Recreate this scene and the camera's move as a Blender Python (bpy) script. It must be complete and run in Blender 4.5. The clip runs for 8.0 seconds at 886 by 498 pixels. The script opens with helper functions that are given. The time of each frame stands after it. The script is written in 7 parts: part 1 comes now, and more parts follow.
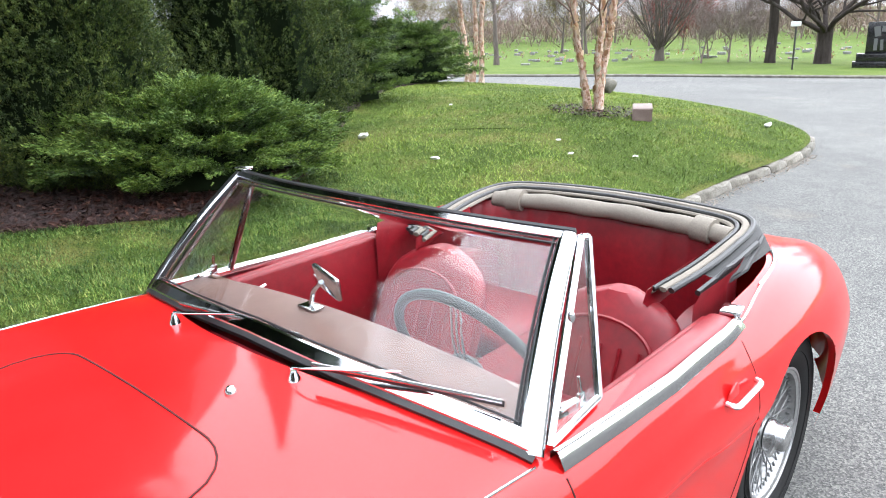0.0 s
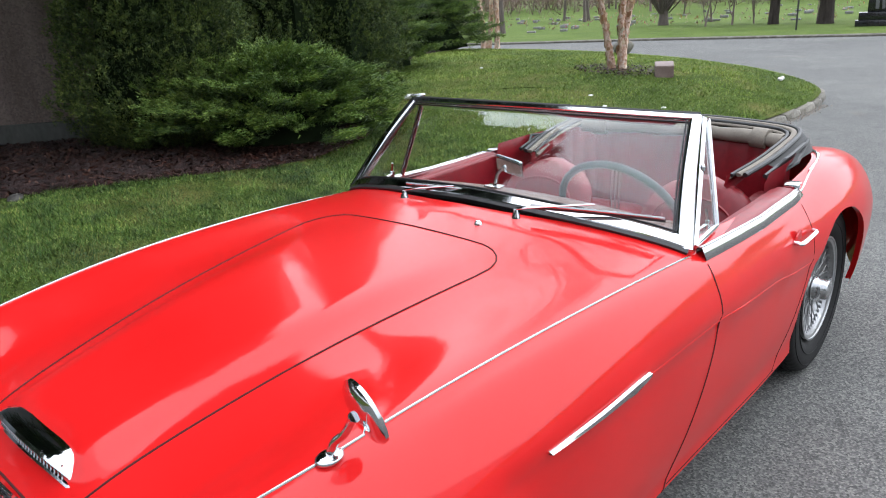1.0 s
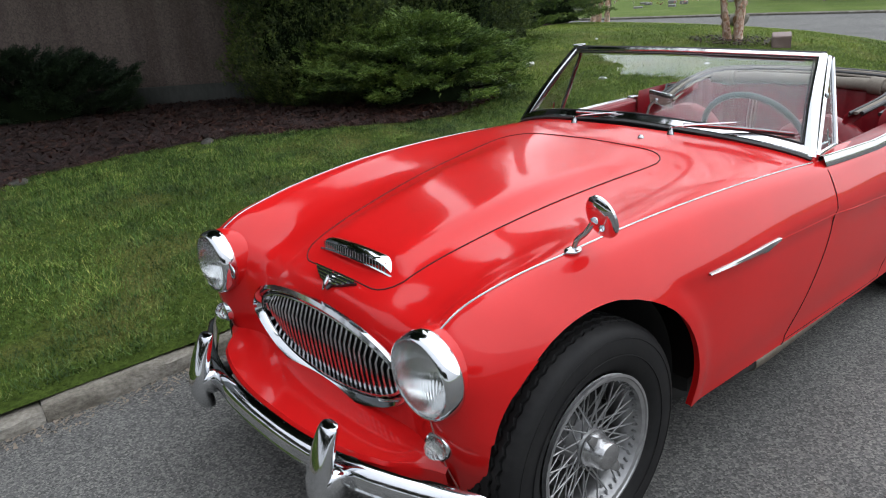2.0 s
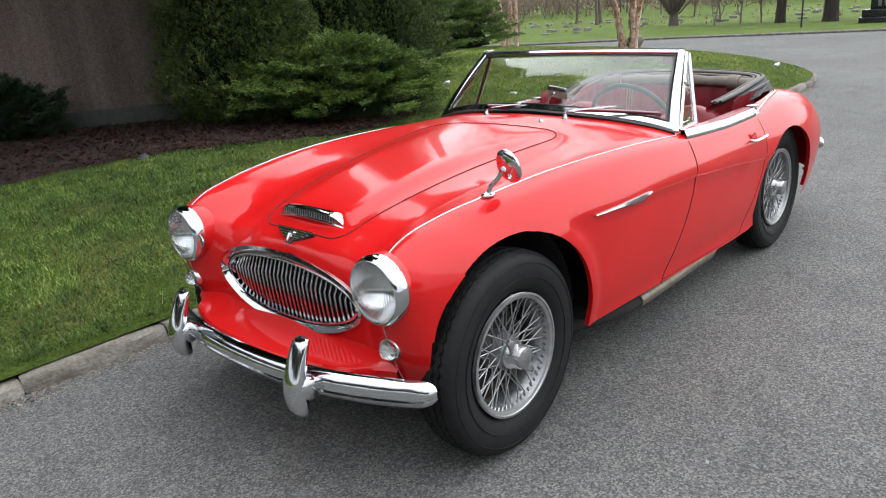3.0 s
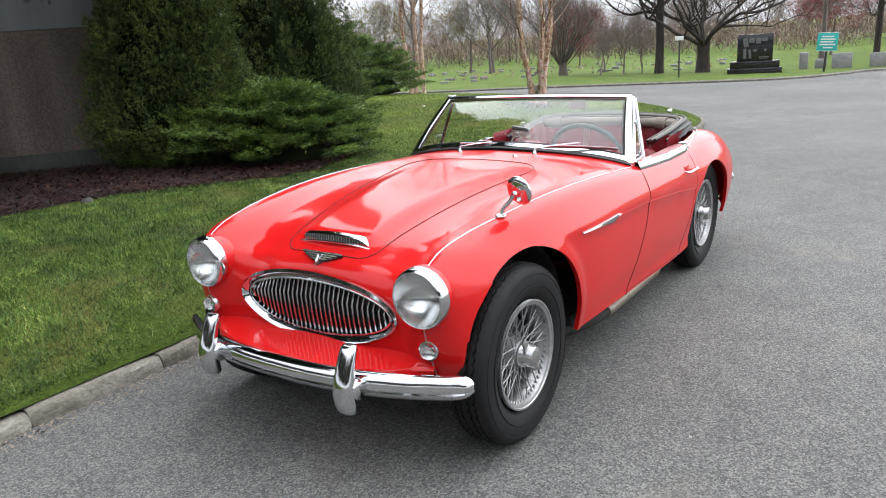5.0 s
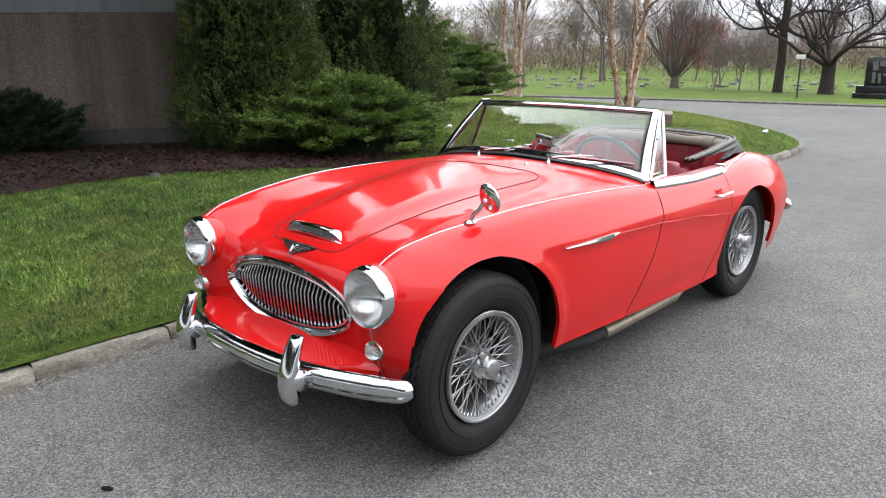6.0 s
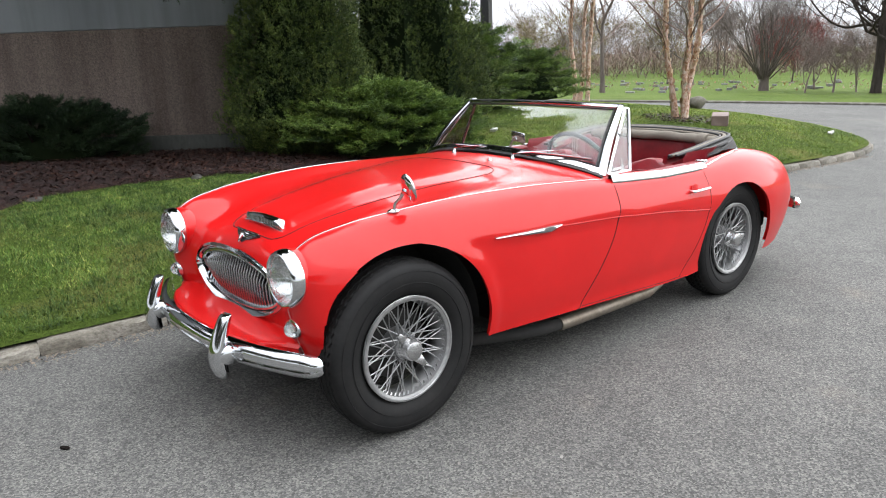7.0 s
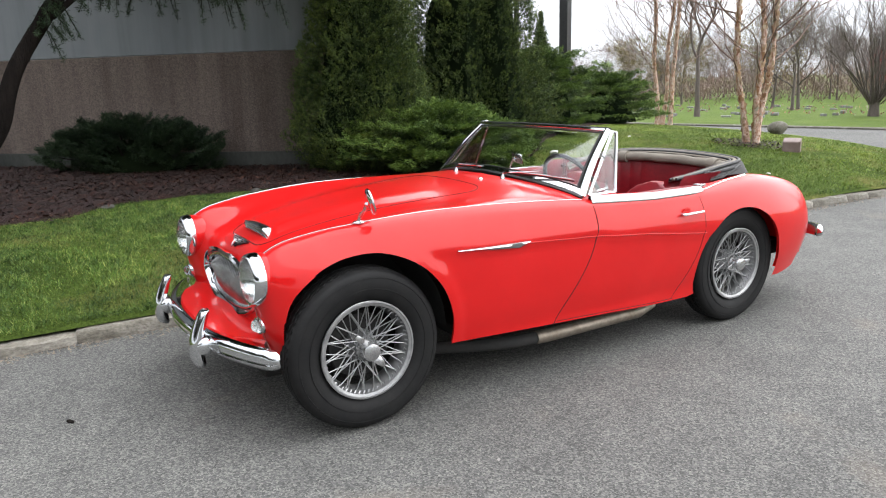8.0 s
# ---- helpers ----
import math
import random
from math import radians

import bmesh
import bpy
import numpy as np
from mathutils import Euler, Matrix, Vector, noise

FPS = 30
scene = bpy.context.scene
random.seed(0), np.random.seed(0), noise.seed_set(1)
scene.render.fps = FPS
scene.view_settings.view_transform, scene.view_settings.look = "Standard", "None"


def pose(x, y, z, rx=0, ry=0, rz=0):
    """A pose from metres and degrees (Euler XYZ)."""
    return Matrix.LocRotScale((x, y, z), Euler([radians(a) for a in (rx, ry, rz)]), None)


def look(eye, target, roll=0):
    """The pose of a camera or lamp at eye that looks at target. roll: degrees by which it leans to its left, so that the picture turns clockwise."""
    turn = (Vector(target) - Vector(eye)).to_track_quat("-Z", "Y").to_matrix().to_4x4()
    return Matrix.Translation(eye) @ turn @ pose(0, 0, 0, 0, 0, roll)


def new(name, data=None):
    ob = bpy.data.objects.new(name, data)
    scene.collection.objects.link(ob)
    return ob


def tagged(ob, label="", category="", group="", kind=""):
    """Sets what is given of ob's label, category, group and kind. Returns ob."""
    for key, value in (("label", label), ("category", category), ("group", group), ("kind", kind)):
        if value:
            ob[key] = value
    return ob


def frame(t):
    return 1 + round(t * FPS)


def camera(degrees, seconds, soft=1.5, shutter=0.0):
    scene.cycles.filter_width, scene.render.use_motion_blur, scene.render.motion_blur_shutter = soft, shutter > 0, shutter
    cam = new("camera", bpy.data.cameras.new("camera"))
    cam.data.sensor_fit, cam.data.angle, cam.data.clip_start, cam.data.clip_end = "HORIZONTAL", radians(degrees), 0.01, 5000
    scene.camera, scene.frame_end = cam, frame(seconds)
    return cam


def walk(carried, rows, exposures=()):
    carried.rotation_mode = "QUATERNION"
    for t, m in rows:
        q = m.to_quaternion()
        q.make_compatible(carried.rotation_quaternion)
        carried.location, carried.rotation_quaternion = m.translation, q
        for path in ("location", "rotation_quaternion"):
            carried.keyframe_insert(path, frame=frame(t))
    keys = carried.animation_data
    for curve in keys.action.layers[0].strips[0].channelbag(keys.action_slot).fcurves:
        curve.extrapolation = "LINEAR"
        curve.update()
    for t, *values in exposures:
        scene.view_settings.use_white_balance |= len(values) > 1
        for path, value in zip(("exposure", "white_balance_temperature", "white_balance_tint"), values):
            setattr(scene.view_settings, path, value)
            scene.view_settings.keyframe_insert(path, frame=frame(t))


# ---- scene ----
cam = camera(62.7, 8.0, soft=1.1)
PATH = [
    (0, (1.256, 0.341, 1.521), (-0.039, 1.743, 0.925), -2.3),
    (0.5, (1.336, -0.049, 1.527), (0.044, 1.359, 0.935), -3.6),
    (1, (1.391, -0.529, 1.505), (0.107, 0.852, 0.841), -3.8),
    (1.5, (1.539, -0.927, 1.478), (0.134, 0.327, 0.804), -5.1),
    (1.7, (1.591, -1.065, 1.485), (0.133, 0.117, 0.792), -4.5),
    (2.8, (1.913, -1.581, 1.446), (0.569, -0.270, 0.758), -4.3),
    (3, (2.002, -1.638, 1.420), (0.687, -0.275, 0.776), -4.7),
    (3.5, (2.146, -1.805, 1.416), (0.865, -0.389, 0.820), -4.6),
    (4, (2.111, -1.953, 1.433), (0.884, -0.479, 0.865), -5.5),
    (4.5, (1.918, -2.168, 1.453), (0.838, -0.577, 0.905), -6.5),
    (4.7, (1.873, -2.202, 1.464), (0.808, -0.601, 0.915), -5.5),
    (5.8, (2.137, -1.896, 1.420), (0.848, -0.463, 0.887), 0.4),
    (6, (2.240, -1.844, 1.435), (0.916, -0.442, 0.903), -0.6),
    (6.5, (2.546, -1.744, 1.417), (1.130, -0.410, 0.952), 0.5),
    (7, (2.764, -1.508, 1.386), (1.268, -0.281, 0.880), -1.9),
    (7.5, (2.967, -1.285, 1.388), (1.369, -0.188, 0.896), -1.3),
    (8, (3.243, -1.197, 1.382), (1.583, -0.173, 0.939), -1.6),
]
walk(cam, [(t, look(eye, target, roll)) for t, eye, target, roll in PATH], [
    (0, 2.15, 6050, 10), (0.5, 1.85, 6050, 10), (1.0, 1.30, 6000, 10), (1.5, 0.86, 6000, 10), (1.7, 0.80, 6050, 10), (2.8, 1.15, 6250, 10),
    (3.5, 1.32, 6250, 10), (4.5, 1.45, 6250, 10), (6.0, 1.45, 6300, 10), (8, 1.52, 6400, 10)])

# ---- world and light: a bright overcast sky ----
world = bpy.data.worlds.new("overcast_sky")
scene.world = world
world.use_nodes = True
wn = world.node_tree
sky = wn.nodes.new("ShaderNodeTexSky")
sky.sky_type, sky.sun_disc = "NISHITA", False
sky.sun_elevation, sky.sun_rotation = radians(50), radians(11)
sky.dust_density, sky.air_density = 3.0, 1.0
pale = wn.nodes.new("ShaderNodeHueSaturation")
pale.inputs["Saturation"].default_value = 0.0
wn.links.new(sky.outputs[0], pale.inputs["Color"])
# an overcast dome is brightest overhead
way = wn.nodes.new("ShaderNodeTexCoord")
height = wn.nodes.new("ShaderNodeSeparateXYZ")
wn.links.new(way.outputs["Generated"], height.inputs[0])
dome = wn.nodes.new("ShaderNodeValToRGB")
dome.color_ramp.elements[0].position, dome.color_ramp.elements[0].color = 0.0, (0.42, 0.435, 0.455, 1)
dome.color_ramp.elements[1].position, dome.color_ramp.elements[1].color = 1.0, (0.97, 1.0, 1.06, 1)
wn.links.new(height.outputs["Z"], dome.inputs[0])
veil = wn.nodes.new("ShaderNodeMix")
veil.data_type = "RGBA"
veil.inputs[0].default_value = 0.9
wn.links.new(pale.outputs[0], veil.inputs[6])
gain = wn.nodes.new("ShaderNodeVectorMath")
gain.operation = "SCALE"
gain.inputs["Scale"].default_value = 5.5
wn.links.new(dome.outputs[0], gain.inputs[0])
wn.links.new(gain.outputs[0], veil.inputs[7])
wn.links.new(veil.outputs[2], wn.nodes["Background"].inputs[0])
wn.nodes["Background"].inputs[1].default_value = 0.176

sun = new("sun", bpy.data.lights.new("sun", "SUN"))
sun.data.energy, sun.data.angle, sun.data.color = 1.5, radians(120), (1.0, 0.985, 0.96)
sun.matrix_world = look((5, 25, 30), (0, 0, 0))

# ---- materials ----
def shader(name, colour, rough=0.5, metal=0.0, coat=0.0, spec=0.5):
    m = bpy.data.materials.new(name)
    m.use_nodes = True
    b = m.node_tree.nodes["Principled BSDF"]
    b.inputs["Base Color"].default_value = (*colour, 1)
    b.inputs["Roughness"].default_value = rough
    b.inputs["Metallic"].default_value = metal
    b.inputs["Coat Weight"].default_value = coat
    b.inputs["Coat Roughness"].default_value = 0.03
    b.inputs["Specular IOR Level"].default_value = spec
    return m


def node(m, kind, **values):
    n = m.node_tree.nodes.new(kind)
    for key, v in values.items():
        n.inputs[key.replace("_", " ")].default_value = v
    return n


def link(m, a, b):
    m.node_tree.links.new(a, b)


def coords(m, scale=(1, 1, 1), space="Object"):
    t = m.node_tree.nodes.new("ShaderNodeTexCoord")
    p = m.node_tree.nodes.new("ShaderNodeMapping")
    p.inputs["Scale"].default_value = scale
    link(m, t.outputs[space], p.inputs[0])
    return p.outputs[0]


def ramp(m, fac, stops):
    r = m.node_tree.nodes.new("ShaderNodeValToRGB")
    e = r.color_ramp.elements
    while len(e) < len(stops):
        e.new(0.5)
    for k, (pos, col) in zip(e, stops):
        k.position, k.color = pos, (*col, 1)
    link(m, fac, r.inputs[0])
    return r.outputs[0]


def blend(m, fac, a, b, how="MIX"):
    x = m.node_tree.nodes.new("ShaderNodeMix")
    x.data_type, x.blend_type = "RGBA", how
    for value, slot in ((fac, 0), (a, 6), (b, 7)):
        if hasattr(value, "links"):
            link(m, value, x.inputs[slot])
        else:
            x.inputs[slot].default_value = value if slot == 0 else (*value, 1)
    return x.outputs[2]


def noisy(m, v, scale, detail=4.0, rough=0.55):
    n = node(m, "ShaderNodeTexNoise", Scale=scale, Detail=detail, Roughness=rough)
    link(m, v, n.inputs["Vector"])
    return n.outputs["Fac"]


def bump(m, height, strength=0.3, distance=0.01):
    b = node(m, "ShaderNodeBump", Strength=strength, Distance=distance)
    link(m, height, b.inputs["Height"])
    link(m, b.outputs[0], m.node_tree.nodes["Principled BSDF"].inputs["Normal"])


def base(m, colour):
    link(m, colour, m.node_tree.nodes["Principled BSDF"].inputs["Base Color"])


def roughness(m, fac, low, high):
    r = node(m, "ShaderNodeMapRange", To_Min=low, To_Max=high)
    link(m, fac, r.inputs[0])
    link(m, r.outputs[0], m.node_tree.nodes["Principled BSDF"].inputs["Roughness"])


def mottled(name, a, b, scale, rough=0.6, fine=None, relief=0.0, depth=0.01, metal=0.0, coat=0.0, spec=0.5, stretch=(1, 1, 1)):
    """A surface that wanders between two colours at one scale, with a finer grain and relief."""
    m = shader(name, a, rough, metal, coat, spec)
    v = coords(m, stretch)
    n = noisy(m, v, scale)
    c = ramp(m, n, ((0.3, a), (0.7, b)))
    if fine:
        g = noisy(m, v, fine, 3.0)
        c = blend(m, 0.35, c, ramp(m, g, ((0.3, (0.25, 0.25, 0.25)), (0.75, (1, 1, 1)))), "MULTIPLY")
        if relief:
            bump(m, g, relief, depth)
    base(m, c)
    return m


def leafy(name, dark, light, tip, scale=2.5):
    """Foliage: each sprig takes its own green, and patches of the plant differ."""
    m = shader(name, dark, 0.55, spec=0.25)
    g = m.node_tree.nodes.new("ShaderNodeNewGeometry")
    own = ramp(m, g.outputs["Random Per Island"], ((0.0, dark), (0.65, light), (1.0, tip)))
    patch = ramp(m, noisy(m, coords(m), scale), ((0.32, (0.42, 0.50, 0.48)), (0.68, (1.22, 1.18, 1.0))))
    base(m, blend(m, 1.0, own, patch, "MULTIPLY"))
    return m


PAINT = shader("red_paint", (0.66, 0.012, 0.010), 0.35, coat=0.62, spec=0.05)
PAINT.node_tree.nodes["Principled BSDF"].inputs["Coat Roughness"].default_value = 0.06
_v = coords(PAINT)
base(PAINT, ramp(PAINT, noisy(PAINT, _v, 3.0), ((0.3, (0.49, 0.0080, 0.0080)), (0.7, (0.55, 0.0105, 0.0105)))))
roughness(PAINT, noisy(PAINT, _v, 6.0), 0.27, 0.33)
CHROME = mottled("chrome", (0.68, 0.69, 0.705), (0.58, 0.59, 0.605), 9.0, 0.07, metal=1.0)
ALUMINIUM = mottled("polished_aluminium", (0.52, 0.52, 0.52), (0.40, 0.40, 0.41), 12.0, 0.24, metal=1.0)
CAPPING = mottled("dull_capping_metal", (0.50, 0.50, 0.50), (0.42, 0.42, 0.43), 14.0, 0.13, metal=1.0)
REFLECTOR = mottled("lamp_reflector", (0.80, 0.80, 0.80), (0.72, 0.72, 0.72), 12.0, 0.16, metal=1.0)
WHEEL_SILVER = mottled("silver_wheel_paint", (0.48, 0.48, 0.48), (0.36, 0.36, 0.36), 22.0, 0.36, 40.0, metal=0.8)
SPINNER = mottled("worn_plated_metal", (0.62, 0.62, 0.62), (0.46, 0.46, 0.46), 30.0, 0.25, 90.0, metal=0.9)
RUBBER = mottled("tyre_rubber", (0.009, 0.009, 0.0095), (0.016, 0.0155, 0.015), 14.0, 0.66, 90.0, 0.15, 0.002, spec=0.22)
BLACK = mottled("black_underside", (0.012, 0.012, 0.012), (0.025, 0.023, 0.021), 9.0, 0.85, 60.0, 0.2, 0.004)
BLACK_TRIM = mottled("black_rubber_trim", (0.015, 0.015, 0.016), (0.03, 0.03, 0.03), 30.0, 0.45)
GAP_SHADE = shader("shut_line", (0.045, 0.003, 0.003), 0.9)
LEATHER = mottled("red_leather", (0.185, 0.0050, 0.011), (0.25, 0.0080, 0.015), 7.0, 0.40, 45.0, 0.02, 0.002, spec=0.4)
CARPET = mottled("red_carpet", (0.13, 0.008, 0.01), (0.2, 0.012, 0.016), 30.0, 0.95, 300.0, 0.5, 0.004)
WOOD = mottled("walnut_veneer", (0.14, 0.06, 0.035), (0.2, 0.1, 0.065), 5.0, 0.3, 60.0, coat=0.6, stretch=(1, 9, 9))
CANVAS = mottled("tan_canvas", (0.19, 0.165, 0.135), (0.25, 0.22, 0.18), 6.0, 0.85, 220.0, 0.3, 0.002)
HOOD_BLACK = mottled("black_hood_cloth", (0.02, 0.02, 0.021), (0.045, 0.044, 0.042), 9.0, 0.7, 220.0, 0.3, 0.002)
EXHAUST = mottled("exhaust_steel", (0.32, 0.28, 0.23), (0.2, 0.16, 0.12), 14.0, 0.5, 50.0, metal=0.7)
WHEEL_GREY = mottled("grey_steering_rim", (0.19, 0.235, 0.26), (0.25, 0.29, 0.31), 8.0, 0.3, coat=0.4)

GLASS = bpy.data.materials.new("clear_glass")
GLASS.use_nodes = True
_b = GLASS.node_tree.nodes["Principled BSDF"]
_b.inputs["Base Color"].default_value = (0.93, 0.96, 0.95, 1)
_b.inputs["Transmission Weight"].default_value, _b.inputs["Roughness"].default_value, _b.inputs["IOR"].default_value = 1.0, 0.0, 1.45
LENS = GLASS.copy()
LENS.name = "lamp_glass"
LENS.node_tree.nodes["Principled BSDF"].inputs["Roughness"].default_value = 0.03
_w = LENS.node_tree.nodes.new("ShaderNodeTexWave")
_w.inputs["Scale"].default_value = 46.0
_w.bands_direction = "X"
link(LENS, coords(LENS), _w.inputs["Vector"])
bump(LENS, _w.outputs["Fac"], 0.35, 0.004)
MIRROR = shader("mirror_glass", (0.85, 0.87, 0.87), 0.01, 1.0)

ASPHALT = shader("asphalt", (0.1, 0.1, 0.1), 0.85, spec=0.3)
_v = coords(ASPHALT)
_c = ramp(ASPHALT, noisy(ASPHALT, _v, 0.35, 5.0), ((0.3, (0.093, 0.0922, 0.0885)), (0.7, (0.133, 0.1315, 0.1250))))
_g = node(ASPHALT, "ShaderNodeTexVoronoi", Scale=150.0)
link(ASPHALT, _v, _g.inputs["Vector"])
_c = blend(ASPHALT, 1.0, _c, ramp(ASPHALT, _g.outputs["Color"], ((0.12, (0.50, 0.50, 0.50)), (0.5, (0.93, 0.93, 0.93)), (0.88, (1.75, 1.73, 1.66)))), "MULTIPLY")
_c = blend(ASPHALT, 0.5, _c, ramp(ASPHALT, noisy(ASPHALT, _v, 160.0, 2.0), ((0.35, (0.5, 0.5, 0.5)), (0.7, (1.25, 1.25, 1.25)))), "MULTIPLY")
_c = blend(ASPHALT, ramp(ASPHALT, noisy(ASPHALT, _v, 1.1, 6.0, 0.6), ((0.60, (0, 0, 0)), (0.74, (0.38, 0.38, 0.38)))), _c, (0.19, 0.155, 0.12))
_c = blend(ASPHALT, 0.5, _c, ramp(ASPHALT, noisy(ASPHALT, _v, 3.5, 5.0, 0.6), ((0.34, (0.72, 0.72, 0.73)), (0.62, (1.08, 1.08, 1.08)))), "MULTIPLY")
base(ASPHALT, _c)
bump(ASPHALT, _g.outputs["Distance"], 0.4, 0.004)

STONE = shader("kerb_stone", (0.2, 0.19, 0.17), 0.9, spec=0.2)
_v = coords(STONE)
_c = ramp(STONE, noisy(STONE, _v, 7.0, 6.0, 0.65), ((0.3, (0.105, 0.095, 0.078)), (0.52, (0.200, 0.187, 0.164)), (0.72, (0.315, 0.300, 0.272))))
_o = STONE.node_tree.nodes.new("ShaderNodeObjectInfo")
_c = blend(STONE, 1.0, _c, ramp(STONE, _o.outputs["Random"], ((0.0, (0.78, 0.78, 0.76)), (1.0, (1.15, 1.13, 1.08)))), "MULTIPLY")
_c = blend(STONE, 0.6, _c, ramp(STONE, noisy(STONE, _v, 90.0, 3.0), ((0.3, (0.45, 0.45, 0.44)), (0.7, (1.2, 1.2, 1.2)))), "MULTIPLY")
base(STONE, _c)
bump(STONE, noisy(STONE, _v, 45.0, 5.0), 0.8, 0.012)
TURF = shader("turf", (0.07, 0.12, 0.03), 0.9, spec=0.1)
_v = coords(TURF)
_c = ramp(TURF, noisy(TURF, _v, 0.8, 6.0), ((0.25, (0.070, 0.105, 0.024)), (0.5, (0.100, 0.146, 0.032)), (0.75, (0.135, 0.168, 0.046))))
_c = blend(TURF, 0.6, _c, ramp(TURF, noisy(TURF, _v, 35.0, 4.0), ((0.3, (0.35, 0.38, 0.32)), (0.7, (1.3, 1.3, 1.15)))), "MULTIPLY")
base(TURF, _c)
bump(TURF, noisy(TURF, _v, 60.0, 4.0), 0.8, 0.03)
LAWN = shader("lawn_turf", (0.05, 0.09, 0.02), 0.95, spec=0.05)
_v = coords(LAWN)
_c = ramp(LAWN, noisy(LAWN, _v, 1.3, 6.0, 0.6), ((0.30, (0.044, 0.066, 0.014)), (0.50, (0.072, 0.105, 0.022)), (0.68, (0.150, 0.142, 0.048))))
_c = blend(LAWN, 0.75, _c, ramp(LAWN, noisy(LAWN, _v, 48.0, 4.0), ((0.3, (0.25, 0.30, 0.25)), (0.7, (1.25, 1.25, 1.1)))), "MULTIPLY")
base(LAWN, _c)
bump(LAWN, noisy(LAWN, _v, 70.0, 4.0), 0.9, 0.03)
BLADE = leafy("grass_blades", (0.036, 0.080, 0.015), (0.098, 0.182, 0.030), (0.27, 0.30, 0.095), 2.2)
# paler, drier patches and fresh dark ones a hand's width across
_g = BLADE.node_tree.nodes["Principled BSDF"].inputs["Base Color"].links[0].from_socket
_p = ramp(BLADE, noisy(BLADE, coords(BLADE), 8.0, 4.0, 0.6), ((0.34, (0.50, 0.56, 0.62)), (0.50, (1.0, 1.0, 1.0)), (0.66, (1.55, 1.38, 1.50))))
base(BLADE, blend(BLADE, 1.0, _g, _p, "MULTIPLY"))
# Grass past the car: the same lawn, colour brightened to look better lit.
BLADE_FAR = leafy("brightened_lawn_blades", (0.118, 0.190, 0.026), (0.205, 0.295, 0.048), (0.34, 0.36, 0.105), 0.7)
MULCH = mottled("bark_mulch", (0.012, 0.0040, 0.0030), (0.034, 0.0098, 0.0070), 11.0, 0.95, 60.0, 0.9, 0.03)
CHIP = leafy("bark_chips", (0.010, 0.0034, 0.0026), (0.034, 0.0105, 0.0075), (0.085, 0.040, 0.030), 3.0)
PEBBLE_DASH = shader("exposed_aggregate_panel", (0.2, 0.17, 0.15), 0.9, spec=0.2)
_v = coords(PEBBLE_DASH)
_c = ramp(PEBBLE_DASH, noisy(PEBBLE_DASH, coords(PEBBLE_DASH, (1, 1.6, 0.16)), 2.2, 6.0), ((0.3, (0.112, 0.089, 0.077)), (0.7, (0.205, 0.167, 0.147))))
_g = node(PEBBLE_DASH, "ShaderNodeTexVoronoi", Scale=58.0)
link(PEBBLE_DASH, _v, _g.inputs["Vector"])
base(PEBBLE_DASH, blend(PEBBLE_DASH, 0.42, _c, ramp(PEBBLE_DASH, _g.outputs["Color"], ((0.1, (0.45, 0.43, 0.42)), (0.9, (1.45, 1.4, 1.35)))), "MULTIPLY"))
bump(PEBBLE_DASH, _g.outputs["Distance"], 0.6, 0.012)
CONCRETE = shader("smooth_concrete", (0.12, 0.13, 0.14), 0.8, spec=0.2)
_c = ramp(CONCRETE, noisy(CONCRETE, coords(CONCRETE, (1, 1, 0.5)), 0.9, 5.0), ((0.3, (0.195, 0.212, 0.226)), (0.7, (0.27, 0.285, 0.298))))
_c = blend(CONCRETE, 0.55, _c, ramp(CONCRETE, noisy(CONCRETE, coords(CONCRETE, (1, 1, 0.06)), 4.5, 5.0), ((0.3, (0.66, 0.66, 0.65)), (0.65, (1.05, 1.05, 1.05)))), "MULTIPLY")
base(CONCRETE, _c)
bump(CONCRETE, noisy(CONCRETE, coords(CONCRETE), 40.0, 3.0), 0.15, 0.004)
PLINTH = mottled("grey_green_plinth", (0.070, 0.076, 0.070), (0.105, 0.108, 0.098), 2.5, 0.85, 30.0, 0.2, 0.005, spec=0.2, stretch=(1, 1, 0.4))
BARK_DARK = mottled("dark_bark", (0.009, 0.0075, 0.007), (0.022, 0.018, 0.016), 8.0, 0.95, 40.0, 0.9, 0.02, spec=0.05, stretch=(2, 2, 0.4))
BARK_OAK = mottled("oak_bark", (0.038, 0.031, 0.028), (0.080, 0.066, 0.060), 5.0, 0.95, 30.0, 0.8, 0.02, spec=0.1, stretch=(2, 2, 0.4))
BARK_PALE = mottled("pale_twig_bark", (0.16, 0.122, 0.112), (0.25, 0.195, 0.18), 4.0, 0.95)
BARK_GREY = mottled("grey_bark", (0.10, 0.08, 0.072), (0.19, 0.155, 0.14), 5.0, 0.95, 30.0, 0.8, 0.02, stretch=(2, 2, 0.4))
BARK_BIRCH = shader("peeling_birch_bark", (0.4, 0.3, 0.2), 0.85, spec=0.15)
_v = coords(BARK_BIRCH, (1, 1, 0.55))
_c = ramp(BARK_BIRCH, noisy(BARK_BIRCH, _v, 30.0, 5.0, 0.7), ((0.30, (0.16, 0.075, 0.045)), (0.42, (0.40, 0.22, 0.145)), (0.52, (0.58, 0.42, 0.34)), (0.68, (0.66, 0.57, 0.51))))
_c = blend(BARK_BIRCH, 0.3, _c, ramp(BARK_BIRCH, noisy(BARK_BIRCH, coords(BARK_BIRCH, (1, 1, 4.0)), 14.0, 3.0), ((0.33, (0.42, 0.36, 0.32)), (0.45, (1, 1, 1)))), "MULTIPLY")
base(BARK_BIRCH, _c)
bump(BARK_BIRCH, noisy(BARK_BIRCH, _v, 22.0, 5.0), 0.9, 0.02)
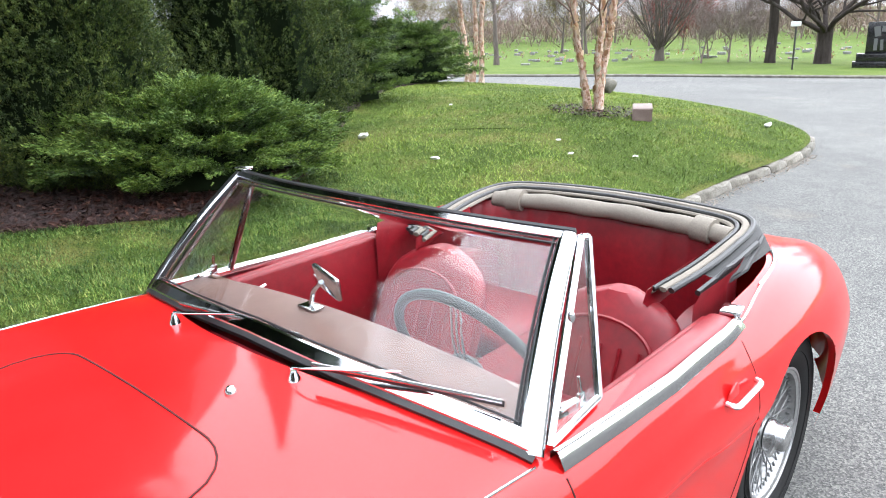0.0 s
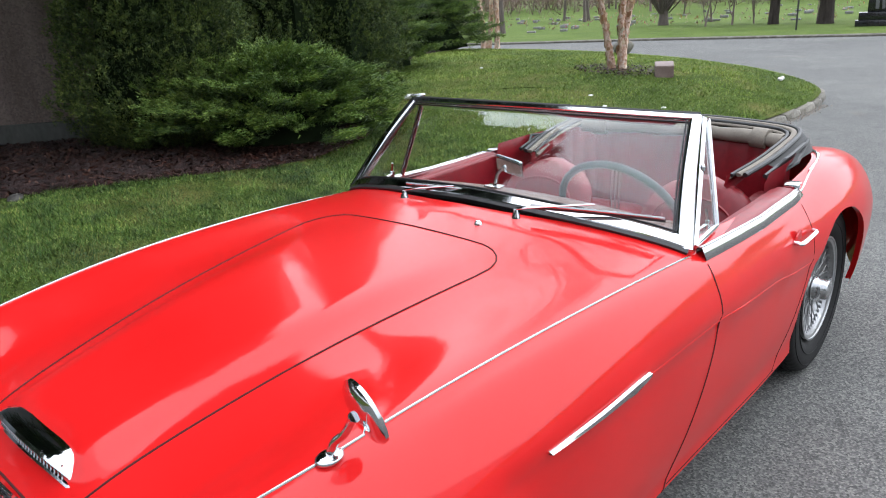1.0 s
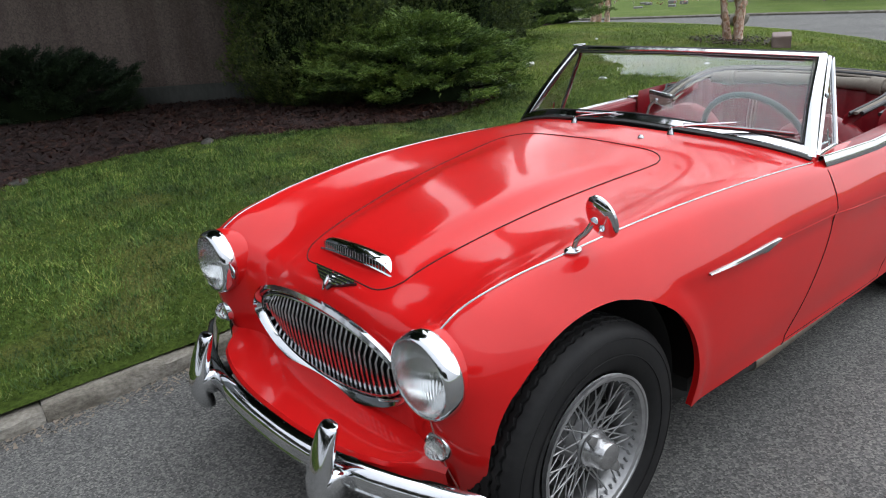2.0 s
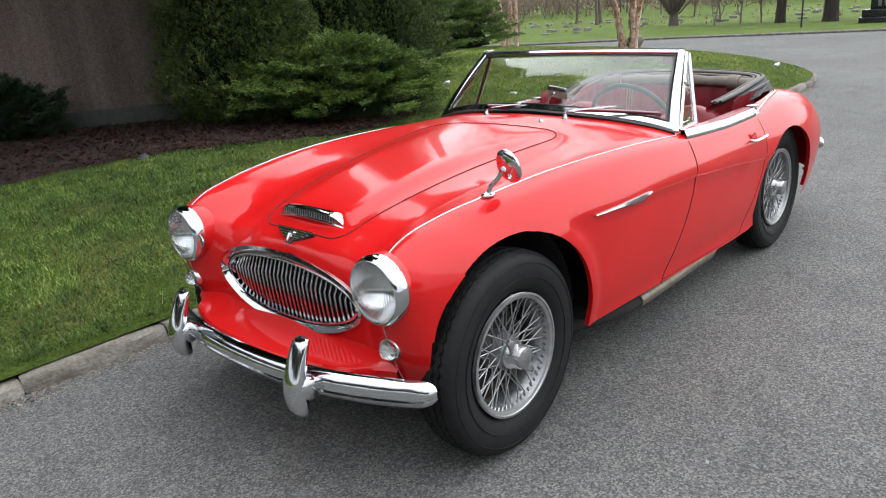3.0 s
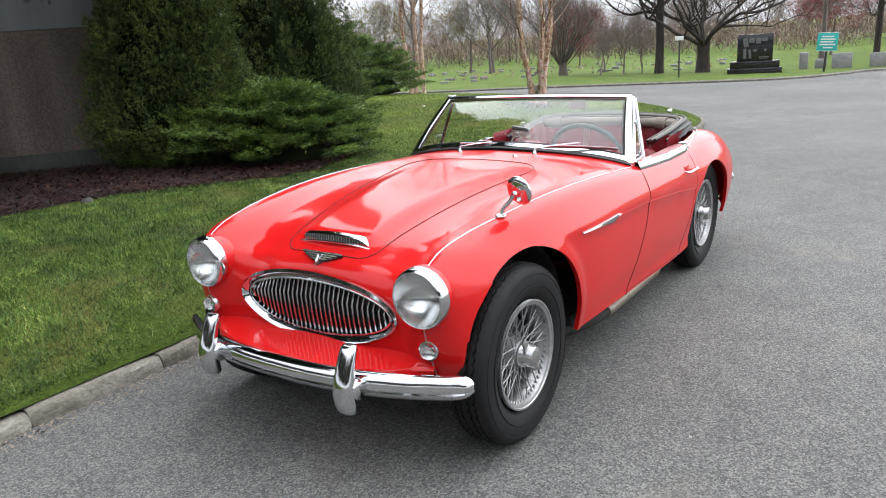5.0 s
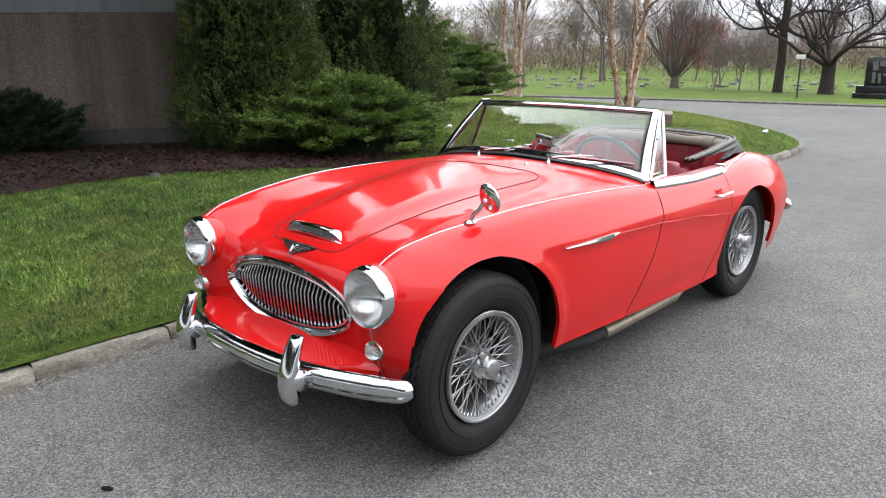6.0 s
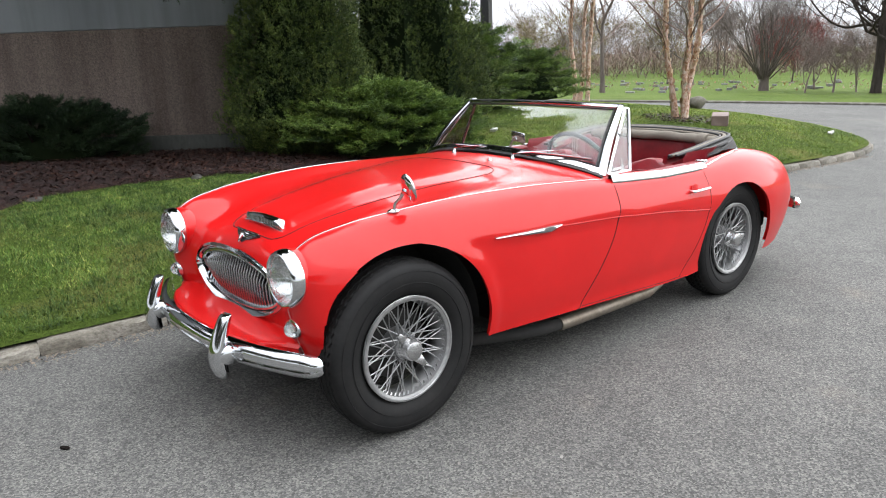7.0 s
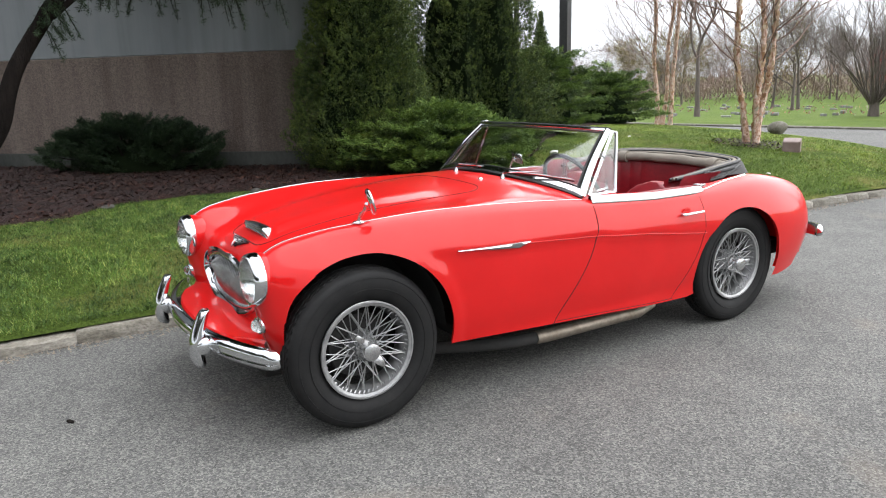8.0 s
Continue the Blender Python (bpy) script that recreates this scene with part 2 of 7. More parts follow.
# TIP materials are lighter copies: light on outer foliage put into its colour.
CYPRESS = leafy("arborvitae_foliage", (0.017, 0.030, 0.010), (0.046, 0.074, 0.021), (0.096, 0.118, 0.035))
CYPRESS_TIP = leafy("arborvitae_lit_tips", (0.042, 0.071, 0.019), (0.102, 0.146, 0.036), (0.20, 0.225, 0.060))
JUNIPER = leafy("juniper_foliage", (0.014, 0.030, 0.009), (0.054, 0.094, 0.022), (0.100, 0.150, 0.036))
JUNIPER_TIP = leafy("juniper_lit_tips", (0.052, 0.102, 0.019), (0.118, 0.188, 0.036), (0.23, 0.30, 0.066))
YEW = leafy("yew_foliage", (0.008, 0.02, 0.01), (0.024, 0.046, 0.02), (0.045, 0.072, 0.032))
EDGING = mottled("dark_edging_stone", (0.075, 0.07, 0.062), (0.13, 0.122, 0.11), 12.0, 0.9, 60.0, 0.5, 0.01)
GRANITE = mottled("black_granite", (0.012, 0.012, 0.013), (0.02, 0.02, 0.022), 20.0, 0.15, 200.0)
GREY_STONE = mottled("grey_granite", (0.19, 0.19, 0.19), (0.27, 0.265, 0.26), 6.0, 0.7, 60.0)

# ---- building tools ----
def thing(name, label, category, group="", kind="", at=(0, 0, 0)):
    e = new(name)
    e.empty_display_size = 0.2
    e.location = at
    return tagged(e, label, category, group, kind)


def finish(bm, name, material, smooth=True):
    me = bpy.data.meshes.new(name)
    bmesh.ops.recalc_face_normals(bm, faces=bm.faces) if len(bm.faces) < 60000 else None
    bm.to_mesh(me)
    bm.free()
    me.materials.append(material)
    if smooth:
        me.shade_smooth()
        me.set_sharp_from_angle(angle=radians(38))
    return me


def part(name, bm, material, parent=None, label="", smooth=True):
    ob = new(name, finish(bm, name, material, smooth))
    ob.parent = parent
    if label:
        ob["label"] = label
    return ob


def raw(name, verts, faces, material, parent=None, smooth=False):
    """One mesh from plain arrays, for foliage and other stuff."""
    me = bpy.data.meshes.new(name)
    me.from_pydata(verts, [], faces)
    me.materials.append(material)
    if smooth:
        me.shade_smooth()
    ob = new(name, me)
    ob.parent = parent
    return ob


def spline(points, per=6, closed=False):
    """Catmull-Rom through points, per steps a span."""
    p = np.array(points, float)
    n = len(p)
    if closed:
        ext = np.vstack([p[-1:], p, p[:2]])
        spans = n
    else:
        ext = np.vstack([2 * p[:1] - p[1:2], p, 2 * p[-1:] - p[-2:-1]])
        spans = n - 1
    out = []
    for i in range(spans):
        a, b, c, d = ext[i:i + 4]
        for k in range(per):
            t = k / per
            out.append(0.5 * (2 * b + (c - a) * t + (2 * a - 5 * b + 4 * c - d) * t * t + (3 * b - a - 3 * c + d) * t ** 3))
    if not closed:
        out.append(p[-1])
    return np.array(out)


def grid_faces(bm, rows, close_u=False, close_v=False):
    vs = [[bm.verts.new(p) for p in row] for row in rows]
    n, m = len(vs), len(vs[0])
    for i in range(n if close_u else n - 1):
        for j in range(m if close_v else m - 1):
            bm.faces.new((vs[i][j], vs[i][(j + 1) % m], vs[(i + 1) % n][(j + 1) % m], vs[(i + 1) % n][j]))
    return vs


def tube(bm, points, radius, n=8, closed=False, caps=True, flat=1.0, up=None):
    """A swept tube; radius may be a number or one for each point; flat squashes it along its own up."""
    pts = [Vector(p) for p in points]
    m = len(pts)
    rs = [radius] * m if isinstance(radius, (int, float)) else list(radius)
    ref = Vector(up) if up else None
    rings, side = [], None
    for i, p in enumerate(pts):
        a = pts[(i - 1) % m] if closed or i else pts[0]
        b = pts[(i + 1) % m] if closed or i < m - 1 else pts[-1]
        d = (b - a).normalized()
        if ref:
            side = d.cross(ref).normalized()
        elif side is None:
            side = d.orthogonal().normalized()
        else:
            side = (side - d * side.dot(d)).normalized()
        upv = side.cross(d)
        rings.append([p + side * rs[i] * math.cos(k * math.tau / n) + upv * rs[i] * flat * math.sin(k * math.tau / n) for k in range(n)])
    vs = grid_faces(bm, rings, close_u=closed, close_v=True)
    if caps and not closed:
        bm.faces.new(vs[0][::-1])
        bm.faces.new(vs[-1])
    return bm


def lathe(bm, profile, n=48, m=None):
    """Spins (radius, height) pairs round z, then places them with m."""
    m = m or Matrix()
    rows = [[m @ Vector((r * math.cos(k * math.tau / n), r * math.sin(k * math.tau / n), h)) for k in range(n)] for r, h in profile]
    grid_faces(bm, rows, close_v=True)
    return bm


def block(bm, size, m, bevel=0.0, steps=2):
    """A box with rounded edges, centred on m."""
    made = bmesh.ops.create_cube(bm, size=1.0, matrix=m @ Matrix.Diagonal((*size, 1)))
    if bevel:
        es = list({e for v in made["verts"] for e in v.link_edges})
        bmesh.ops.bevel(bm, geom=es, offset=bevel, segments=steps, affect="EDGES", profile=0.5)
    return bm


def ball(bm, size, m, rings=12, n=18):
    for_rows = []
    for i in range(rings + 1):
        a = math.pi * i / rings
        for_rows.append((math.sin(a) * 0.5 + 1e-5, -math.cos(a) * 0.5))
    return lathe(bm, for_rows, n, m @ Matrix.Diagonal((*size, 1)))


def smoothstep(a, b, x):
    t = np.clip((np.asarray(x, float) - a) / (b - a), 0, 1)
    return t * t * (3 - 2 * t)

# ---- the ground ----
def road_height(y):
    """The drive lies level under the car and falls gently away beyond the bend."""
    y = np.asarray(y, float)
    return -0.025 * np.maximum(y - 7.0, 0) * (y < 47) - 1.0 * (y >= 47)


KERB_LINE = spline([(-1.26, -30), (-1.24, -8), (-1.23, -1), (-1.22, 3), (-1.18, 6.6), (-1.15, 7.9), (-1.20, 9.0), (-1.44, 10.0), (-1.97, 11.0), (-2.80, 11.9), (-3.9, 12.7), (-5.3, 13.5), (-8.2, 14.3), (-20, 15.2), (-45, 15.8)], 8)
FAR_KERB = spline([(-70, 6.5), (-40, 12.3), (-25, 17.0), (-14.3, 20.4), (-10.3, 21.9), (-6.7, 22.7), (-3.5, 23.4), (-2.1, 24.6), (-1.2, 26.6), (0.6, 30.0), (12, 40), (60, 66)], 8)


def to_line(p, line):
    """The distance from points to a polyline; above zero on its left."""
    best = np.full(len(p), 1e9)
    sign = np.ones(len(p))
    for a, b in zip(line[:-1], line[1:]):
        d = b - a
        t = np.clip(((p - a) @ d) / (d @ d), 0, 1)
        q = p - (a + t[:, None] * d)
        r = np.hypot(q[:, 0], q[:, 1])
        near = r < best
        best = np.where(near, r, best)
        sign = np.where(near, np.sign(d[0] * q[:, 1] - d[1] * q[:, 0]), sign)
    return best * sign


def lawn_height(p):
    d = np.maximum(to_line(p, KERB_LINE), 0)
    mound = 0.12 * smoothstep(6.0, 9.0, p[:, 1]) * (1 - smoothstep(11.0, 15.0, p[:, 1]))
    dip = 0.065 * smoothstep(3.2, 5.5, d) * (1 - smoothstep(3.0, 6.0, p[:, 1]))
    return road_height(p[:, 1]) + 0.080 + (0.33 + mound) * (1 - np.exp(-d / 1.4)) - dip


def sheet(xs, ys, height, keep=None):
    X, Y = np.meshgrid(xs, ys)
    p = np.stack([X.ravel(), Y.ravel()], 1)
    z = height(p)
    n = len(xs)
    faces = []
    ok = keep(p) if keep else np.ones(len(p), bool)
    for j in range(len(ys) - 1):
        for i in range(n - 1):
            q = (j * n + i, j * n + i + 1, (j + 1) * n + i + 1, (j + 1) * n + i)
            if ok[list(q)].all():
                faces.append(q)
    return np.column_stack([p, z]).tolist(), faces


def far_height(p):
    d = to_line(p, FAR_KERB)
    z = road_height(p[:, 1]) + np.where(d > 0, 0.06 + 0.006 * np.minimum(d, 12), -0.30)
    out = np.hypot(p[:, 0], p[:, 1])
    return z + 0.7 * smoothstep(60, 160, out)


def spaced(limit, near, grow):
    out, v, step = [0.0], 0.0, near
    while v < limit:
        v += step
        step *= grow
        out.append(v)
    return np.array(out)


_s = spaced(900, 0.9, 1.055)
v, f = sheet(np.concatenate([-_s[:0:-1], _s]) - 4, np.concatenate([-_s[:0:-1], _s]) + 20, far_height)
tagged(raw("ground", v, f, TURF, smooth=True), "cemetery grass that stretches away to far trees", "ground", kind="structure")

v, f = sheet(np.arange(-46, 34, 0.5), np.arange(-26, 46.5, 0.5), lambda p: road_height(p[:, 1]))
road = tagged(raw("road", v, f, ASPHALT, smooth=True), "worn grey asphalt drive with fine aggregate", "road", kind="structure")

# the lawn beside the drive, cut along the kerb
def lawn_rows():
    """Rows that run from the kerb inward."""
    rows = []
    line = KERB_LINE
    centre = np.array((-14.0, -2.0))
    for a in line:
        way = centre - a
        if a[1] < 5:
            way = np.array((-1.0, 0.0)) * 12
        elif a[1] < 9:
            k = (a[1] - 5) / 4
            way = (1 - k) * np.array((-12.0, 0.0)) + k * (np.array((-9.0, 2.0)) - a)
        else:
            way = np.array((min(a[0] - 3, -9.0), 2.0)) - a
        rows.append([a + way * t for t in (0, 0.004, 0.012, 0.025, 0.045, 0.07, 0.1, 0.14, 0.19, 0.25, 0.32, 0.4, 0.5, 0.62, 0.78, 1.0)])
    return np.array(rows)


R = lawn_rows()
n, m = R.shape[:2]
z = lawn_height(R.reshape(-1, 2))
P = np.column_stack([R.reshape(-1, 2), z])
faces = [(i * m + j, (i + 1) * m + j, (i + 1) * m + j + 1, i * m + j + 1) for i in range(n - 1) for j in range(m - 1)]
tagged(raw("lawn", P.tolist(), faces, LAWN, smooth=True), "short spring lawn rising from the kerb", "lawn", kind="structure")

# ---- the red roadster ----
car = thing("sports_car", "red open classic roadster with wire wheels parked beside the kerb", "car", at=(0, 0, 0.020))
WHEELBASE = 2.337

# guide lines of the left half, from the front valance over the nose and along the car to the tail
CENTRE = [(0, y, z) for y, z in (
    (-0.345, 0.30), (-0.358, 0.41), (-0.350, 0.535), (-0.318, 0.645), (-0.268, 0.697), (-0.16, 0.738), (0.05, 0.783), (0.35, 0.832), (0.75, 0.868), (1.08, 0.886),
    (1.30, 0.885), (1.65, 0.86), (1.95, 0.83), (2.15, 0.83), (2.40, 0.835), (2.65, 0.815), (2.90, 0.755), (3.08, 0.67), (3.17, 0.52), (3.12, 0.28))]
VALLEY = [(0.40, -0.335, 0.30), (0.400, -0.345, 0.42), (0.395, -0.340, 0.56), (0.390, -0.300, 0.655), (0.39, -0.22, 0.697), (0.395, -0.12, 0.738), (0.41, 0.06, 0.778), (0.42, 0.35, 0.818),
          (0.43, 0.75, 0.846), (0.45, 1.08, 0.856), (0.46, 1.30, 0.845), (0.46, 1.65, 0.82), (0.46, 1.95, 0.79), (0.45, 2.15, 0.795), (0.44, 2.40, 0.80), (0.43, 2.65, 0.785),
          (0.41, 2.90, 0.73), (0.38, 3.06, 0.65), (0.36, 3.14, 0.51), (0.36, 3.10, 0.275)]
CREST = [(0.53, -0.34, 0.30), (0.538, -0.378, 0.42), (0.542, -0.405, 0.57), (0.545, -0.398, 0.69), (0.55, -0.305, 0.765), (0.568, -0.15, 0.801), (0.598, 0.05, 0.828), (0.625, 0.35, 0.844),
         (0.648, 0.75, 0.836), (0.660, 1.10, 0.813), (0.663, 1.30, 0.795), (0.664, 1.65, 0.775), (0.655, 1.95, 0.772), (0.635, 2.15, 0.785), (0.62, 2.40, 0.80), (0.60, 2.65, 0.785),
         (0.565, 2.90, 0.72), (0.525, 3.03, 0.635), (0.49, 3.09, 0.50), (0.48, 3.06, 0.27)]
SHOULDER = [(0.61, -0.31, 0.30), (0.642, -0.345, 0.43), (0.655, -0.352, 0.57), (0.658, -0.325, 0.668), (0.664, -0.20, 0.725), (0.68, -0.02, 0.745), (0.695, 0.15, 0.765), (0.712, 0.42, 0.765),
            (0.718, 0.78, 0.757), (0.718, 1.12, 0.742), (0.717, 1.30, 0.73), (0.716, 1.65, 0.715), (0.714, 1.95, 0.715), (0.715, 2.15, 0.725), (0.715, 2.40, 0.735), (0.70, 2.65, 0.72),
            (0.66, 2.88, 0.655), (0.61, 2.99, 0.57), (0.575, 3.05, 0.46), (0.555, 3.02, 0.265)]
WAIST = [(0.66, -0.27, 0.30), (0.70, -0.25, 0.42), (0.715, -0.20, 0.53), (0.73, -0.10, 0.58), (0.738, 0.00, 0.615), (0.745, 0.12, 0.63), (0.752, 0.25, 0.635), (0.756, 0.47, 0.64),
         (0.754, 0.80, 0.635), (0.752, 1.12, 0.625), (0.75, 1.30, 0.62), (0.748, 1.65, 0.605), (0.752, 1.95, 0.60), (0.763, 2.15, 0.59), (0.772, 2.40, 0.58), (0.762, 2.65, 0.565),
         (0.72, 2.86, 0.52), (0.67, 2.95, 0.46), (0.63, 2.99, 0.40), (0.60, 2.98, 0.262)]
SILL = [(0.67, -0.22, 0.30), (0.70, -0.16, 0.30), (0.715, -0.08, 0.29), (0.72, -0.02, 0.285), (0.725, 0.05, 0.28), (0.728, 0.14, 0.276), (0.73, 0.27, 0.27), (0.73, 0.47, 0.262),
        (0.726, 0.80, 0.245), (0.722, 1.12, 0.23), (0.72, 1.30, 0.222), (0.716, 1.65, 0.205), (0.715, 1.95, 0.20), (0.722, 2.15, 0.195), (0.73, 2.40, 0.193), (0.718, 2.65, 0.195),
        (0.685, 2.82, 0.215), (0.645, 2.90, 0.235), (0.615, 2.945, 0.25), (0.60, 2.96, 0.26)]


def half_sections():
    guides = [spline([(x, y + longer * max(0.0, y - 2.6), z) for x, y, z in g], 10)
              for g, longer in ((CENTRE, 0.17), (VALLEY, 0.19), (CREST, 0.24), (SHOULDER, 0.30), (WAIST, 0.30), (SILL, 0.24))]
    rows = []
    for c, v, f, s, w, b in zip(*guides):
        front = float(1 - smoothstep(-0.36, -0.12, c[1]))
        inner = 0.5 * (c + v) + np.array((0, -0.004 * front, 0.006))
        lower = 0.42 * w + 0.58 * b + np.array((0.014, 0, 0))
        line = spline([c * (-1, 1, 1) + (v - c) * (-0.5, 0, 0), c, inner, v, f, s, w, lower, b], 6)[6:]
        rows.append(line)
    return np.array(rows)


def dressed(rows):
    """The bulge along the bonnet, the crease along the flanks."""
    x, y, z = rows[..., 0], rows[..., 1], rows[..., 2]
    wide = 0.185 + 0.10 * smoothstep(-0.2, 0.9, y)
    rise = (1 - smoothstep(wide - 0.035, wide + 0.035, x)) * smoothstep(-0.212, -0.165, y) * (1 - smoothstep(0.05, 0.88, y))
    up = (z > 0.62) & (y < 1.1)
    z = z + np.where(up, 0.026 * rise, 0)
    crease = np.interp(y, (0.4, 0.8, 1.2, 1.95), (0.672, 0.655, 0.632, 0.548))
    below = (1 - smoothstep(crease - 0.010, crease + 0.004, z)) * smoothstep(0.2, 0.27, z) * smoothstep(0.030, 0.066, np.hypot((y - 0.005) / 0.385, (z - 0.335) / 0.383) * 0.384 - 0.384) * smoothstep(0.05, 0.15, y) * (1 - smoothstep(1.9, 2.3, y))
    x = np.where(x > 0.6, x - 0.012 * below, x)
    return np.stack([x, y, z], -1)


def faired(rows):
    """Evens out the long lines of the bonnet, the scuttle and the wings."""
    for _ in range(14):
        z, y = rows[..., 2:], rows[..., 1:2]
        mask = smoothstep(0.66, 0.74, z) * smoothstep(-0.16, 0.05, y) * (1 - smoothstep(2.5, 2.8, y))
        even = rows.copy()
        even[1:-1] = 0.5 * rows[1:-1] + 0.25 * (rows[:-2] + rows[2:])
        rows = rows + mask * (even - rows)
    for _ in range(3):
        z, y = rows[..., 2:], rows[..., 1:2]
        mask = smoothstep(0.66, 0.74, z) * smoothstep(-0.16, 0.05, y) * (1 - smoothstep(1.3, 1.5, y))
        even = rows.copy()
        even[:, 1:-1] = 0.5 * rows[:, 1:-1] + 0.25 * (rows[:, :-2] + rows[:, 2:])
        rows = rows + mask * (even - rows)
    return rows


HALF = dressed(faired(half_sections()))
ROWS_ALL = np.concatenate([(HALF * (-1, 1, 1))[:, :0:-1], HALF], 1)


def ellipse(cu, cv, a, b, power=2.0):
    return lambda u, v: (abs((u - cu) / a) ** power + abs((v - cv) / b) ** power) ** (1 / power) * min(a, b) - min(a, b)


def cockpit(u, v):
    """Below zero inside the cockpit's opening: u across, v along."""
    front = 1.055 + 0.16 * (u / 0.62) ** 2
    return max(ellipse(0, 1.80, 0.622, 0.86, 5.0)(u, v), front - v)


GRILLE_Z = 0.520
GRILLE = ellipse(0, GRILLE_Z, 0.372, 0.112, 1.95)
ARCHES = [(0.005, 0.335, 0.385, 0.383), (2.302, 0.29, 0.354, 0.363)]


def arch(cy, cz, ra, rb):
    """A wheel arch's outline; the front one is drawn in ahead of the tyre."""
    def inside(u, v):
        a = ra - (0.048 * float(1 - smoothstep(0.36, 0.62, v)) if cy < 1 and u < cy else 0.0)
        return ellipse(cy, cz, a, rb)(u, v)
    return inside

bm = bmesh.new()
grid_faces(bm, ROWS_ALL)
bmesh.ops.recalc_face_normals(bm, faces=bm.faces)
if sum(f.normal.z * f.calc_area() for f in bm.faces) < 0:
    bmesh.ops.reverse_faces(bm, faces=bm.faces)
from mathutils.bvhtree import BVHTree
from mathutils.kdtree import KDTree
SKIN = BVHTree.FromBMesh(bm)
bm.normal_update()
FIRST = KDTree(len(bm.verts))
for i, v in enumerate(bm.verts):
    FIRST.insert(v.co, i)
FIRST.balance()
FIRST_NORMALS = [v.normal.copy() for v in bm.verts]


def skin_normal(p):
    """The uncut skin's normal near a point, so that the openings' edges shade smoothly."""
    n = Vector()
    for _, i, d in FIRST.find_n(p, 4):
        n += FIRST_NORMALS[i] / (d + 1e-4)
    return n.normalized()


def cut(bm, inside, axes, where, near=0.03):
    """Opens the skin where inside() is below zero, and draws the edge onto the curve itself."""
    gone = [f for f in bm.faces if where(f.calc_center_median()) and inside(*(f.calc_center_median()[k] for k in axes)) < 0]
    bmesh.ops.delete(bm, geom=gone, context="FACES")
    a, b = axes
    rim = {v for e in bm.edges if e.is_boundary for v in e.verts if where(v.co) and abs(inside(v.co[a], v.co[b])) < near}
    for v in rim:
        for _ in range(3):
            g = inside(v.co[a], v.co[b])
            h = 1e-4
            da, db = (inside(v.co[a] + h, v.co[b]) - g) / h, (inside(v.co[a], v.co[b] + h) - g) / h
            q = da * da + db * db
            if q > 1e-6:
                v.co[a] -= g * da / q
                v.co[b] -= g * db / q
        v.co = SKIN.find_nearest(v.co)[0]
    return rim


for cy, cz, ra, rb in ARCHES:
    for side in (-1, 1):
        cut(bm, arch(cy, cz, ra, rb), (1, 2), lambda p: p.x * side > (0.4 if p.y > -0.2 else 0.54), 0.055)
cut(bm, GRILLE, (0, 2), lambda p: p.y < -0.25)
cut(bm, cockpit, (0, 1), lambda p: p.z > 0.6)
for side in (-1, 1):
    cut(bm, ellipse(side * 0.538, 0.642, 0.093, 0.093), (0, 2), lambda p: p.y < -0.345 and p.x * side > 0)


def on_skin(x=None, y=None, z=None, lift=0.0):
    """The skin's point over (x, y), or beside (y, z)."""
    if z is None:
        hit = SKIN.ray_cast(Vector((x, y, 2)), Vector((0, 0, -1)))
    elif y is None:
        hit = SKIN.ray_cast(Vector((x, -2, z)), Vector((0, 1, 0)))
    else:
        s = 1 if x is None or x > 0 else -1
        hit = SKIN.ray_cast(Vector((2 * s, y, z)), Vector((-s, 0, 0)))
    if hit[0] is None:
        hit = SKIN.find_nearest(Vector((x or 0.72, y or 0, z if z is not None else 0.8)))
    return hit[0] + hit[1] * lift


# the skin is one surface: bonnet, doors and the body round them take their share of its faces and all its normals


def bonnet_line(u, v):
    """Below zero on the bonnet: a tapering panel with rounded corners."""
    w = 0.222 + 0.153 * (v + 0.262) / 1.10
    r = 0.07 + 0.06 * float(smoothstep(0.0, 0.6, v))
    dx, dy = abs(u) - w + r, abs(v - 0.290) - 0.552 + r
    return math.hypot(max(dx, 0), max(dy, 0)) + min(max(dx, dy), 0) - r


def door_front(z):
    return 1.225 - 0.26 * smoothstep(0.0, 1.0, (0.79 - z) / 0.56) * ((0.79 - z) / 0.56)


def door_rear(z):
    """The door's rear edge sweeps forward towards the sill."""
    return 1.985 - 0.21 * max(0.0, min(1.0, (0.56 - z) / 0.35)) ** 1.7


def sill(y):
    return float(np.interp(y, [p[1] for p in SILL[3:17]], [p[2] for p in SILL[3:17]]))


# slivers that folded over at an opening's edge
bm.normal_update()
bmesh.ops.delete(bm, geom=[f for f in bm.faces if f.normal.dot(skin_normal(f.calc_center_median())) < 0.35], context="FACES")
bmesh.ops.delete(bm, geom=[v for v in bm.verts if not v.link_faces], context="VERTS")
bm.verts.index_update()
verts_all = [v.co.copy() for v in bm.verts]
normals_all = [skin_normal(v.co) for v in bm.verts]
bm.verts.index_update()
share = {"body": [], "bonnet": [], "door_left": [], "door_right": []}
for f in bm.faces:
    c = f.calc_center_median()
    key = "body"
    if c.z > 0.66 and bonnet_line(c.x, c.y) < 0:
        key = "bonnet"
    elif abs(c.x) > 0.61 and sill(c.y) + 0.010 < c.z and door_front(c.z) < c.y < door_rear(c.z):
        key = "door_left" if c.x > 0 else "door_right"
    share[key].append([v.index for v in f.verts])
bm.free()


def skin_part(name, faces, label=""):
    used = sorted({i for f in faces for i in f})
    at = {i: k for k, i in enumerate(used)}
    me = bpy.data.meshes.new(name)
    me.from_pydata([verts_all[i] for i in used], [], [[at[i] for i in f] for f in faces])
    me.materials.append(PAINT)
    me.shade_smooth()
    me.normals_split_custom_set_from_vertices([normals_all[i] for i in used])
    ob = new(name, me)
    ob.parent = car
    if label:
        ob["label"] = label
    return ob


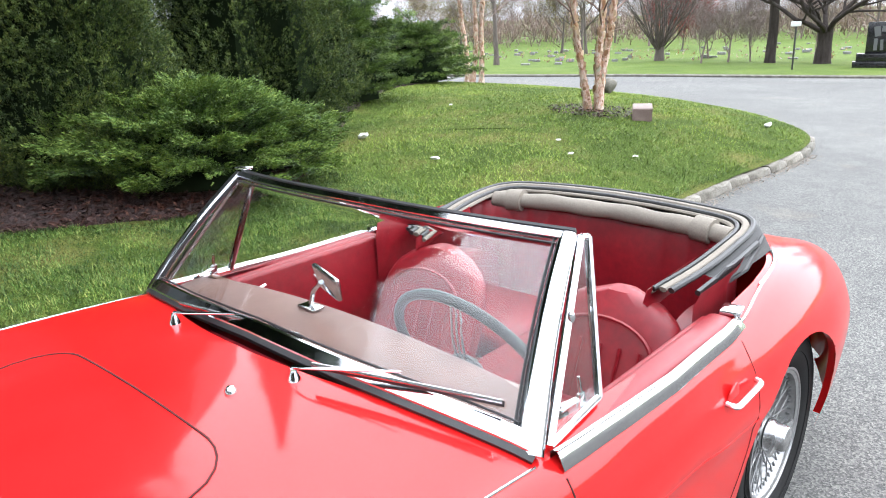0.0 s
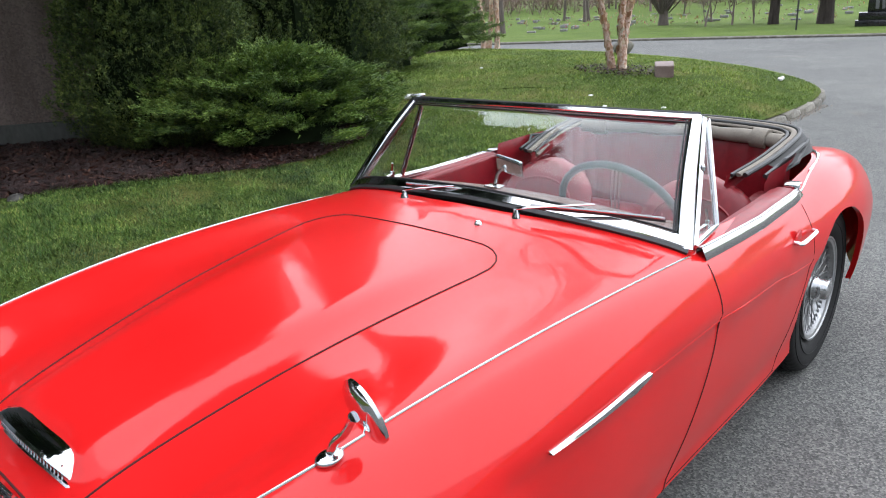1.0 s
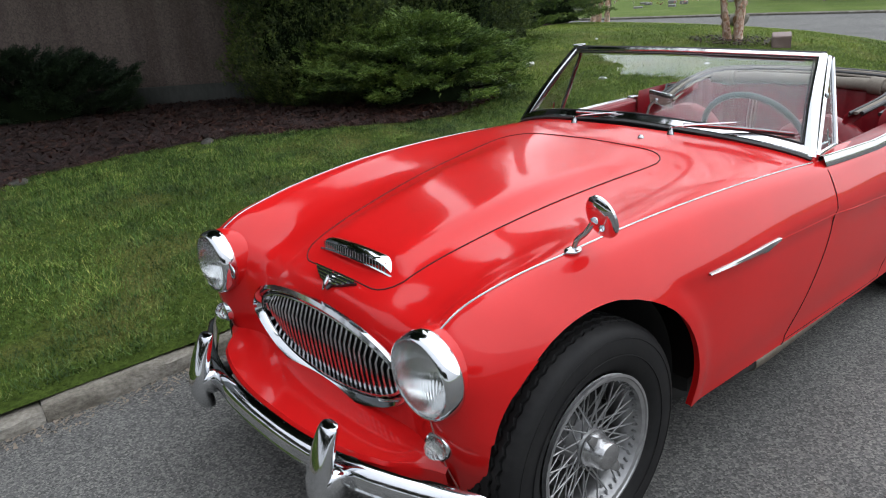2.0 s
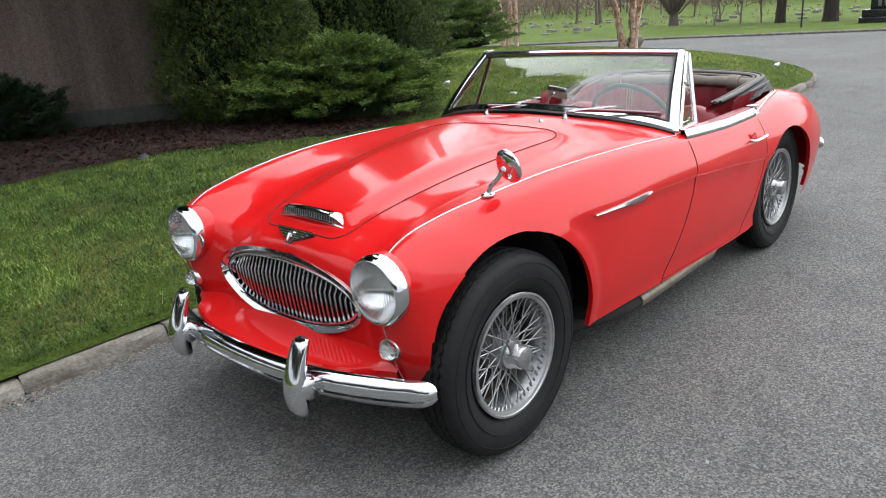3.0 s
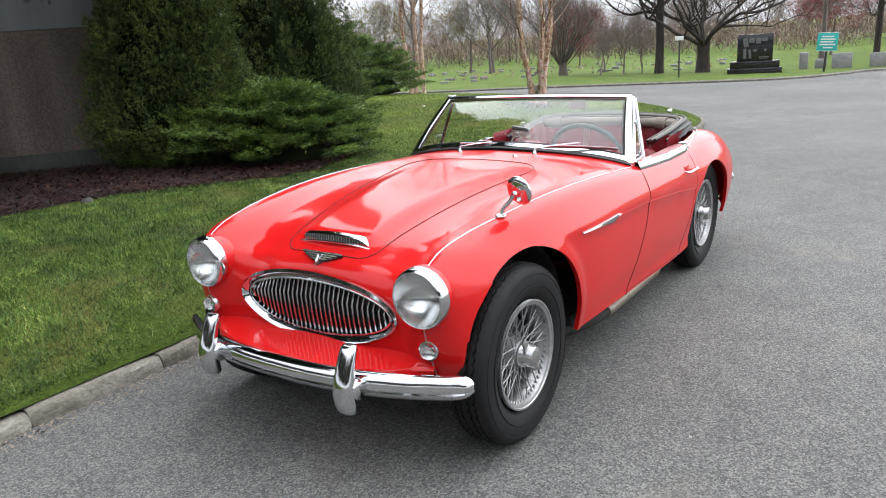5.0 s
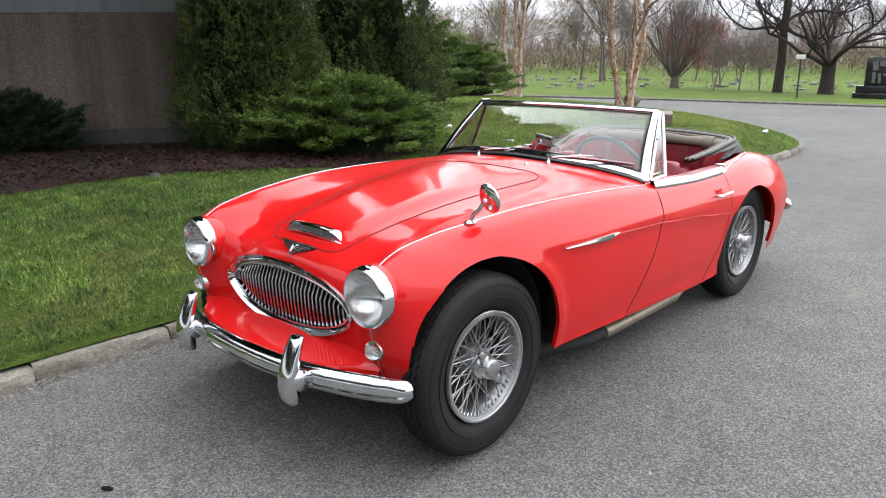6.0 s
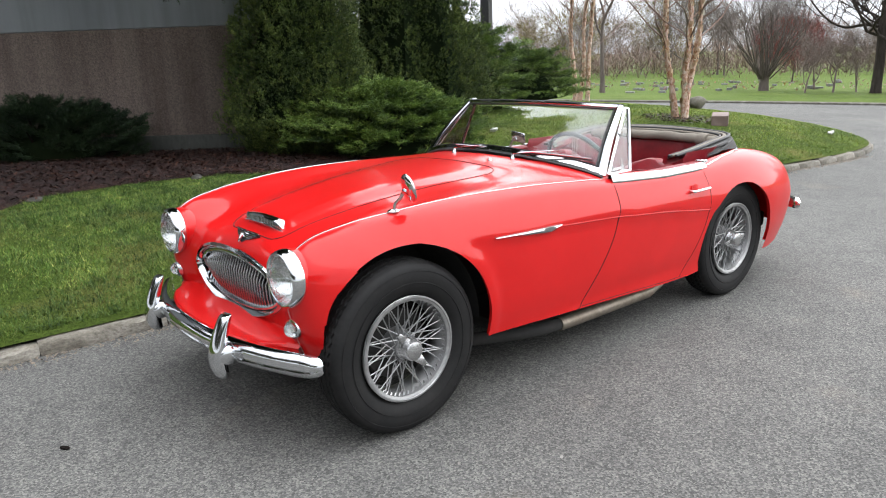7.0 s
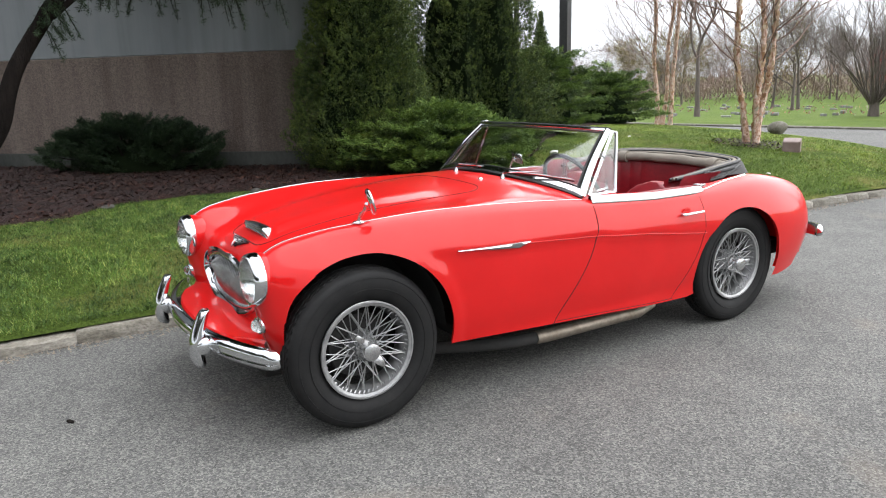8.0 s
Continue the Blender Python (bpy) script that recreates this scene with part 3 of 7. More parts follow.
skin_part("body", share["body"], "glossy red painted body with rounded wings")
bonnet = skin_part("bonnet", share["bonnet"], "long red bonnet with a raised middle")
door_left = skin_part("door", share["door_left"], "red door with a chrome pull handle")
door_right = skin_part("door", share["door_right"])


def strip_on(name, points, r, material, parent, label="", flat=1.0, n=6):
    b = bmesh.new()
    tube(b, points, r, n, flat=flat)
    return part(name, b, material, parent, label)


# shut lines round bonnet and doors: dark tubes stand in for gap shade
loop = []
for k in range(120):
    a = k * math.tau / 120
    d = Vector((math.cos(a), math.sin(a)))
    lo, hi = 0.0, 1.2
    for _ in range(24):
        mid = (lo + hi) / 2
        if bonnet_line(d.x * mid * 0.4, 0.29 + d.y * mid * 0.7) < 0:
            lo = mid
        else:
            hi = mid
    loop.append(on_skin(d.x * lo * 0.4, 0.29 + d.y * lo * 0.7, lift=0.0003))
b = bmesh.new()
tube(b, loop, 0.0024, 5, closed=True)
part("shut_line", b, GAP_SHADE, bonnet)
for door, s in ((door_left, 1), (door_right, -1)):
    zs = np.linspace(0.775, 0.215, 24)
    strip_on("shut_line", [on_skin(s, door_front(z), z, 0.0) for z in zs], 0.0026, GAP_SHADE, door)
    strip_on("shut_line", [on_skin(s * 0.73, y, sill(y) + 0.010, -0.0006) for y in np.linspace(0.985, 1.79, 14)], 0.0022, GAP_SHADE, door)
    strip_on("shut_line", [on_skin(s, door_rear(z), z, -0.0006) for z in np.linspace(0.745, 0.215, 18)], 0.0022, GAP_SHADE, door)

# turned-in lips of the wheel arches and dark wells behind them
for cy, cz, ra, rb in ARCHES:
    for s in (-1, 1):
        rim, deep = [], []
        for a in np.linspace(-0.22, math.pi + 0.22, 60):
            z = cz + rb * math.sin(a)
            y = cy + (ra - (0.048 * float(1 - smoothstep(0.36, 0.62, z)) if cy < 1 and math.cos(a) < 0 else 0.0)) * math.cos(a)
            if z < 0.235:
                continue
            hit = SKIN.ray_cast(Vector((2 * s, y + 0.004 * math.cos(a), z + 0.004 * math.sin(a))), Vector((-s, 0, 0)))[0]
            if hit is None or abs(hit.x) < 0.5:
                continue
            rim.append(hit.copy())
            deep.append(Vector((s * (abs(hit.x) - 0.022), y + 0.008 * math.cos(a), z + 0.008 * math.sin(a))))
        b = bmesh.new()
        grid_faces(b, [rim, deep])
        part("arch_lip", b, PAINT, car)
        b = bmesh.new()
        arc = [(cy + (ra + 0.010) * math.cos(a), cz + (rb + 0.010) * math.sin(a)) for a in np.linspace(-0.02, math.pi - 0.1, 40)]
        grid_faces(b, [[Vector((s * x, y, min(z, 0.70 if abs(x) < 0.5 else 9))) for y, z in arc] for x in (0.69, 0.66, 0.55, 0.36 if cy < 1 else 0.45)] + [[Vector((s * (0.36 if cy < 1 else 0.45), cy, cz - 0.05)) for _ in arc]])
        for v in b.verts:
            if abs(v.co.x) < 0.58:
                v.co.y = max(v.co.y, -0.22)
            v.co.y = max(v.co.y, -0.335)
            v.co.x = s * min(abs(v.co.x), max(0.3, 0.66 - max(0.0, -0.18 - v.co.y) * 1.1))
        part("wheel_well", b, BLACK, car)

# underside: unseen chassis blocks, added to shut out light and darken the ground
b = bmesh.new()
block(b, (0.70, 3.2, 0.05), pose(0, 1.30, 0.27))
block(b, (1.30, 1.35, 0.06), pose(0, 1.18, 0.25), 0.02)
block(b, (1.2, 0.10, 0.1), pose(0, 2.85, 0.33), 0.02)
block(b, (0.86, 0.80, 0.05), pose(0, 0.05, 0.205), 0.02)
block(b, (1.02, 0.05, 0.10), pose(0, -0.30, 0.27), 0.02)
part("chassis_light_block", b, BLACK, car)

# bright beads on the front wings
for s in (-1, 1):
    crest = [p for p in spline(CREST, 10) if -0.372 < p[1] < 1.19 and p[2] > 0.70]
    pts = [on_skin(s * p[0], p[1], lift=0.001) for p in crest]
    strip_on("wing_bead", pts, 0.0026, ALUMINIUM, car, "bright bead along the wing top")

# flank flashes
for s in (-1, 1):
    b = bmesh.new()
    rows = []
    p0, p1 = on_skin(s, 0.415, 0.676), on_skin(s, 0.80, 0.668)
    for k in range(15):
        t = k / 14
        h = 0.003 + 0.021 * min(t / 0.90, 1.0) * (1.0 if t < 0.90 else 1 - 0.80 * (t - 0.90) / 0.10)
        p = p0.lerp(p1, t)
        sink = on_skin(s, p.y, p.z - h * 0.5).x
        rows.append([Vector((sink, p.y, p.z + 0.003)), Vector((sink + s * 0.008, p.y, p.z + 0.001)), Vector((sink + s * 0.010, p.y - 0.006 * t, p.z - h * 0.45)), Vector((sink + s * 0.004, p.y - 0.012 * t, p.z - h)), Vector((sink - s * 0.004, p.y - 0.012 * t, p.z - h - 0.001))])
    grid_faces(b, rows)
    part("flank_flash", b, CAPPING, car, "pointed chrome flash on the flank")

# a fine raised crease runs on from the flash over the door
for s in (-1, 1):
    line = [(y, float(np.interp(y, (0.8, 1.2, 1.57, 1.98), (0.660, 0.634, 0.598, 0.548)))) for y in np.linspace(0.80, 2.0, 30)]
    strip_on("waist_crease", [on_skin(s, y, z, -0.0012) for y, z in line], 0.0034, PAINT, car)

# door handles
for door, s in ((door_left, 1), (door_right, -1)):
    b = bmesh.new()
    c = on_skin(s, 1.86, 0.668)
    tube(b, spline([c + Vector((s * 0.002, -0.050, 0)), c + Vector((s * 0.022, -0.052, 0)), c + Vector((s * 0.027, -0.035, 0.001)), c + Vector((s * 0.028, 0.03, 0.002)), c + Vector((s * 0.026, 0.085, 0.002)), c + Vector((s * 0.012, 0.100, 0.001))], 4), 0.0088, 10, flat=0.8, up=(0, 0, 1))
    handle = part("handle", b, CHROME, door, "chrome pull handle")
    b = bmesh.new()
    lathe(b, [(0.0001, 0.0012), (0.030, 0.0012), (0.034, 0.0)], 24, Matrix.Translation(c + Vector((s * 0.0005, -0.01, 0))) @ pose(0, 0, 0, 0, 90 * s, 0))
    part("handle_recess", b, PAINT, door)


# ---- wheels ----
def wheel_at(x, y, z, s, spin, name="wheel"):
    w = new(name)
    w.parent = car
    w.matrix_local = pose(x, y, z, 0, 0, 0) @ pose(0, 0, 0, 0, 90 * s, 0) @ pose(0, 0, 0, 0, 0, spin)
    w["label"] = "wire wheel with a black tyre and a two-eared spinner"
    b = bmesh.new()
    tread = [(0.203, 0.050), (0.222, 0.066), (0.250, 0.078), (0.282, 0.080), (0.308, 0.077), (0.322, 0.070), (0.3315, 0.058), (0.3350, 0.045), (0.3290, 0.043), (0.3290, 0.037), (0.3368, 0.035), (0.3372, 0.021), (0.3295, 0.019), (0.3295, 0.013), (0.3378, 0.011), (0.3378, 0.0)]
    prof = tread + [(r, -h) for r, h in tread[-2::-1]]
    lathe(b, prof, 240)
    for v in b.verts:
        r, a = math.hypot(v.co.x, v.co.y), math.atan2(v.co.y, v.co.x)
        if r > 0.325:
            # the grooves run in a zigzag, the shoulders are scalloped
            wave = abs((a * 60 / math.tau) % 1.0 - 0.5) * 4 - 1
            v.co.z += 0.0040 * wave
            if abs(v.co.z) > 0.052:
                v.co.xy *= 1 - 0.009 * (wave > 0)
    tyre = part("tyre", b, RUBBER, w, "black cross-ply tyre with a worn zigzag tread")
    b = bmesh.new()
    for r, h in ((0.258, 0.0800), (0.302, 0.0785)):
        tube(b, [(r * math.cos(a), r * math.sin(a), h) for a in np.linspace(0, math.tau, 72, endpoint=False)], 0.0016, 5, closed=True)
    part("sidewall_rib", b, RUBBER, w)
    b = bmesh.new()
    outer = [(0.2035, 0.058), (0.1865, 0.066), (0.2060, 0.0725), (0.1990, 0.0730), (0.1945, 0.066), (0.1900, 0.050), (0.1840, 0.036), (0.1780, 0.026), (0.172, 0.004), (0.172, -0.02), (0.186, -0.05), (0.202, -0.062)]
    lathe(b, outer, 72)
    part("rim", b, WHEEL_SILVER, w, "silver-painted steel rim")
    b = bmesh.new()
    lathe(b, [(0.0001, 0.050), (0.034, 0.050), (0.046, 0.044), (0.050, 0.034), (0.056, 0.020), (0.060, 0.000), (0.066, -0.010), (0.072, -0.040), (0.060, -0.05)], 36)
    part("hub", b, WHEEL_SILVER, w)
    b = bmesh.new()
    lathe(b, [(0.0001, 0.108), (0.024, 0.107), (0.035, 0.103), (0.040, 0.094), (0.041, 0.070), (0.047, 0.062), (0.050, 0.050)], 32)
    for turn in (20, 200):
        rows = []
        for k in range(7):
            t = k / 6
            x = 0.030 + 0.066 * t
            half = 0.023 * (1 - 0.66 * t)
            zc = 0.072 + 0.014 * math.sin(t * 2.2)
            rows.append([pose(0, 0, 0, 0, 0, turn) @ Vector((x, yy + 0.010 * t, zc + zz)) for yy, zz in ((-half, -0.006), (-half, 0.003), (0, 0.009 - 0.004 * t), (half, 0.003), (half, -0.006))])
        vs = grid_faces(b, rows, close_v=True)
        b.faces.new(vs[-1])
    part("spinner", b, SPINNER, w, "worn two-eared knock-off spinner")
    b = bmesh.new()
    lathe(b, [(0.0001, -0.02), (0.135, -0.02), (0.14, -0.045)], 36)
    part("brake_disc", b, BLACK, w)
    # laced spokes: an outer row from the hub's nose and a crossing inner row
    for row, (count, r0, h0, r1, h1, lean) in enumerate(((28, 0.050, 0.038, 0.188, 0.044, 30.0), (28, 0.060, 0.004, 0.180, 0.030, 24.0))):
        for k in range(count):
            turn = 360 / count * (k // 2 * 2) + (5 if k % 2 else 0) + row * 6
            sign = 1 if k % 2 else -1
            if k < 2:
                bb = bmesh.new()
                a0, a1 = 0.0, radians(lean) * sign
                tube(bb, [(r0 * math.cos(a0), r0 * math.sin(a0), h0), (r1 * math.cos(a1), r1 * math.sin(a1), h1)], 0.0024, 6)
                me = finish(bb, "spoke", WHEEL_SILVER)
                pair = [me, me] if k == 0 else [pair[0], me]
            o = new("spoke", pair[k % 2])
            o.parent = w
            o.matrix_local = pose(0, 0, 0, 0, 0, turn)
    b = bmesh.new()
    for k in range(56):
        a = k * math.tau / 56
        tube(b, [(0.190 * math.cos(a), 0.190 * math.sin(a), 0.048), (0.179 * math.cos(a + 0.03), 0.179 * math.sin(a + 0.03), 0.044)], 0.0038, 6)
    tagged(part("spoke_nipples", b, WHEEL_SILVER, w), kind="stuff")
    return w


wheel_at(0.640, 0.0, 0.317, 1, 12)
wheel_at(-0.640, 0.0, 0.317, -1, 40)
wheel_at(0.628, WHEELBASE, 0.316, 1, 70)
wheel_at(-0.628, WHEELBASE, 0.316, -1, 25)


# ---- nose: lamps, grille, badge, scoop, bumper ----
FORWARD = pose(0, 0, 0, 90, 0, 0)      # turns a lathe's axis to face the front


def headlamp(s):
    lamp = new("headlamp")
    lamp.parent = car
    lamp.matrix_local = pose(s * 0.538, -0.392, 0.642) @ FORWARD
    lamp["label"] = "round headlamp with a fluted lens in a chrome rim"
    b = bmesh.new()
    lathe(b, [(0.097, -0.022), (0.1035, -0.020), (0.1055, -0.016), (0.1065, -0.010), (0.106, 0.004), (0.103, 0.017), (0.099, 0.025), (0.095, 0.028), (0.0915, 0.027), (0.0895, 0.023)], 56)
    part("bezel", b, CHROME, lamp)
    b = bmesh.new()
    lathe(b, [(0.1030, -0.019), (0.1025, -0.040), (0.098, -0.070), (0.085, -0.10)], 48)
    part("bucket", b, PAINT, lamp)
    b = bmesh.new()
    lathe(b, [(0.0001, 0.050), (0.025, 0.0488), (0.05, 0.044), (0.072, 0.0355), (0.0905, 0.024)], 48)
    part("lens", b, LENS, lamp, "fluted clear glass lens").visible_shadow = False
    b = bmesh.new()
    lathe(b, [(r, 0.022 - 0.078 * (1 - (r / 0.0905) ** 2)) for r in (0.0905, 0.084, 0.074, 0.062, 0.048, 0.032, 0.016, 0.0001)], 48)
    part("reflector", b, REFLECTOR, lamp)
    b = bmesh.new()
    ball(b, (0.016, 0.016, 0.022), pose(0, 0, -0.022))
    part("bulb_shield", b, CHROME, lamp)


def side_lamp(s):
    p = on_skin(x=s * 0.552, z=0.460)
    lamp = new("side_lamp")
    lamp.parent = car
    lamp.matrix_local = Matrix.Translation(p) @ pose(0, 0, 0, 0, 0, 10 * s) @ FORWARD
    lamp["label"] = "small round side lamp with a clear ribbed lens"
    b = bmesh.new()
    lathe(b, [(0.036, -0.02), (0.037, 0.004), (0.0345, 0.010), (0.030, 0.011)], 32)
    part("bezel", b, CHROME, lamp)
    b = bmesh.new()
    lathe(b, [(0.0001, 0.040), (0.010, 0.038), (0.020, 0.031), (0.027, 0.020), (0.0305, 0.010)], 32)
    part("lens", b, LENS, lamp).visible_shadow = False
    b = bmesh.new()
    lathe(b, [(0.030, 0.009), (0.02, 0.003), (0.0001, 0.002)], 24)
    part("reflector", b, REFLECTOR, lamp)


for s in (-1, 1):
    headlamp(s)
    side_lamp(s)
    strip_on("wing_seam", [on_skin(x=s * (0.546 + 0.010 * k / 8), z=0.56 - 0.25 * k / 8, lift=0.0005) for k in range(9)], 0.0026, mottled("dull_seam", (0.30, 0.12, 0.11), (0.42, 0.2, 0.18), 30.0, 0.5) if s < 0 else bpy.data.materials["dull_seam"], car)

# grille: surround, inner ring, upright bars, dark duct
grille = new("grille")
grille.parent = car
grille["label"] = "wide oval chrome grille with close upright bars"


def oval(a, b, k, power=1.95):
    t = k * math.tau
    c, s = math.cos(t), math.sin(t)
    return math.copysign(abs(c) ** (2 / power), c) * a, GRILLE_Z + math.copysign(abs(s) ** (2 / power), s) * b


_xs = np.linspace(0, 0.40, 21)
_even = np.polyfit(_xs ** 2, [on_skin(x=float(x), z=GRILLE_Z).y for x in _xs], 2)


def nose_y(x, z):
    """The nose's front, evened along the grille's rim."""
    return min(float(np.polyval(_even, min(abs(x), 0.41) ** 2)), on_skin(x=x, z=z).y)


def ring(name, a, b, inner_a, inner_b, proud, set_back, label=""):
    rows = []
    for k in range(96):
        x0, z0 = oval(a, b, k / 96)
        x1, z1 = oval(inner_a, inner_b, k / 96)
        o = Vector((x0, nose_y(x0, z0), z0))
        n = Vector((x1, nose_y(x1, z1), z1))
        rows.append([Vector((x0, o.y + 0.004, z0)), Vector((x0 * 0.995, o.y - proud * 0.7, z0 + 0.003)), Vector(((x0 * 2 + x1) / 3, (o.y * 2 + n.y) / 3 - proud, (z0 * 2 + z1) / 3)),
                     Vector(((x0 + 2 * x1) / 3, (o.y + 2 * n.y) / 3 - proud * 0.55, (z0 + 2 * z1) / 3)), Vector((x1, n.y + 0.002, z1)), Vector((x1, n.y + set_back, z1))])
    b_ = bmesh.new()
    grid_faces(b_, rows, close_u=True)
    return part(name, b_, CHROME, grille, label)


ring("surround", 0.400, 0.138, 0.370, 0.110, 0.016, 0.03, "polished chrome grille surround")
ring("inner_ring", 0.364, 0.1055, 0.355, 0.098, -0.004, 0.03)
for k in range(31):
    x = -0.348 + 0.696 * k / 30
    h = 0.106 * (1 - abs(x / 0.364) ** 1.95) ** (1 / 1.95)
    y0 = on_skin(x=x, z=GRILLE_Z).y
    b = bmesh.new()
    line = [Vector((x, y0 + 0.036, GRILLE_Z + h)), Vector((x, y0 + 0.022, GRILLE_Z + h * 0.66)), Vector((x, y0 + 0.008, GRILLE_Z + h * 0.30)), Vector((x, y0 + 0.010, GRILLE_Z - h * 0.3)), Vector((x, y0 + 0.016, GRILLE_Z - h))]
    grid_faces(b, [[p + Vector(q) for q in ((-0.0030, 0.012, 0), (-0.0036, 0.002, 0), (0, -0.002, 0), (0.0036, 0.002, 0), (0.0030, 0.012, 0))] for p in line], close_v=True)
    part("slat", b, ALUMINIUM, grille)
b = bmesh.new()
outer = [oval(0.380, 0.119, k / 48) for k in range(48)]
grid_faces(b, [[Vector((x, on_skin(x=x * 0.98, z=GRILLE_Z).y + 0.045, z)) for x, z in outer], [Vector((x * 0.9, -0.24, z)) for x, z in outer], [Vector((0, -0.23, GRILLE_Z)) for _ in outer]], close_v=True)
part("duct", b, BLACK, grille)

# winged badge: plain shapes
badge = new("badge")
badge.parent = car
badge["label"] = "winged chrome badge with dark enamel"
_p = on_skin(0.0, -0.285)
_n = SKIN.find_nearest(_p)[1]
if _n.z < 0:
    _n = -_n
_turn = Matrix((Vector((1, 0, 0)), _n.cross(Vector((1, 0, 0))), _n)).transposed().to_4x4()
badge.matrix_local = Matrix.Translation(_p + _n * 0.003) @ _turn @ Matrix.Diagonal((1.34, 0.98, 1.0, 1))
for s in (-1, 1):
    b = bmesh.new()
    outline = [(0.0, -0.030), (s * 0.012, -0.018), (s * 0.036, -0.008), (s * 0.072, 0.016), (s * 0.070, 0.021), (0.0, 0.018)]
    top = [b.verts.new((x, y, 0.005 + 0.003 * (1 - abs(x) / 0.075))) for x, y in outline]
    low = [b.verts.new((x * 1.04, y * 1.04, -0.012)) for x, y in outline]
    b.faces.new(top)
    for i in range(len(top) - 1):
        b.faces.new((top[i], top[i + 1], low[i + 1], low[i]))
    part("wing_plate", b, GRANITE, badge, "black enamelled wing")
    for i, (y0, x1, y1) in enumerate(((0.019, 0.073, 0.021), (0.009, 0.056, 0.010), (-0.001, 0.044, 0.001), (-0.011, 0.030, -0.008))):
        b = bmesh.new()
        tube(b, [(s * 0.004, y0, 0.011), (s * x1, y1, 0.0085)], 0.0036, 6)
        part("feather", b, REFLECTOR, badge)
b = bmesh.new()
tube(b, [(-0.010, 0.004, 0.010), (0.0, -0.006, 0.016), (0.002, -0.020, 0.014), (0.0, -0.040, 0.004)], [0.003, 0.0065, 0.006, 0.002], 8)
part("bolt", b, CHROME, badge)

# bonnet scoop
scoop = new("bonnet_scoop")
scoop.parent = bonnet
scoop["label"] = "chrome-lipped bonnet air intake with small upright bars"


def scoop_point(t, lift):
    x = 0.190 * t
    y = -0.214 + 0.012 * t * t
    return Vector((x, y, on_skin(x, -0.235).z + 0.002 + 0.010 * (1 - t * t) + lift * (1 - 0.45 * abs(t) ** 4)))


ts = np.linspace(-1, 1, 29)
b = bmesh.new()
rows = []
for t in ts:
    e = 1 - 0.94 * smoothstep(0.66, 1.0, abs(t)) ** 1.2
    p = scoop_point(t, 0.0)
    drop = 0.020 * smoothstep(0.8, 1.0, abs(t))
    rows.append([p + Vector((0, 0.012 + (y - 0.012) * float(0.10 + 0.90 * e), z * float(e) - float(drop) * 0.2)) for y, z in ((-0.002, 0.034), (-0.009, 0.037), (-0.004, 0.042), (0.014, 0.044), (0.040, 0.036), (0.036, 0.026))])
vs = grid_faces(b, rows, close_v=True)
b.faces.new(vs[0])
b.faces.new(vs[-1][::-1])
part("lip", b, CHROME, scoop)
b = bmesh.new()
tube(b, [scoop_point(t, 0.008) + Vector((0, -0.004, 0)) for t in ts], 0.0045, 6)
part("lower_trim", b, CHROME, scoop)
for t in np.linspace(-0.78, 0.78, 24):
    b = bmesh.new()
    p = scoop_point(t, 0)
    tube(b, [p + Vector((0, 0.0, 0.004)), p + Vector((0, 0.004, 0.034))], 0.0026, 5)
    part("bar", b, ALUMINIUM, scoop)
# a black sheet stands in for the shade inside the intake
b = bmesh.new()
grid_faces(b, [[scoop_point(t, 0.002) + Vector((0, 0.010, 0)) for t in ts], [scoop_point(t, 0.034 - 0.030 * float(smoothstep(0.76, 0.98, abs(t)))) + Vector((0, 0.012, 0)) for t in ts]])
part("intake_shade_sheet", b, BLACK, scoop)

# front apron and bumper
b = bmesh.new()
rows = []
for x in np.linspace(-0.560, 0.560, 45):
    k = abs(x) / 0.595
    front = -0.535 + 0.165 * k ** 2.6
    back = on_skin(x=x, z=0.41).y + 0.03
    front += (back - 0.036 - front) * float(smoothstep(0.72, 1.0, k))
    rows.append([Vector((x, back, 0.412)), Vector((x, back * 0.55 + front * 0.45, 0.401)), Vector((x, front + 0.008, 0.392)), Vector((x, front, 0.382)), Vector((x, front + 0.006, 0.345)), Vector((x, front + 0.05, 0.315))])
grid_faces(b, rows)
part("front_apron", b, PAINT, car)


def bumper_bar(name, xs, line, heights, sign, label):
    """A bright bar swept along line(x), rounded outside with a groove below its middle."""
    b = bmesh.new()
    rows = []
    for x in xs:
        y, z, h = line(x)[0], line(x)[1], heights(x)
        shape = ((0.012, 1.0), (-0.004, 0.97), (-0.018, 0.72), (-0.025, 0.30), (-0.025, -0.15), (-0.019, -0.28), (-0.022, -0.42), (-0.017, -0.75), (-0.004, -0.98), (0.012, -1.0), (0.004, -0.6), (0.004, 0.6))
        rows.append([Vector((x, y + sign * o * min(1, h / 0.03), z + h * v)) for o, v in shape])
    vs = grid_faces(b, rows, close_v=True)
    b.faces.new(vs[0])
    b.faces.new(vs[-1][::-1])
    return part(name, b, CHROME, car, label)


fx = np.concatenate([-np.linspace(0.712, 0.60, 14)[:-1], np.linspace(-0.60, 0.60, 49), np.linspace(0.60, 0.712, 14)[1:]])
bumper = bumper_bar("front_bumper", fx, lambda x: (-0.562 + 0.182 * abs(x / 0.705) ** 2.4, 0.360 - 0.008 * abs(x / 0.7) ** 2), lambda x: 0.043 * math.sqrt(max(1 - float(np.clip((abs(x) - 0.620) / 0.094, 0, 1)) ** 4.0, 0.06)), 1, "curved chrome front bumper")


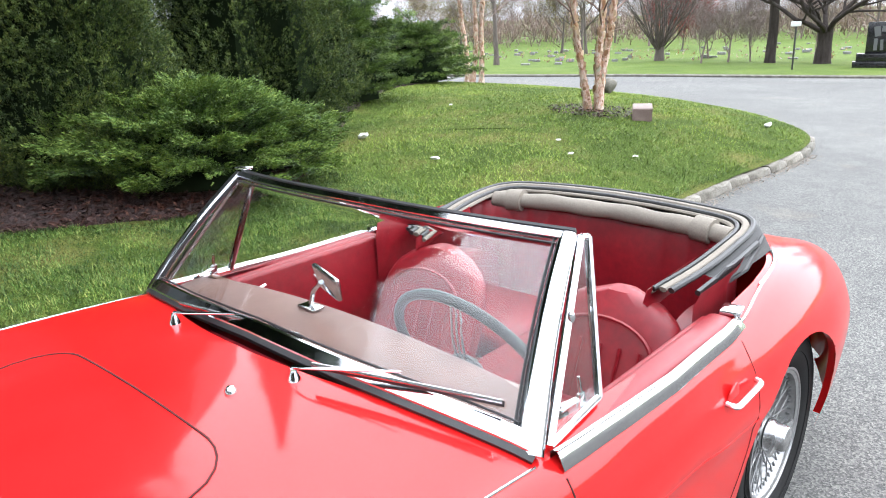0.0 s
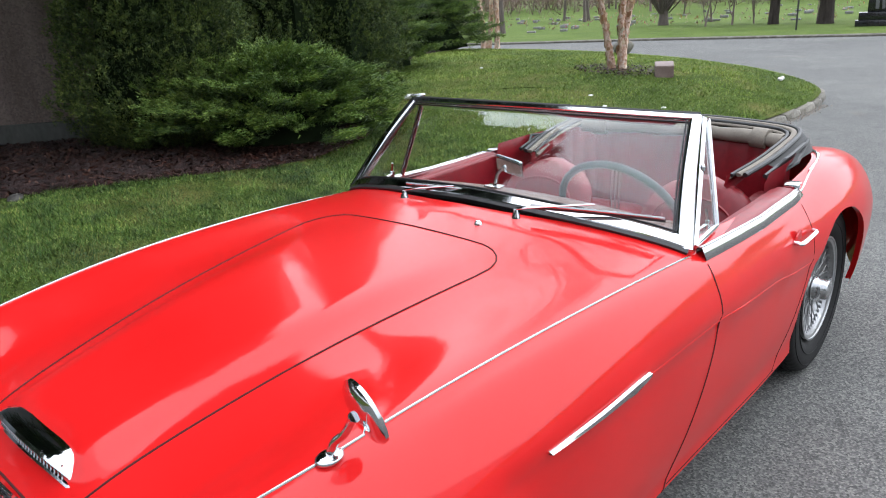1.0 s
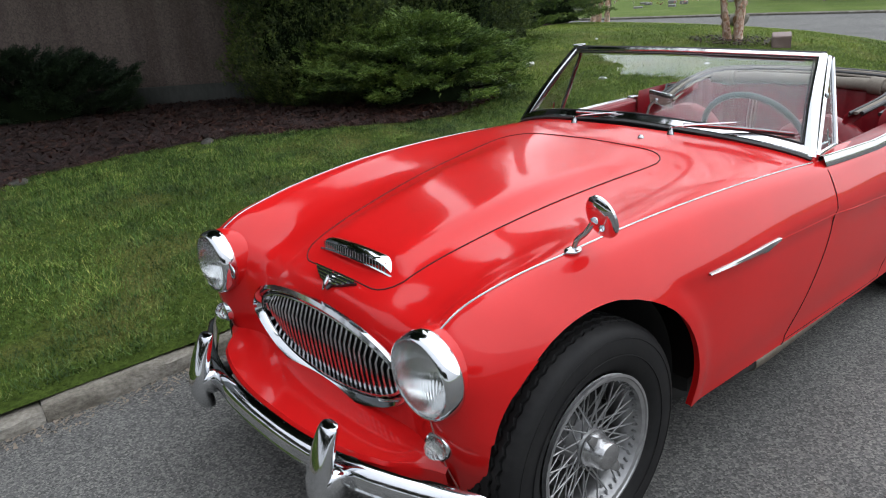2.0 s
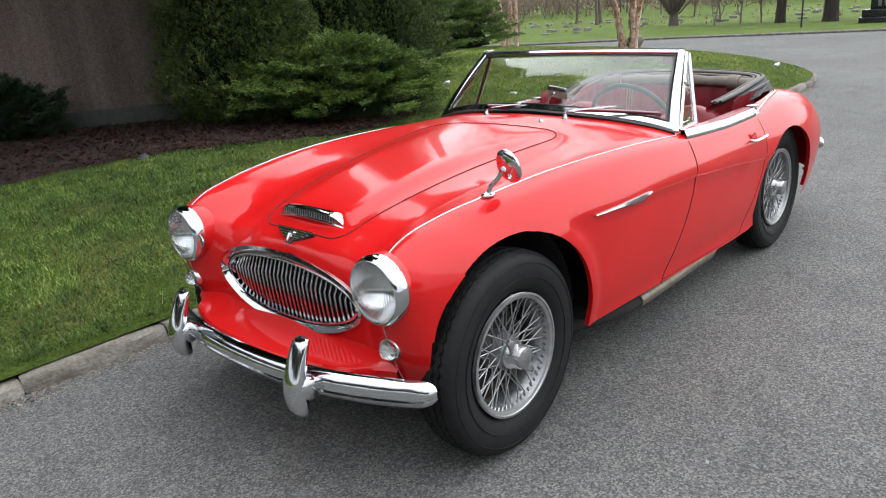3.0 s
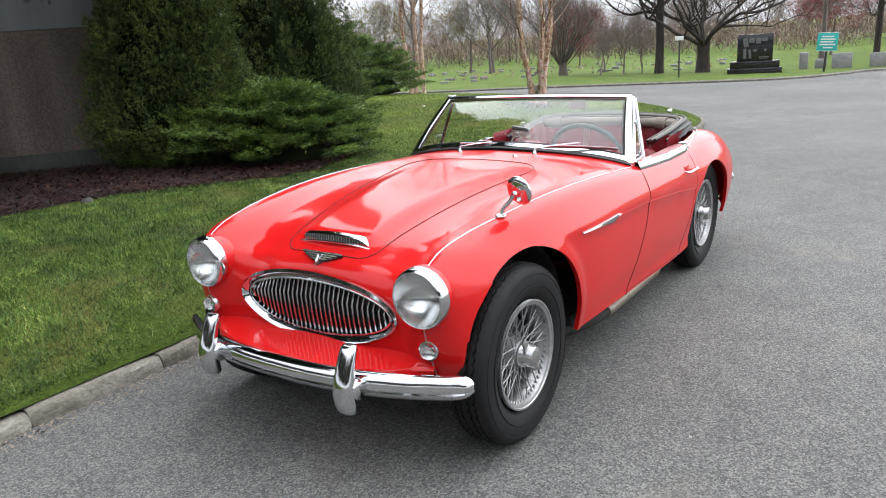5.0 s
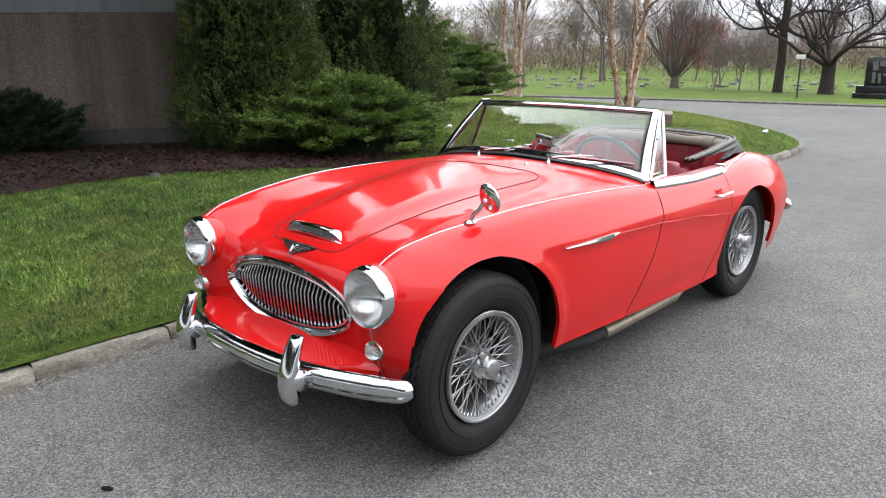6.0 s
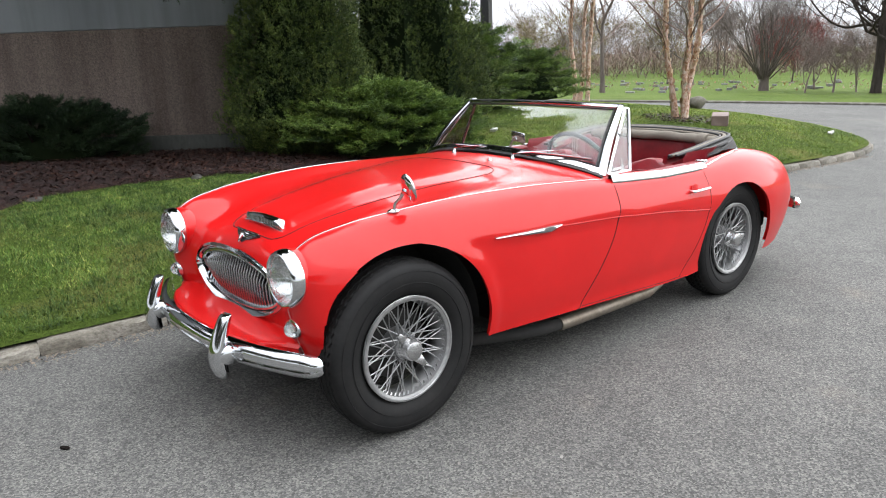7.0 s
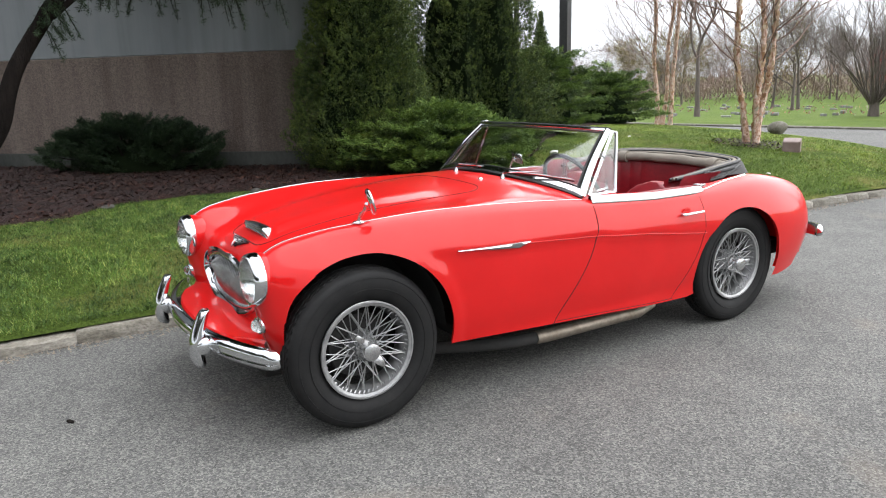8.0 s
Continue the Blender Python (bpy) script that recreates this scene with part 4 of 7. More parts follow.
def guard(x, y, z, sign, parent):
    b = bmesh.new()
    path = [(0.026, 0.140, 0.018, 0.010), (0.020, 0.136, 0.030, 0.018), (0.008, 0.112, 0.035, 0.023), (-0.012, 0.060, 0.038, 0.028), (-0.026, 0.010, 0.042, 0.031), (-0.027, -0.040, 0.044, 0.032), (-0.020, -0.080, 0.038, 0.027), (-0.008, -0.096, 0.018, 0.012)]
    dense = spline(path, 4)
    rows = [[Vector((x + w * math.copysign(abs(math.cos(a)) ** 0.75, math.cos(a)), y + sign * (o - d * 0.9 * math.sin(a)), z + h)) for a in np.linspace(0, math.tau, 20, endpoint=False)] for o, h, w, d in dense]
    vs = grid_faces(b, rows, close_v=True)
    b.faces.new(vs[0])
    b.faces.new(vs[-1][::-1])
    part("overrider", b, CHROME, parent, "upright chrome bumper overrider")
    for s in (-1, 1):
        b = bmesh.new()
        lathe(b, [(0.034, -0.016), (0.038, -0.002), (0.037, 0.008), (0.034, 0.016), (0.028, 0.021), (0.0001, 0.022)], 28, Matrix.Translation((x + s * 0.026, y - sign * 0.004 + 0.004, z - 0.004)) @ pose(0, 0, 0, 0, 90 * s, 0) @ pose(0, 0, 0, 0, 0, 0))
        part("collar", b, CHROME, parent)
    b = bmesh.new()
    block(b, (0.03, 0.16, 0.04), pose(x, y + sign * 0.09, z), 0.006)
    part("bumper_iron", b, BLACK, parent)


for s in (-1, 1):
    guard(s * 0.345, -0.566, 0.362, 1, bumper)

# rear bumper
half = spline([(0, 3.345), (0.30, 3.340), (0.48, 3.322), (0.58, 3.296), (0.618, 3.272), (0.634, 3.246), (0.638, 3.226)], 6)
line = np.concatenate([half[:0:-1] * (-1, 1), half])
b = bmesh.new()
rows = []
for i, (x, y) in enumerate(line):
    d = line[min(i + 1, len(line) - 1)] - line[max(i - 1, 0)]
    d = d / np.hypot(*d)
    h = 0.038 * math.sqrt(max(1 - float(np.clip((3.268 - y) / 0.044, 0, 1)) ** 2, 0.02))
    rows.append([Vector((x - d[1] * o, y + d[0] * o, 0.376 + h * v)) for o, v in ((-0.010, 1.0), (0.006, 0.97), (0.018, 0.72), (0.024, 0.30), (0.024, -0.30), (0.018, -0.72), (0.006, -0.97), (-0.010, -1.0), (-0.004, -0.6), (-0.004, 0.6))])
vs = grid_faces(b, rows, close_v=True)
b.faces.new(vs[0])
b.faces.new(vs[-1][::-1])
rear = part("rear_bumper", b, CHROME, car, "chrome rear bumper with wrapped ends")
for s in (-1, 1):
    b = bmesh.new()
    block(b, (0.03, 0.14, 0.05), pose(s * 0.34, 3.29, 0.385), 0.006)
    part("bumper_iron", b, BLACK, rear)

# wing mirror
mirror = new("wing_mirror")
mirror.parent = car
mirror["label"] = "round chrome wing mirror on a short stalk"
foot = on_skin(0.600, 0.035)
b = bmesh.new()
ball(b, (0.040, 0.052, 0.020), Matrix.Translation(foot + Vector((0, 0, 0.003))))
part("foot", b, CHROME, mirror)
b = bmesh.new()
tube(b, spline([foot, foot + Vector((0.010, 0.004, 0.030)), foot + Vector((0.030, 0.012, 0.052)), (0.650, 0.052, 0.905)], 5), [0.0075] * 15 + [0.010], 10)
part("stalk", b, CHROME, mirror)
turn = Matrix.Translation((0.662, 0.058, 0.912)) @ Vector((-0.24, -0.94, -0.24)).to_track_quat("Z", "Y").to_matrix().to_4x4()
b = bmesh.new()
lathe(b, [(0.0001, 0.010), (0.018, 0.0094), (0.036, 0.0072), (0.048, 0.003), (0.0545, -0.004), (0.0545, -0.010), (0.050, -0.012)], 40, turn)
part("shell", b, CHROME, mirror)
b = bmesh.new()
lathe(b, [(0.0001, -0.0105), (0.051, -0.0105)], 40, turn)
part("glass", b, MIRROR, mirror)

# exhaust and rocker pipe below the sill
b = bmesh.new()
tube(b, spline([(0.42, 0.10, 0.19), (0.50, 0.45, 0.165), (0.60, 0.75, 0.15), (0.625, 0.95, 0.148)], 6), 0.030, 14)
part("exhaust_downpipe", b, BLACK, car, "black exhaust pipe under the sill")
b = bmesh.new()
tube(b, [(0.625, 0.93, 0.148), (0.63, 1.0, 0.148), (0.632, 1.62, 0.150), (0.62, 1.75, 0.165)], [0.033, 0.033, 0.033, 0.02], 14)
part("silencer", b, EXHAUST, car, "rusty steel silencer tube")


# ---- windscreen ----
screen = new("windscreen")
screen.parent = car
screen["label"] = "curved windscreen in a chrome frame"


def screen_base(t):
    """t runs from -1 to 1 across the car."""
    x, y = 0.650 * t, 1.098 + 0.102 * abs(t) ** 2.4
    return Vector((x, y, on_skin(max(-0.655, min(0.655, x)), y).z + 0.010))


def screen_top(t):
    return Vector((0.552 * t, 1.392 + 0.068 * abs(t) ** 2.4, 1.124 - 0.012 * abs(t) ** 2))


def screen_at(t, k):
    p = screen_base(t).lerp(screen_top(t), k)
    return p + Vector((0, -0.012 * math.sin(math.pi * k), 0.006 * math.sin(math.pi * k)))


TS = np.linspace(-1, 1, 41)
b = bmesh.new()
panes = []
for off in (0.0, 0.006):
    panes.append([[screen_at(t, k) + Vector((0, off, 0)) for t in TS * 0.985] for k in np.linspace(0.02, 0.985, 12)])
vs = [grid_faces(b, g) for g in panes]
for i in range(11):
    for j in (0, 40):
        b.faces.new((vs[0][i][j], vs[0][i + 1][j], vs[1][i + 1][j], vs[1][i][j]))
for i in (0, 11):
    for j in range(40):
        b.faces.new((vs[0][i][j], vs[0][i][j + 1], vs[1][i][j + 1], vs[1][i][j]))
part("pane", b, GLASS, screen, "clear laminated glass").visible_shadow = False


def rail(name, line, wide, deep, material, label="", ups=None):
    """A flat bar with rounded edges along a line: wide in the screen's plane, deep through it."""
    b = bmesh.new()
    rows = []
    m = len(line)
    for i, p in enumerate(line):
        d = (line[min(i + 1, m - 1)] - line[max(i - 1, 0)]).normalized()
        inward = ups[i]
        inward = (inward - d * inward.dot(d)).normalized()
        out = d.cross(inward)
        w = wide[i] if isinstance(wide, list) else wide
        rows.append([p + inward * w * u + out * deep * v for u, v in ((-0.5, -0.12), (-0.42, -0.34), (-0.18, -0.5), (0.18, -0.5), (0.42, -0.34), (0.5, -0.12), (0.5, 0.3), (0.35, 0.5), (-0.35, 0.5), (-0.5, 0.3))])
    vs = grid_faces(b, rows, close_v=True)
    b.faces.new(vs[0])
    b.faces.new(vs[-1][::-1])
    return part(name, b, material, screen, label)


rise = [screen_top(t) - screen_base(t) for t in TS]
rail("bottom_rail", [screen_at(t, 0.035) + Vector((0, -0.004, 0)) for t in TS], 0.034, 0.020, CHROME, ups=rise)
rail("bottom_seal", [screen_base(t) + Vector((0, -0.008, -0.008)) for t in TS * 1.004], 0.016, 0.026, BLACK_TRIM, "black rubber screen seal", ups=rise)
rail("top_rail", [screen_at(t, 0.985) for t in TS], 0.019, 0.022, CHROME, ups=rise)
rail("top_seal", [screen_at(t, 1.0) + Vector((0, 0.012, 0.005)) for t in TS], 0.008, 0.016, BLACK_TRIM, ups=rise)
rail("glass_gasket", [screen_at(t, 0.095) + Vector((0, -0.002, 0)) for t in TS * 0.955], 0.0036, 0.010, BLACK_TRIM, ups=rise)
rail("glass_gasket", [screen_at(t, 0.945) + Vector((0, -0.002, 0)) for t in TS * 0.955], 0.0036, 0.010, BLACK_TRIM, ups=rise)
for s in (-1, 1):
    ks = np.linspace(-0.02, 1.0, 14)
    line = [screen_at(s * 0.985, k) for k in ks]
    rail("pillar", line, [0.050 - 0.016 * k for k in ks], 0.024, CHROME, "broad chrome screen pillar", ups=[Vector((s, 0.25, 0))] * 14)
    line = [screen_at(s * 0.945, k) for k in np.linspace(0.06, 0.96, 14)]
    rail("glass_gasket", line, 0.0042, 0.012, BLACK_TRIM, ups=[Vector((s, 0.2, 0))] * 14)
b = bmesh.new()
block(b, (0.060, 0.022, 0.010), Matrix.Translation(screen_top(-1) + Vector((0.012, 0.006, 0.015))) @ pose(0, 0, 0, 0, -4, 6), 0.004)
part("header_catch", b, CHROME, screen)

# wipers
for x, tip, kink in ((0.215, (0.585, 1.195, 0.890), (0.42, 1.125, 0.924)), (-0.225, (0.115, 1.135, 0.905), (-0.06, 1.100, 0.922))):
    w = new("wiper")
    w.parent = car
    w["label"] = "chrome windscreen wiper with a thin blade"
    p = on_skin(x, 1.045)
    b = bmesh.new()
    lathe(b, [(0.014, -0.004), (0.012, 0.005), (0.008, 0.014), (0.006, 0.024), (0.0001, 0.025)], 20, Matrix.Translation(p))
    part("spindle", b, CHROME, w)
    b = bmesh.new()
    arm = spline([p + Vector((0, 0, 0.026)), p + Vector((0.05, 0.012, 0.034)), kink], 6)
    tube(b, arm, [0.0046 - 0.0020 * i / (len(arm) - 1) for i in range(len(arm))], 8, flat=0.6)
    part("arm", b, CHROME, w)
    b = bmesh.new()
    k, e = Vector(kink), Vector(tip)
    start = k - (e - k) * 1.0
    start.z = min(start.z, 0.915)
    line = [start.lerp(e, t) + Vector((0, 0.004 - 0.006 * math.sin(t * 3.14), 0.004 * math.sin(t * 3.14))) for t in np.linspace(0, 1, 12)]
    tube(b, line, 0.0030, 6, up=(0, 0, 1), flat=1.4)
    part("blade", b, ALUMINIUM, w)
    b = bmesh.new()
    tube(b, [q + Vector((0, 0.006, -0.007)) for q in line], 0.003, 5, up=(0, 0, 1), flat=2.0)
    part("rubber", b, BLACK_TRIM, w)
for x, y in ((0.16, 0.945),):
    b = bmesh.new()
    p = on_skin(x, y)
    lathe(b, [(0.012, -0.002), (0.011, 0.005), (0.006, 0.011), (0.0001, 0.012)], 16, Matrix.Translation(p))
    part("washer_jet", b, CHROME, car)

# quarter lights
for door, s in ((door_left, 1), (door_right, -1)):
    q = new("quarter_light")
    q.parent = door
    q["label"] = "triangular chrome-framed quarter window"
    A, B, C, D = Vector((s * 0.655, 1.235, 0.815)), Vector((s * 0.630, 1.435, 0.812)), Vector((s * 0.556, 1.508, 1.098)), Vector((s * 0.560, 1.475, 1.105))
    b = bmesh.new()
    tube(b, [A, A.lerp(D, 0.5), D], 0.0085, 8)
    tube(b, [D, C], 0.0075, 8)
    tube(b, [A, B], 0.0085, 8)
    part("frame", b, CHROME, q)
    b = bmesh.new()
    tube(b, [C, B], 0.0095, 8)
    part("post", b, CHROME, q)
    b = bmesh.new()
    outer, inside = [[b.verts.new(p + Vector((s * off, 0, 0))) for p in (A, B, C, D)] for off in (0.0, -0.004)]
    b.faces.new(outer)
    b.faces.new(inside[::-1])
    for i in range(4):
        b.faces.new((outer[i], inside[i], inside[(i + 1) % 4], outer[(i + 1) % 4]))
    part("pane", b, GLASS, q, smooth=False).visible_shadow = False
    b = bmesh.new()
    m = A.lerp(B, 0.72) + Vector((-s * 0.012, 0, 0.016))
    block(b, (0.010, 0.020, 0.030), Matrix.Translation(m), 0.003)
    tube(b, [m + Vector((0, 0, 0.004)), m + Vector((-s * 0.01, -0.055, -0.004))], 0.005, 8)
    tube(b, [m + Vector((0, 0, 0.0)), m + Vector((-s * 0.006, 0.0, 0.045))], 0.004, 8)
    part("latch", b, CHROME, q)
    b = bmesh.new()
    p = A.lerp(D, 0.60) + Vector((s * 0.008, -0.004, 0))
    ball(b, (0.014, 0.016, 0.026), Matrix.Translation(p), 8, 12)
    part("hinge", b, CHROME, q)

# bright cappings along the door tops and bead behind them
for door, s in ((door_left, 1), (door_right, -1)):
    b = bmesh.new()
    rows = []
    for y in np.linspace(1.225, 2.035, 26):
        e = float(smoothstep(2.035, 1.99, y))
        x0 = float(np.interp(y, [p[1] for p in CREST[8:15]], [p[0] for p in CREST[8:15]]))
        z0 = float(np.interp(y, [p[1] for p in CREST[8:15]], [p[2] for p in CREST[8:15]]))
        out = on_skin(s, y, z0 - 0.020, 0.0015)
        top = z0 + 0.014 * e + 0.002
        rows.append([out, Vector((out.x + s * 0.001, y, out.z + 0.004)), Vector((out.x - s * 0.011, y, top - 0.003)), Vector((out.x - s * 0.014, y, top)), Vector((out.x - s * 0.022, y, top + 0.001)), Vector((out.x - s * 0.027, y, top - 0.004)), Vector((out.x - s * 0.029, y, z0 - 0.020))])
    grid_faces(b, rows)
    part("door_capping", b, CAPPING, door, "polished metal capping along the door top")
    strip_on("capping_bead", [r[3] + Vector((0, 0, 0.001)) for r in rows], 0.0024, CHROME, door)
edge = []
for a in np.linspace(0.18, math.pi - 0.18, 50):
    c, n = math.cos(a), math.sin(a)
    x, y = math.copysign(abs(c) ** 0.42, c) * 0.640, 1.86 + abs(n) ** 0.42 * 0.82
    edge.append(on_skin(x, y, lift=0.003))
strip_on("cockpit_bead", edge, 0.005, CHROME, car, "bright bead round the back of the cockpit")
for s in (-1, 1):
    pts = [on_skin(s * x, y, lift=0.002) for x, y in spline([(0.672, 2.02), (0.668, 2.08), (0.655, 2.16), (0.640, 2.26), (0.625, 2.38), (0.60, 2.50)], 5)]
    strip_on("wing_seam_bead", pts, 0.0045, CHROME, car)

# ---- cabin ----
b = bmesh.new()
block(b, (1.18, 1.50, 0.02), pose(0, 1.80, 0.30))
part("floor", b, CARPET, car, "dark red carpet")
b = bmesh.new()
block(b, (0.22, 1.35, 0.20), pose(0, 1.72, 0.39), 0.05, 3)
part("transmission_tunnel", b, CARPET, car)
b = bmesh.new()
block(b, (1.10, 0.03, 0.48), pose(0, 1.12, 0.54), 0.005)
part("bulkhead", b, BLACK, car)
for door, s in ((door_left, 1), (door_right, -1)):
    b = bmesh.new()
    block(b, (0.035, 0.80, 0.44), pose(s * 0.600, 1.60, 0.565, 0, 2 * s, 0), 0.012, 3)
    block(b, (0.070, 0.80, 0.05), pose(s * 0.634, 1.62, 0.766, 0, 0, 0), 0.020, 3)
    part("door_trim", b, LEATHER, door, "red leather door trim")
    b = bmesh.new()
    x = s * 0.572
    tube(b, [(x, 1.34, 0.735), (x - s * 0.03, 1.36, 0.74), (x - s * 0.034, 1.44, 0.752), (x - s * 0.018, 1.50, 0.758)], [0.006, 0.008, 0.008, 0.005], 8)
    part("inner_handle", b, CHROME, door)

# dashboard, its walnut face and padded top
dash = new("dashboard")
dash.parent = car
dash["label"] = "walnut dashboard with a dull brown top"
b = bmesh.new()
rows = []
for t in np.linspace(-1, 1, 31):
    base_p = screen_base(t * 0.98)
    x = base_p.x * 0.965
    zt = base_p.z - 0.008
    rows.append([Vector((x, base_p.y + 0.004, zt - 0.010)), Vector((x, base_p.y + 0.03, zt)), Vector((x, 1.335, 0.862 - 0.040 * abs(t) ** 2)), Vector((x, 1.352, 0.856 - 0.040 * abs(t) ** 2)), Vector((x, 1.355, 0.840 - 0.040 * abs(t) ** 2)), Vector((x, 1.34, 0.835 - 0.04 * abs(t) ** 2))])
grid_faces(b, rows)
part("dash_top", b, mottled("dull_brown_vinyl", (0.135, 0.070, 0.056), (0.19, 0.105, 0.085), 5.0, 0.5, 120.0, 0.15, 0.002), dash)
b = bmesh.new()
block(b, (1.16, 0.03, 0.17), pose(0, 1.335, 0.750, -6, 0, 0), 0.01)
part("dash_face", b, WOOD, dash)
for x, r in ((0.22, 0.05), (0.44, 0.05), (0.05, 0.03), (-0.05, 0.03)):
    b = bmesh.new()
    lathe(b, [(r, 0.0), (r, 0.008), (r * 0.9, 0.010), (r * 0.88, 0.004), (0.0001, 0.004)], 24, pose(x, 1.352, 0.755, -96, 0, 0))
    part("gauge", b, CHROME, dash)

# steering wheel
steering = new("steering_wheel")
steering.parent = car
steering.matrix_local = Matrix.Translation((0.338, 1.415, 0.800)) @ Vector((0, 0.90, 0.44)).to_track_quat("Z", "Y").to_matrix().to_4x4()
steering["label"] = "thin-rimmed steering wheel with sprung metal spokes"
b = bmesh.new()
tube(b, [(0.200 * math.cos(a), 0.200 * math.sin(a), 0.0) for a in np.linspace(0, math.tau, 64, endpoint=False)], 0.0115, 10, closed=True)
part("wheel_rim", b, BLACK_TRIM, steering)
for a in (100, 220, 340):
    b = bmesh.new()
    for k in (-0.012, 0.0, 0.012):
        q = pose(0, 0, 0, 0, 0, a)
        tube(b, [q @ Vector((0.03, k, -0.03)), q @ Vector((0.11, k, -0.024)), q @ Vector((0.198, k, -0.002))], 0.0032, 6)
    part("wheel_spoke", b, CHROME, steering)
b = bmesh.new()
lathe(b, [(0.0001, 0.0), (0.03, -0.002), (0.045, -0.014), (0.048, -0.035), (0.03, -0.05)], 28)
part("horn_boss", b, BLACK_TRIM, steering)
b = bmesh.new()
tube(b, [(0, 0, -0.04), (0, 0, -0.36)], 0.022, 12)
part("column", b, BLACK_TRIM, steering)

# interior mirror on its stem
inner = new("interior_mirror")
inner.parent = car
inner["label"] = "chrome-backed interior mirror on a short stem"
b = bmesh.new()
block(b, (0.060, 0.035, 0.006), pose(-0.06, 1.30, 0.872), 0.002)
tube(b, [(-0.06, 1.30, 0.872), (-0.045, 1.302, 0.915), (-0.02, 1.305, 0.940)], 0.006, 8)
part("stem", b, CHROME, inner)
b = bmesh.new()
block(b, (0.125, 0.014, 0.055), pose(0.0, 1.308, 0.945, 8, 4, -14), 0.006, 3)
part("shell", b, CHROME, inner)


def seat(x):
    st = new("seat")
    st.parent = car
    st.matrix_local = pose(x, 1.78, 0.32)
    st["label"] = "red leather bucket seat with a rounded back"
    b = bmesh.new()
    rows = []
    n = 13
    # back: a rounded cushion, thicker low down, its outline an arch
    for i in range(n):
        h = i / (n - 1)
        w = 0.225 * (1 - max(0, (h - 0.35) / 0.65) ** 3.0) ** 0.5 if h < 0.999 else 0.04
        w = max(w, 0.03)
        z = 0.10 + 0.355 * h
        lean = 0.16 * h
        ring_ = []
        for k in range(20):
            a = k * math.tau / 20
            dy = 0.058 * (1 - 0.45 * h ** 3)
            c, s_ = math.cos(a), math.sin(a)
            ring_.append(Vector((math.copysign(abs(c) ** 0.55, c) * w, 0.13 + lean + math.copysign(abs(s_) ** 0.75, s_) * dy, z)))
        rows.append(ring_)
    vs = grid_faces(b, rows, close_v=True)
    b.faces.new(vs[0])
    b.faces.new(vs[-1][::-1])
    part("backrest", b, LEATHER, st)
    for k in (-2, -1, 0, 1, 2):
        b = bmesh.new()
        tube(b, [(0.058 * k, 0.076 + 0.16 * h + 0.0, 0.10 + 0.385 * h) for h in np.linspace(0.08, 0.60, 8)], 0.005, 6)
        part("pleat", b, LEATHER, st)
    b = bmesh.new()
    arch = [(0.150 * math.cos(a), 0.080 + 0.16 * (0.55 + 0.2 * math.sin(a)), 0.10 + 0.385 * (0.55 + 0.22 * math.sin(a))) for a in np.linspace(0, math.pi, 16)]
    tube(b, arch, 0.006, 6)
    part("piping", b, LEATHER, st)
    b = bmesh.new()
    block(b, (0.46, 0.46, 0.15), pose(0, -0.09, 0.09, 6, 0, 0), 0.05, 4)
    part("cushion", b, LEATHER, st)


seat(0.335)
seat(-0.335)

# pleated trim that wraps the back of the cabin, and the small rear bench
b = bmesh.new()
rows = []
for i, a in enumerate(np.linspace(0.0, math.pi, 181)):
    c, n = math.cos(a), math.sin(a)
    x, y = math.copysign(abs(c) ** 0.5, c) * 0.575, 1.98 + abs(n) ** 0.5 * 0.56
    puff = 0.006 * abs(math.sin(i * math.pi / 9))
    q = Vector((-x, 1.98 - y, 0)).normalized() * puff
    rows.append([Vector((x, y, 0.33)) + q, Vector((x, y, 0.60)) + q, Vector((x, y, 0.80)) + q, Vector((x * 1.015, y + 0.02, 0.835))])
grid_faces(b, rows)
part("rear_trim", b, LEATHER, car, "pleated red leather rear trim")
for s in (-1, 1):
    b = bmesh.new()
    block(b, (0.40, 0.36, 0.13), pose(s * 0.28, 2.28, 0.44, 6, 0, 0), 0.05, 4)
    part("rear_cushion", b, LEATHER, car)

# the rear wheel arches inside the cabin are covered in the same leather
for s in (-1, 1):
    b = bmesh.new()
    arc = [(2.302 + 0.372 * math.cos(a), 0.29 + 0.380 * math.sin(a)) for a in np.linspace(0.0, math.pi, 24)]
    grid_faces(b, [[Vector((s * x, y, z)) for y, z in arc] for x in (0.60, 0.52, 0.45, 0.435)] + [[Vector((s * 0.43, 2.302 + (y - 2.302) * 0.95, 0.29 + (z - 0.29) * 0.95)) for y, z in arc], [Vector((s * 0.43, 2.302, 0.27)) for _ in arc]])
    part("arch_trim", b, LEATHER, car)

# ---- folded hood ----
hood = new("folded_hood")
hood.parent = car
hood["label"] = "folded tan and black soft top round the cabin"
HOOD_LINE = spline([(0.470, 2.06, 0.800), (0.500, 2.22, 0.825), (0.512, 2.38, 0.850), (0.505, 2.53, 0.866), (0.460, 2.605, 0.874), (0.36, 2.625, 0.882), (0.18, 2.635, 0.890), (0, 2.638, 0.893)], 6)
FULL = [Vector(p) for p in HOOD_LINE] + [Vector((-p[0], p[1], p[2])) for p in HOOD_LINE[-2::-1]]
INWARD = [Vector((-p.x, min(0, 2.1 - p.y), 0)).normalized() for p in FULL]


def hood_bar(name, off_in, off_z, r, flat, material, label="", first=0, lasts=0):
    b = bmesh.new()
    pts = [p + w * off_in + Vector((0, 0, off_z)) for p, w in zip(FULL, INWARD)][first:len(FULL) - lasts]
    tube(b, pts, r, 8, up=(0, 0, 1), flat=flat)
    return part(name, b, material, hood, label)


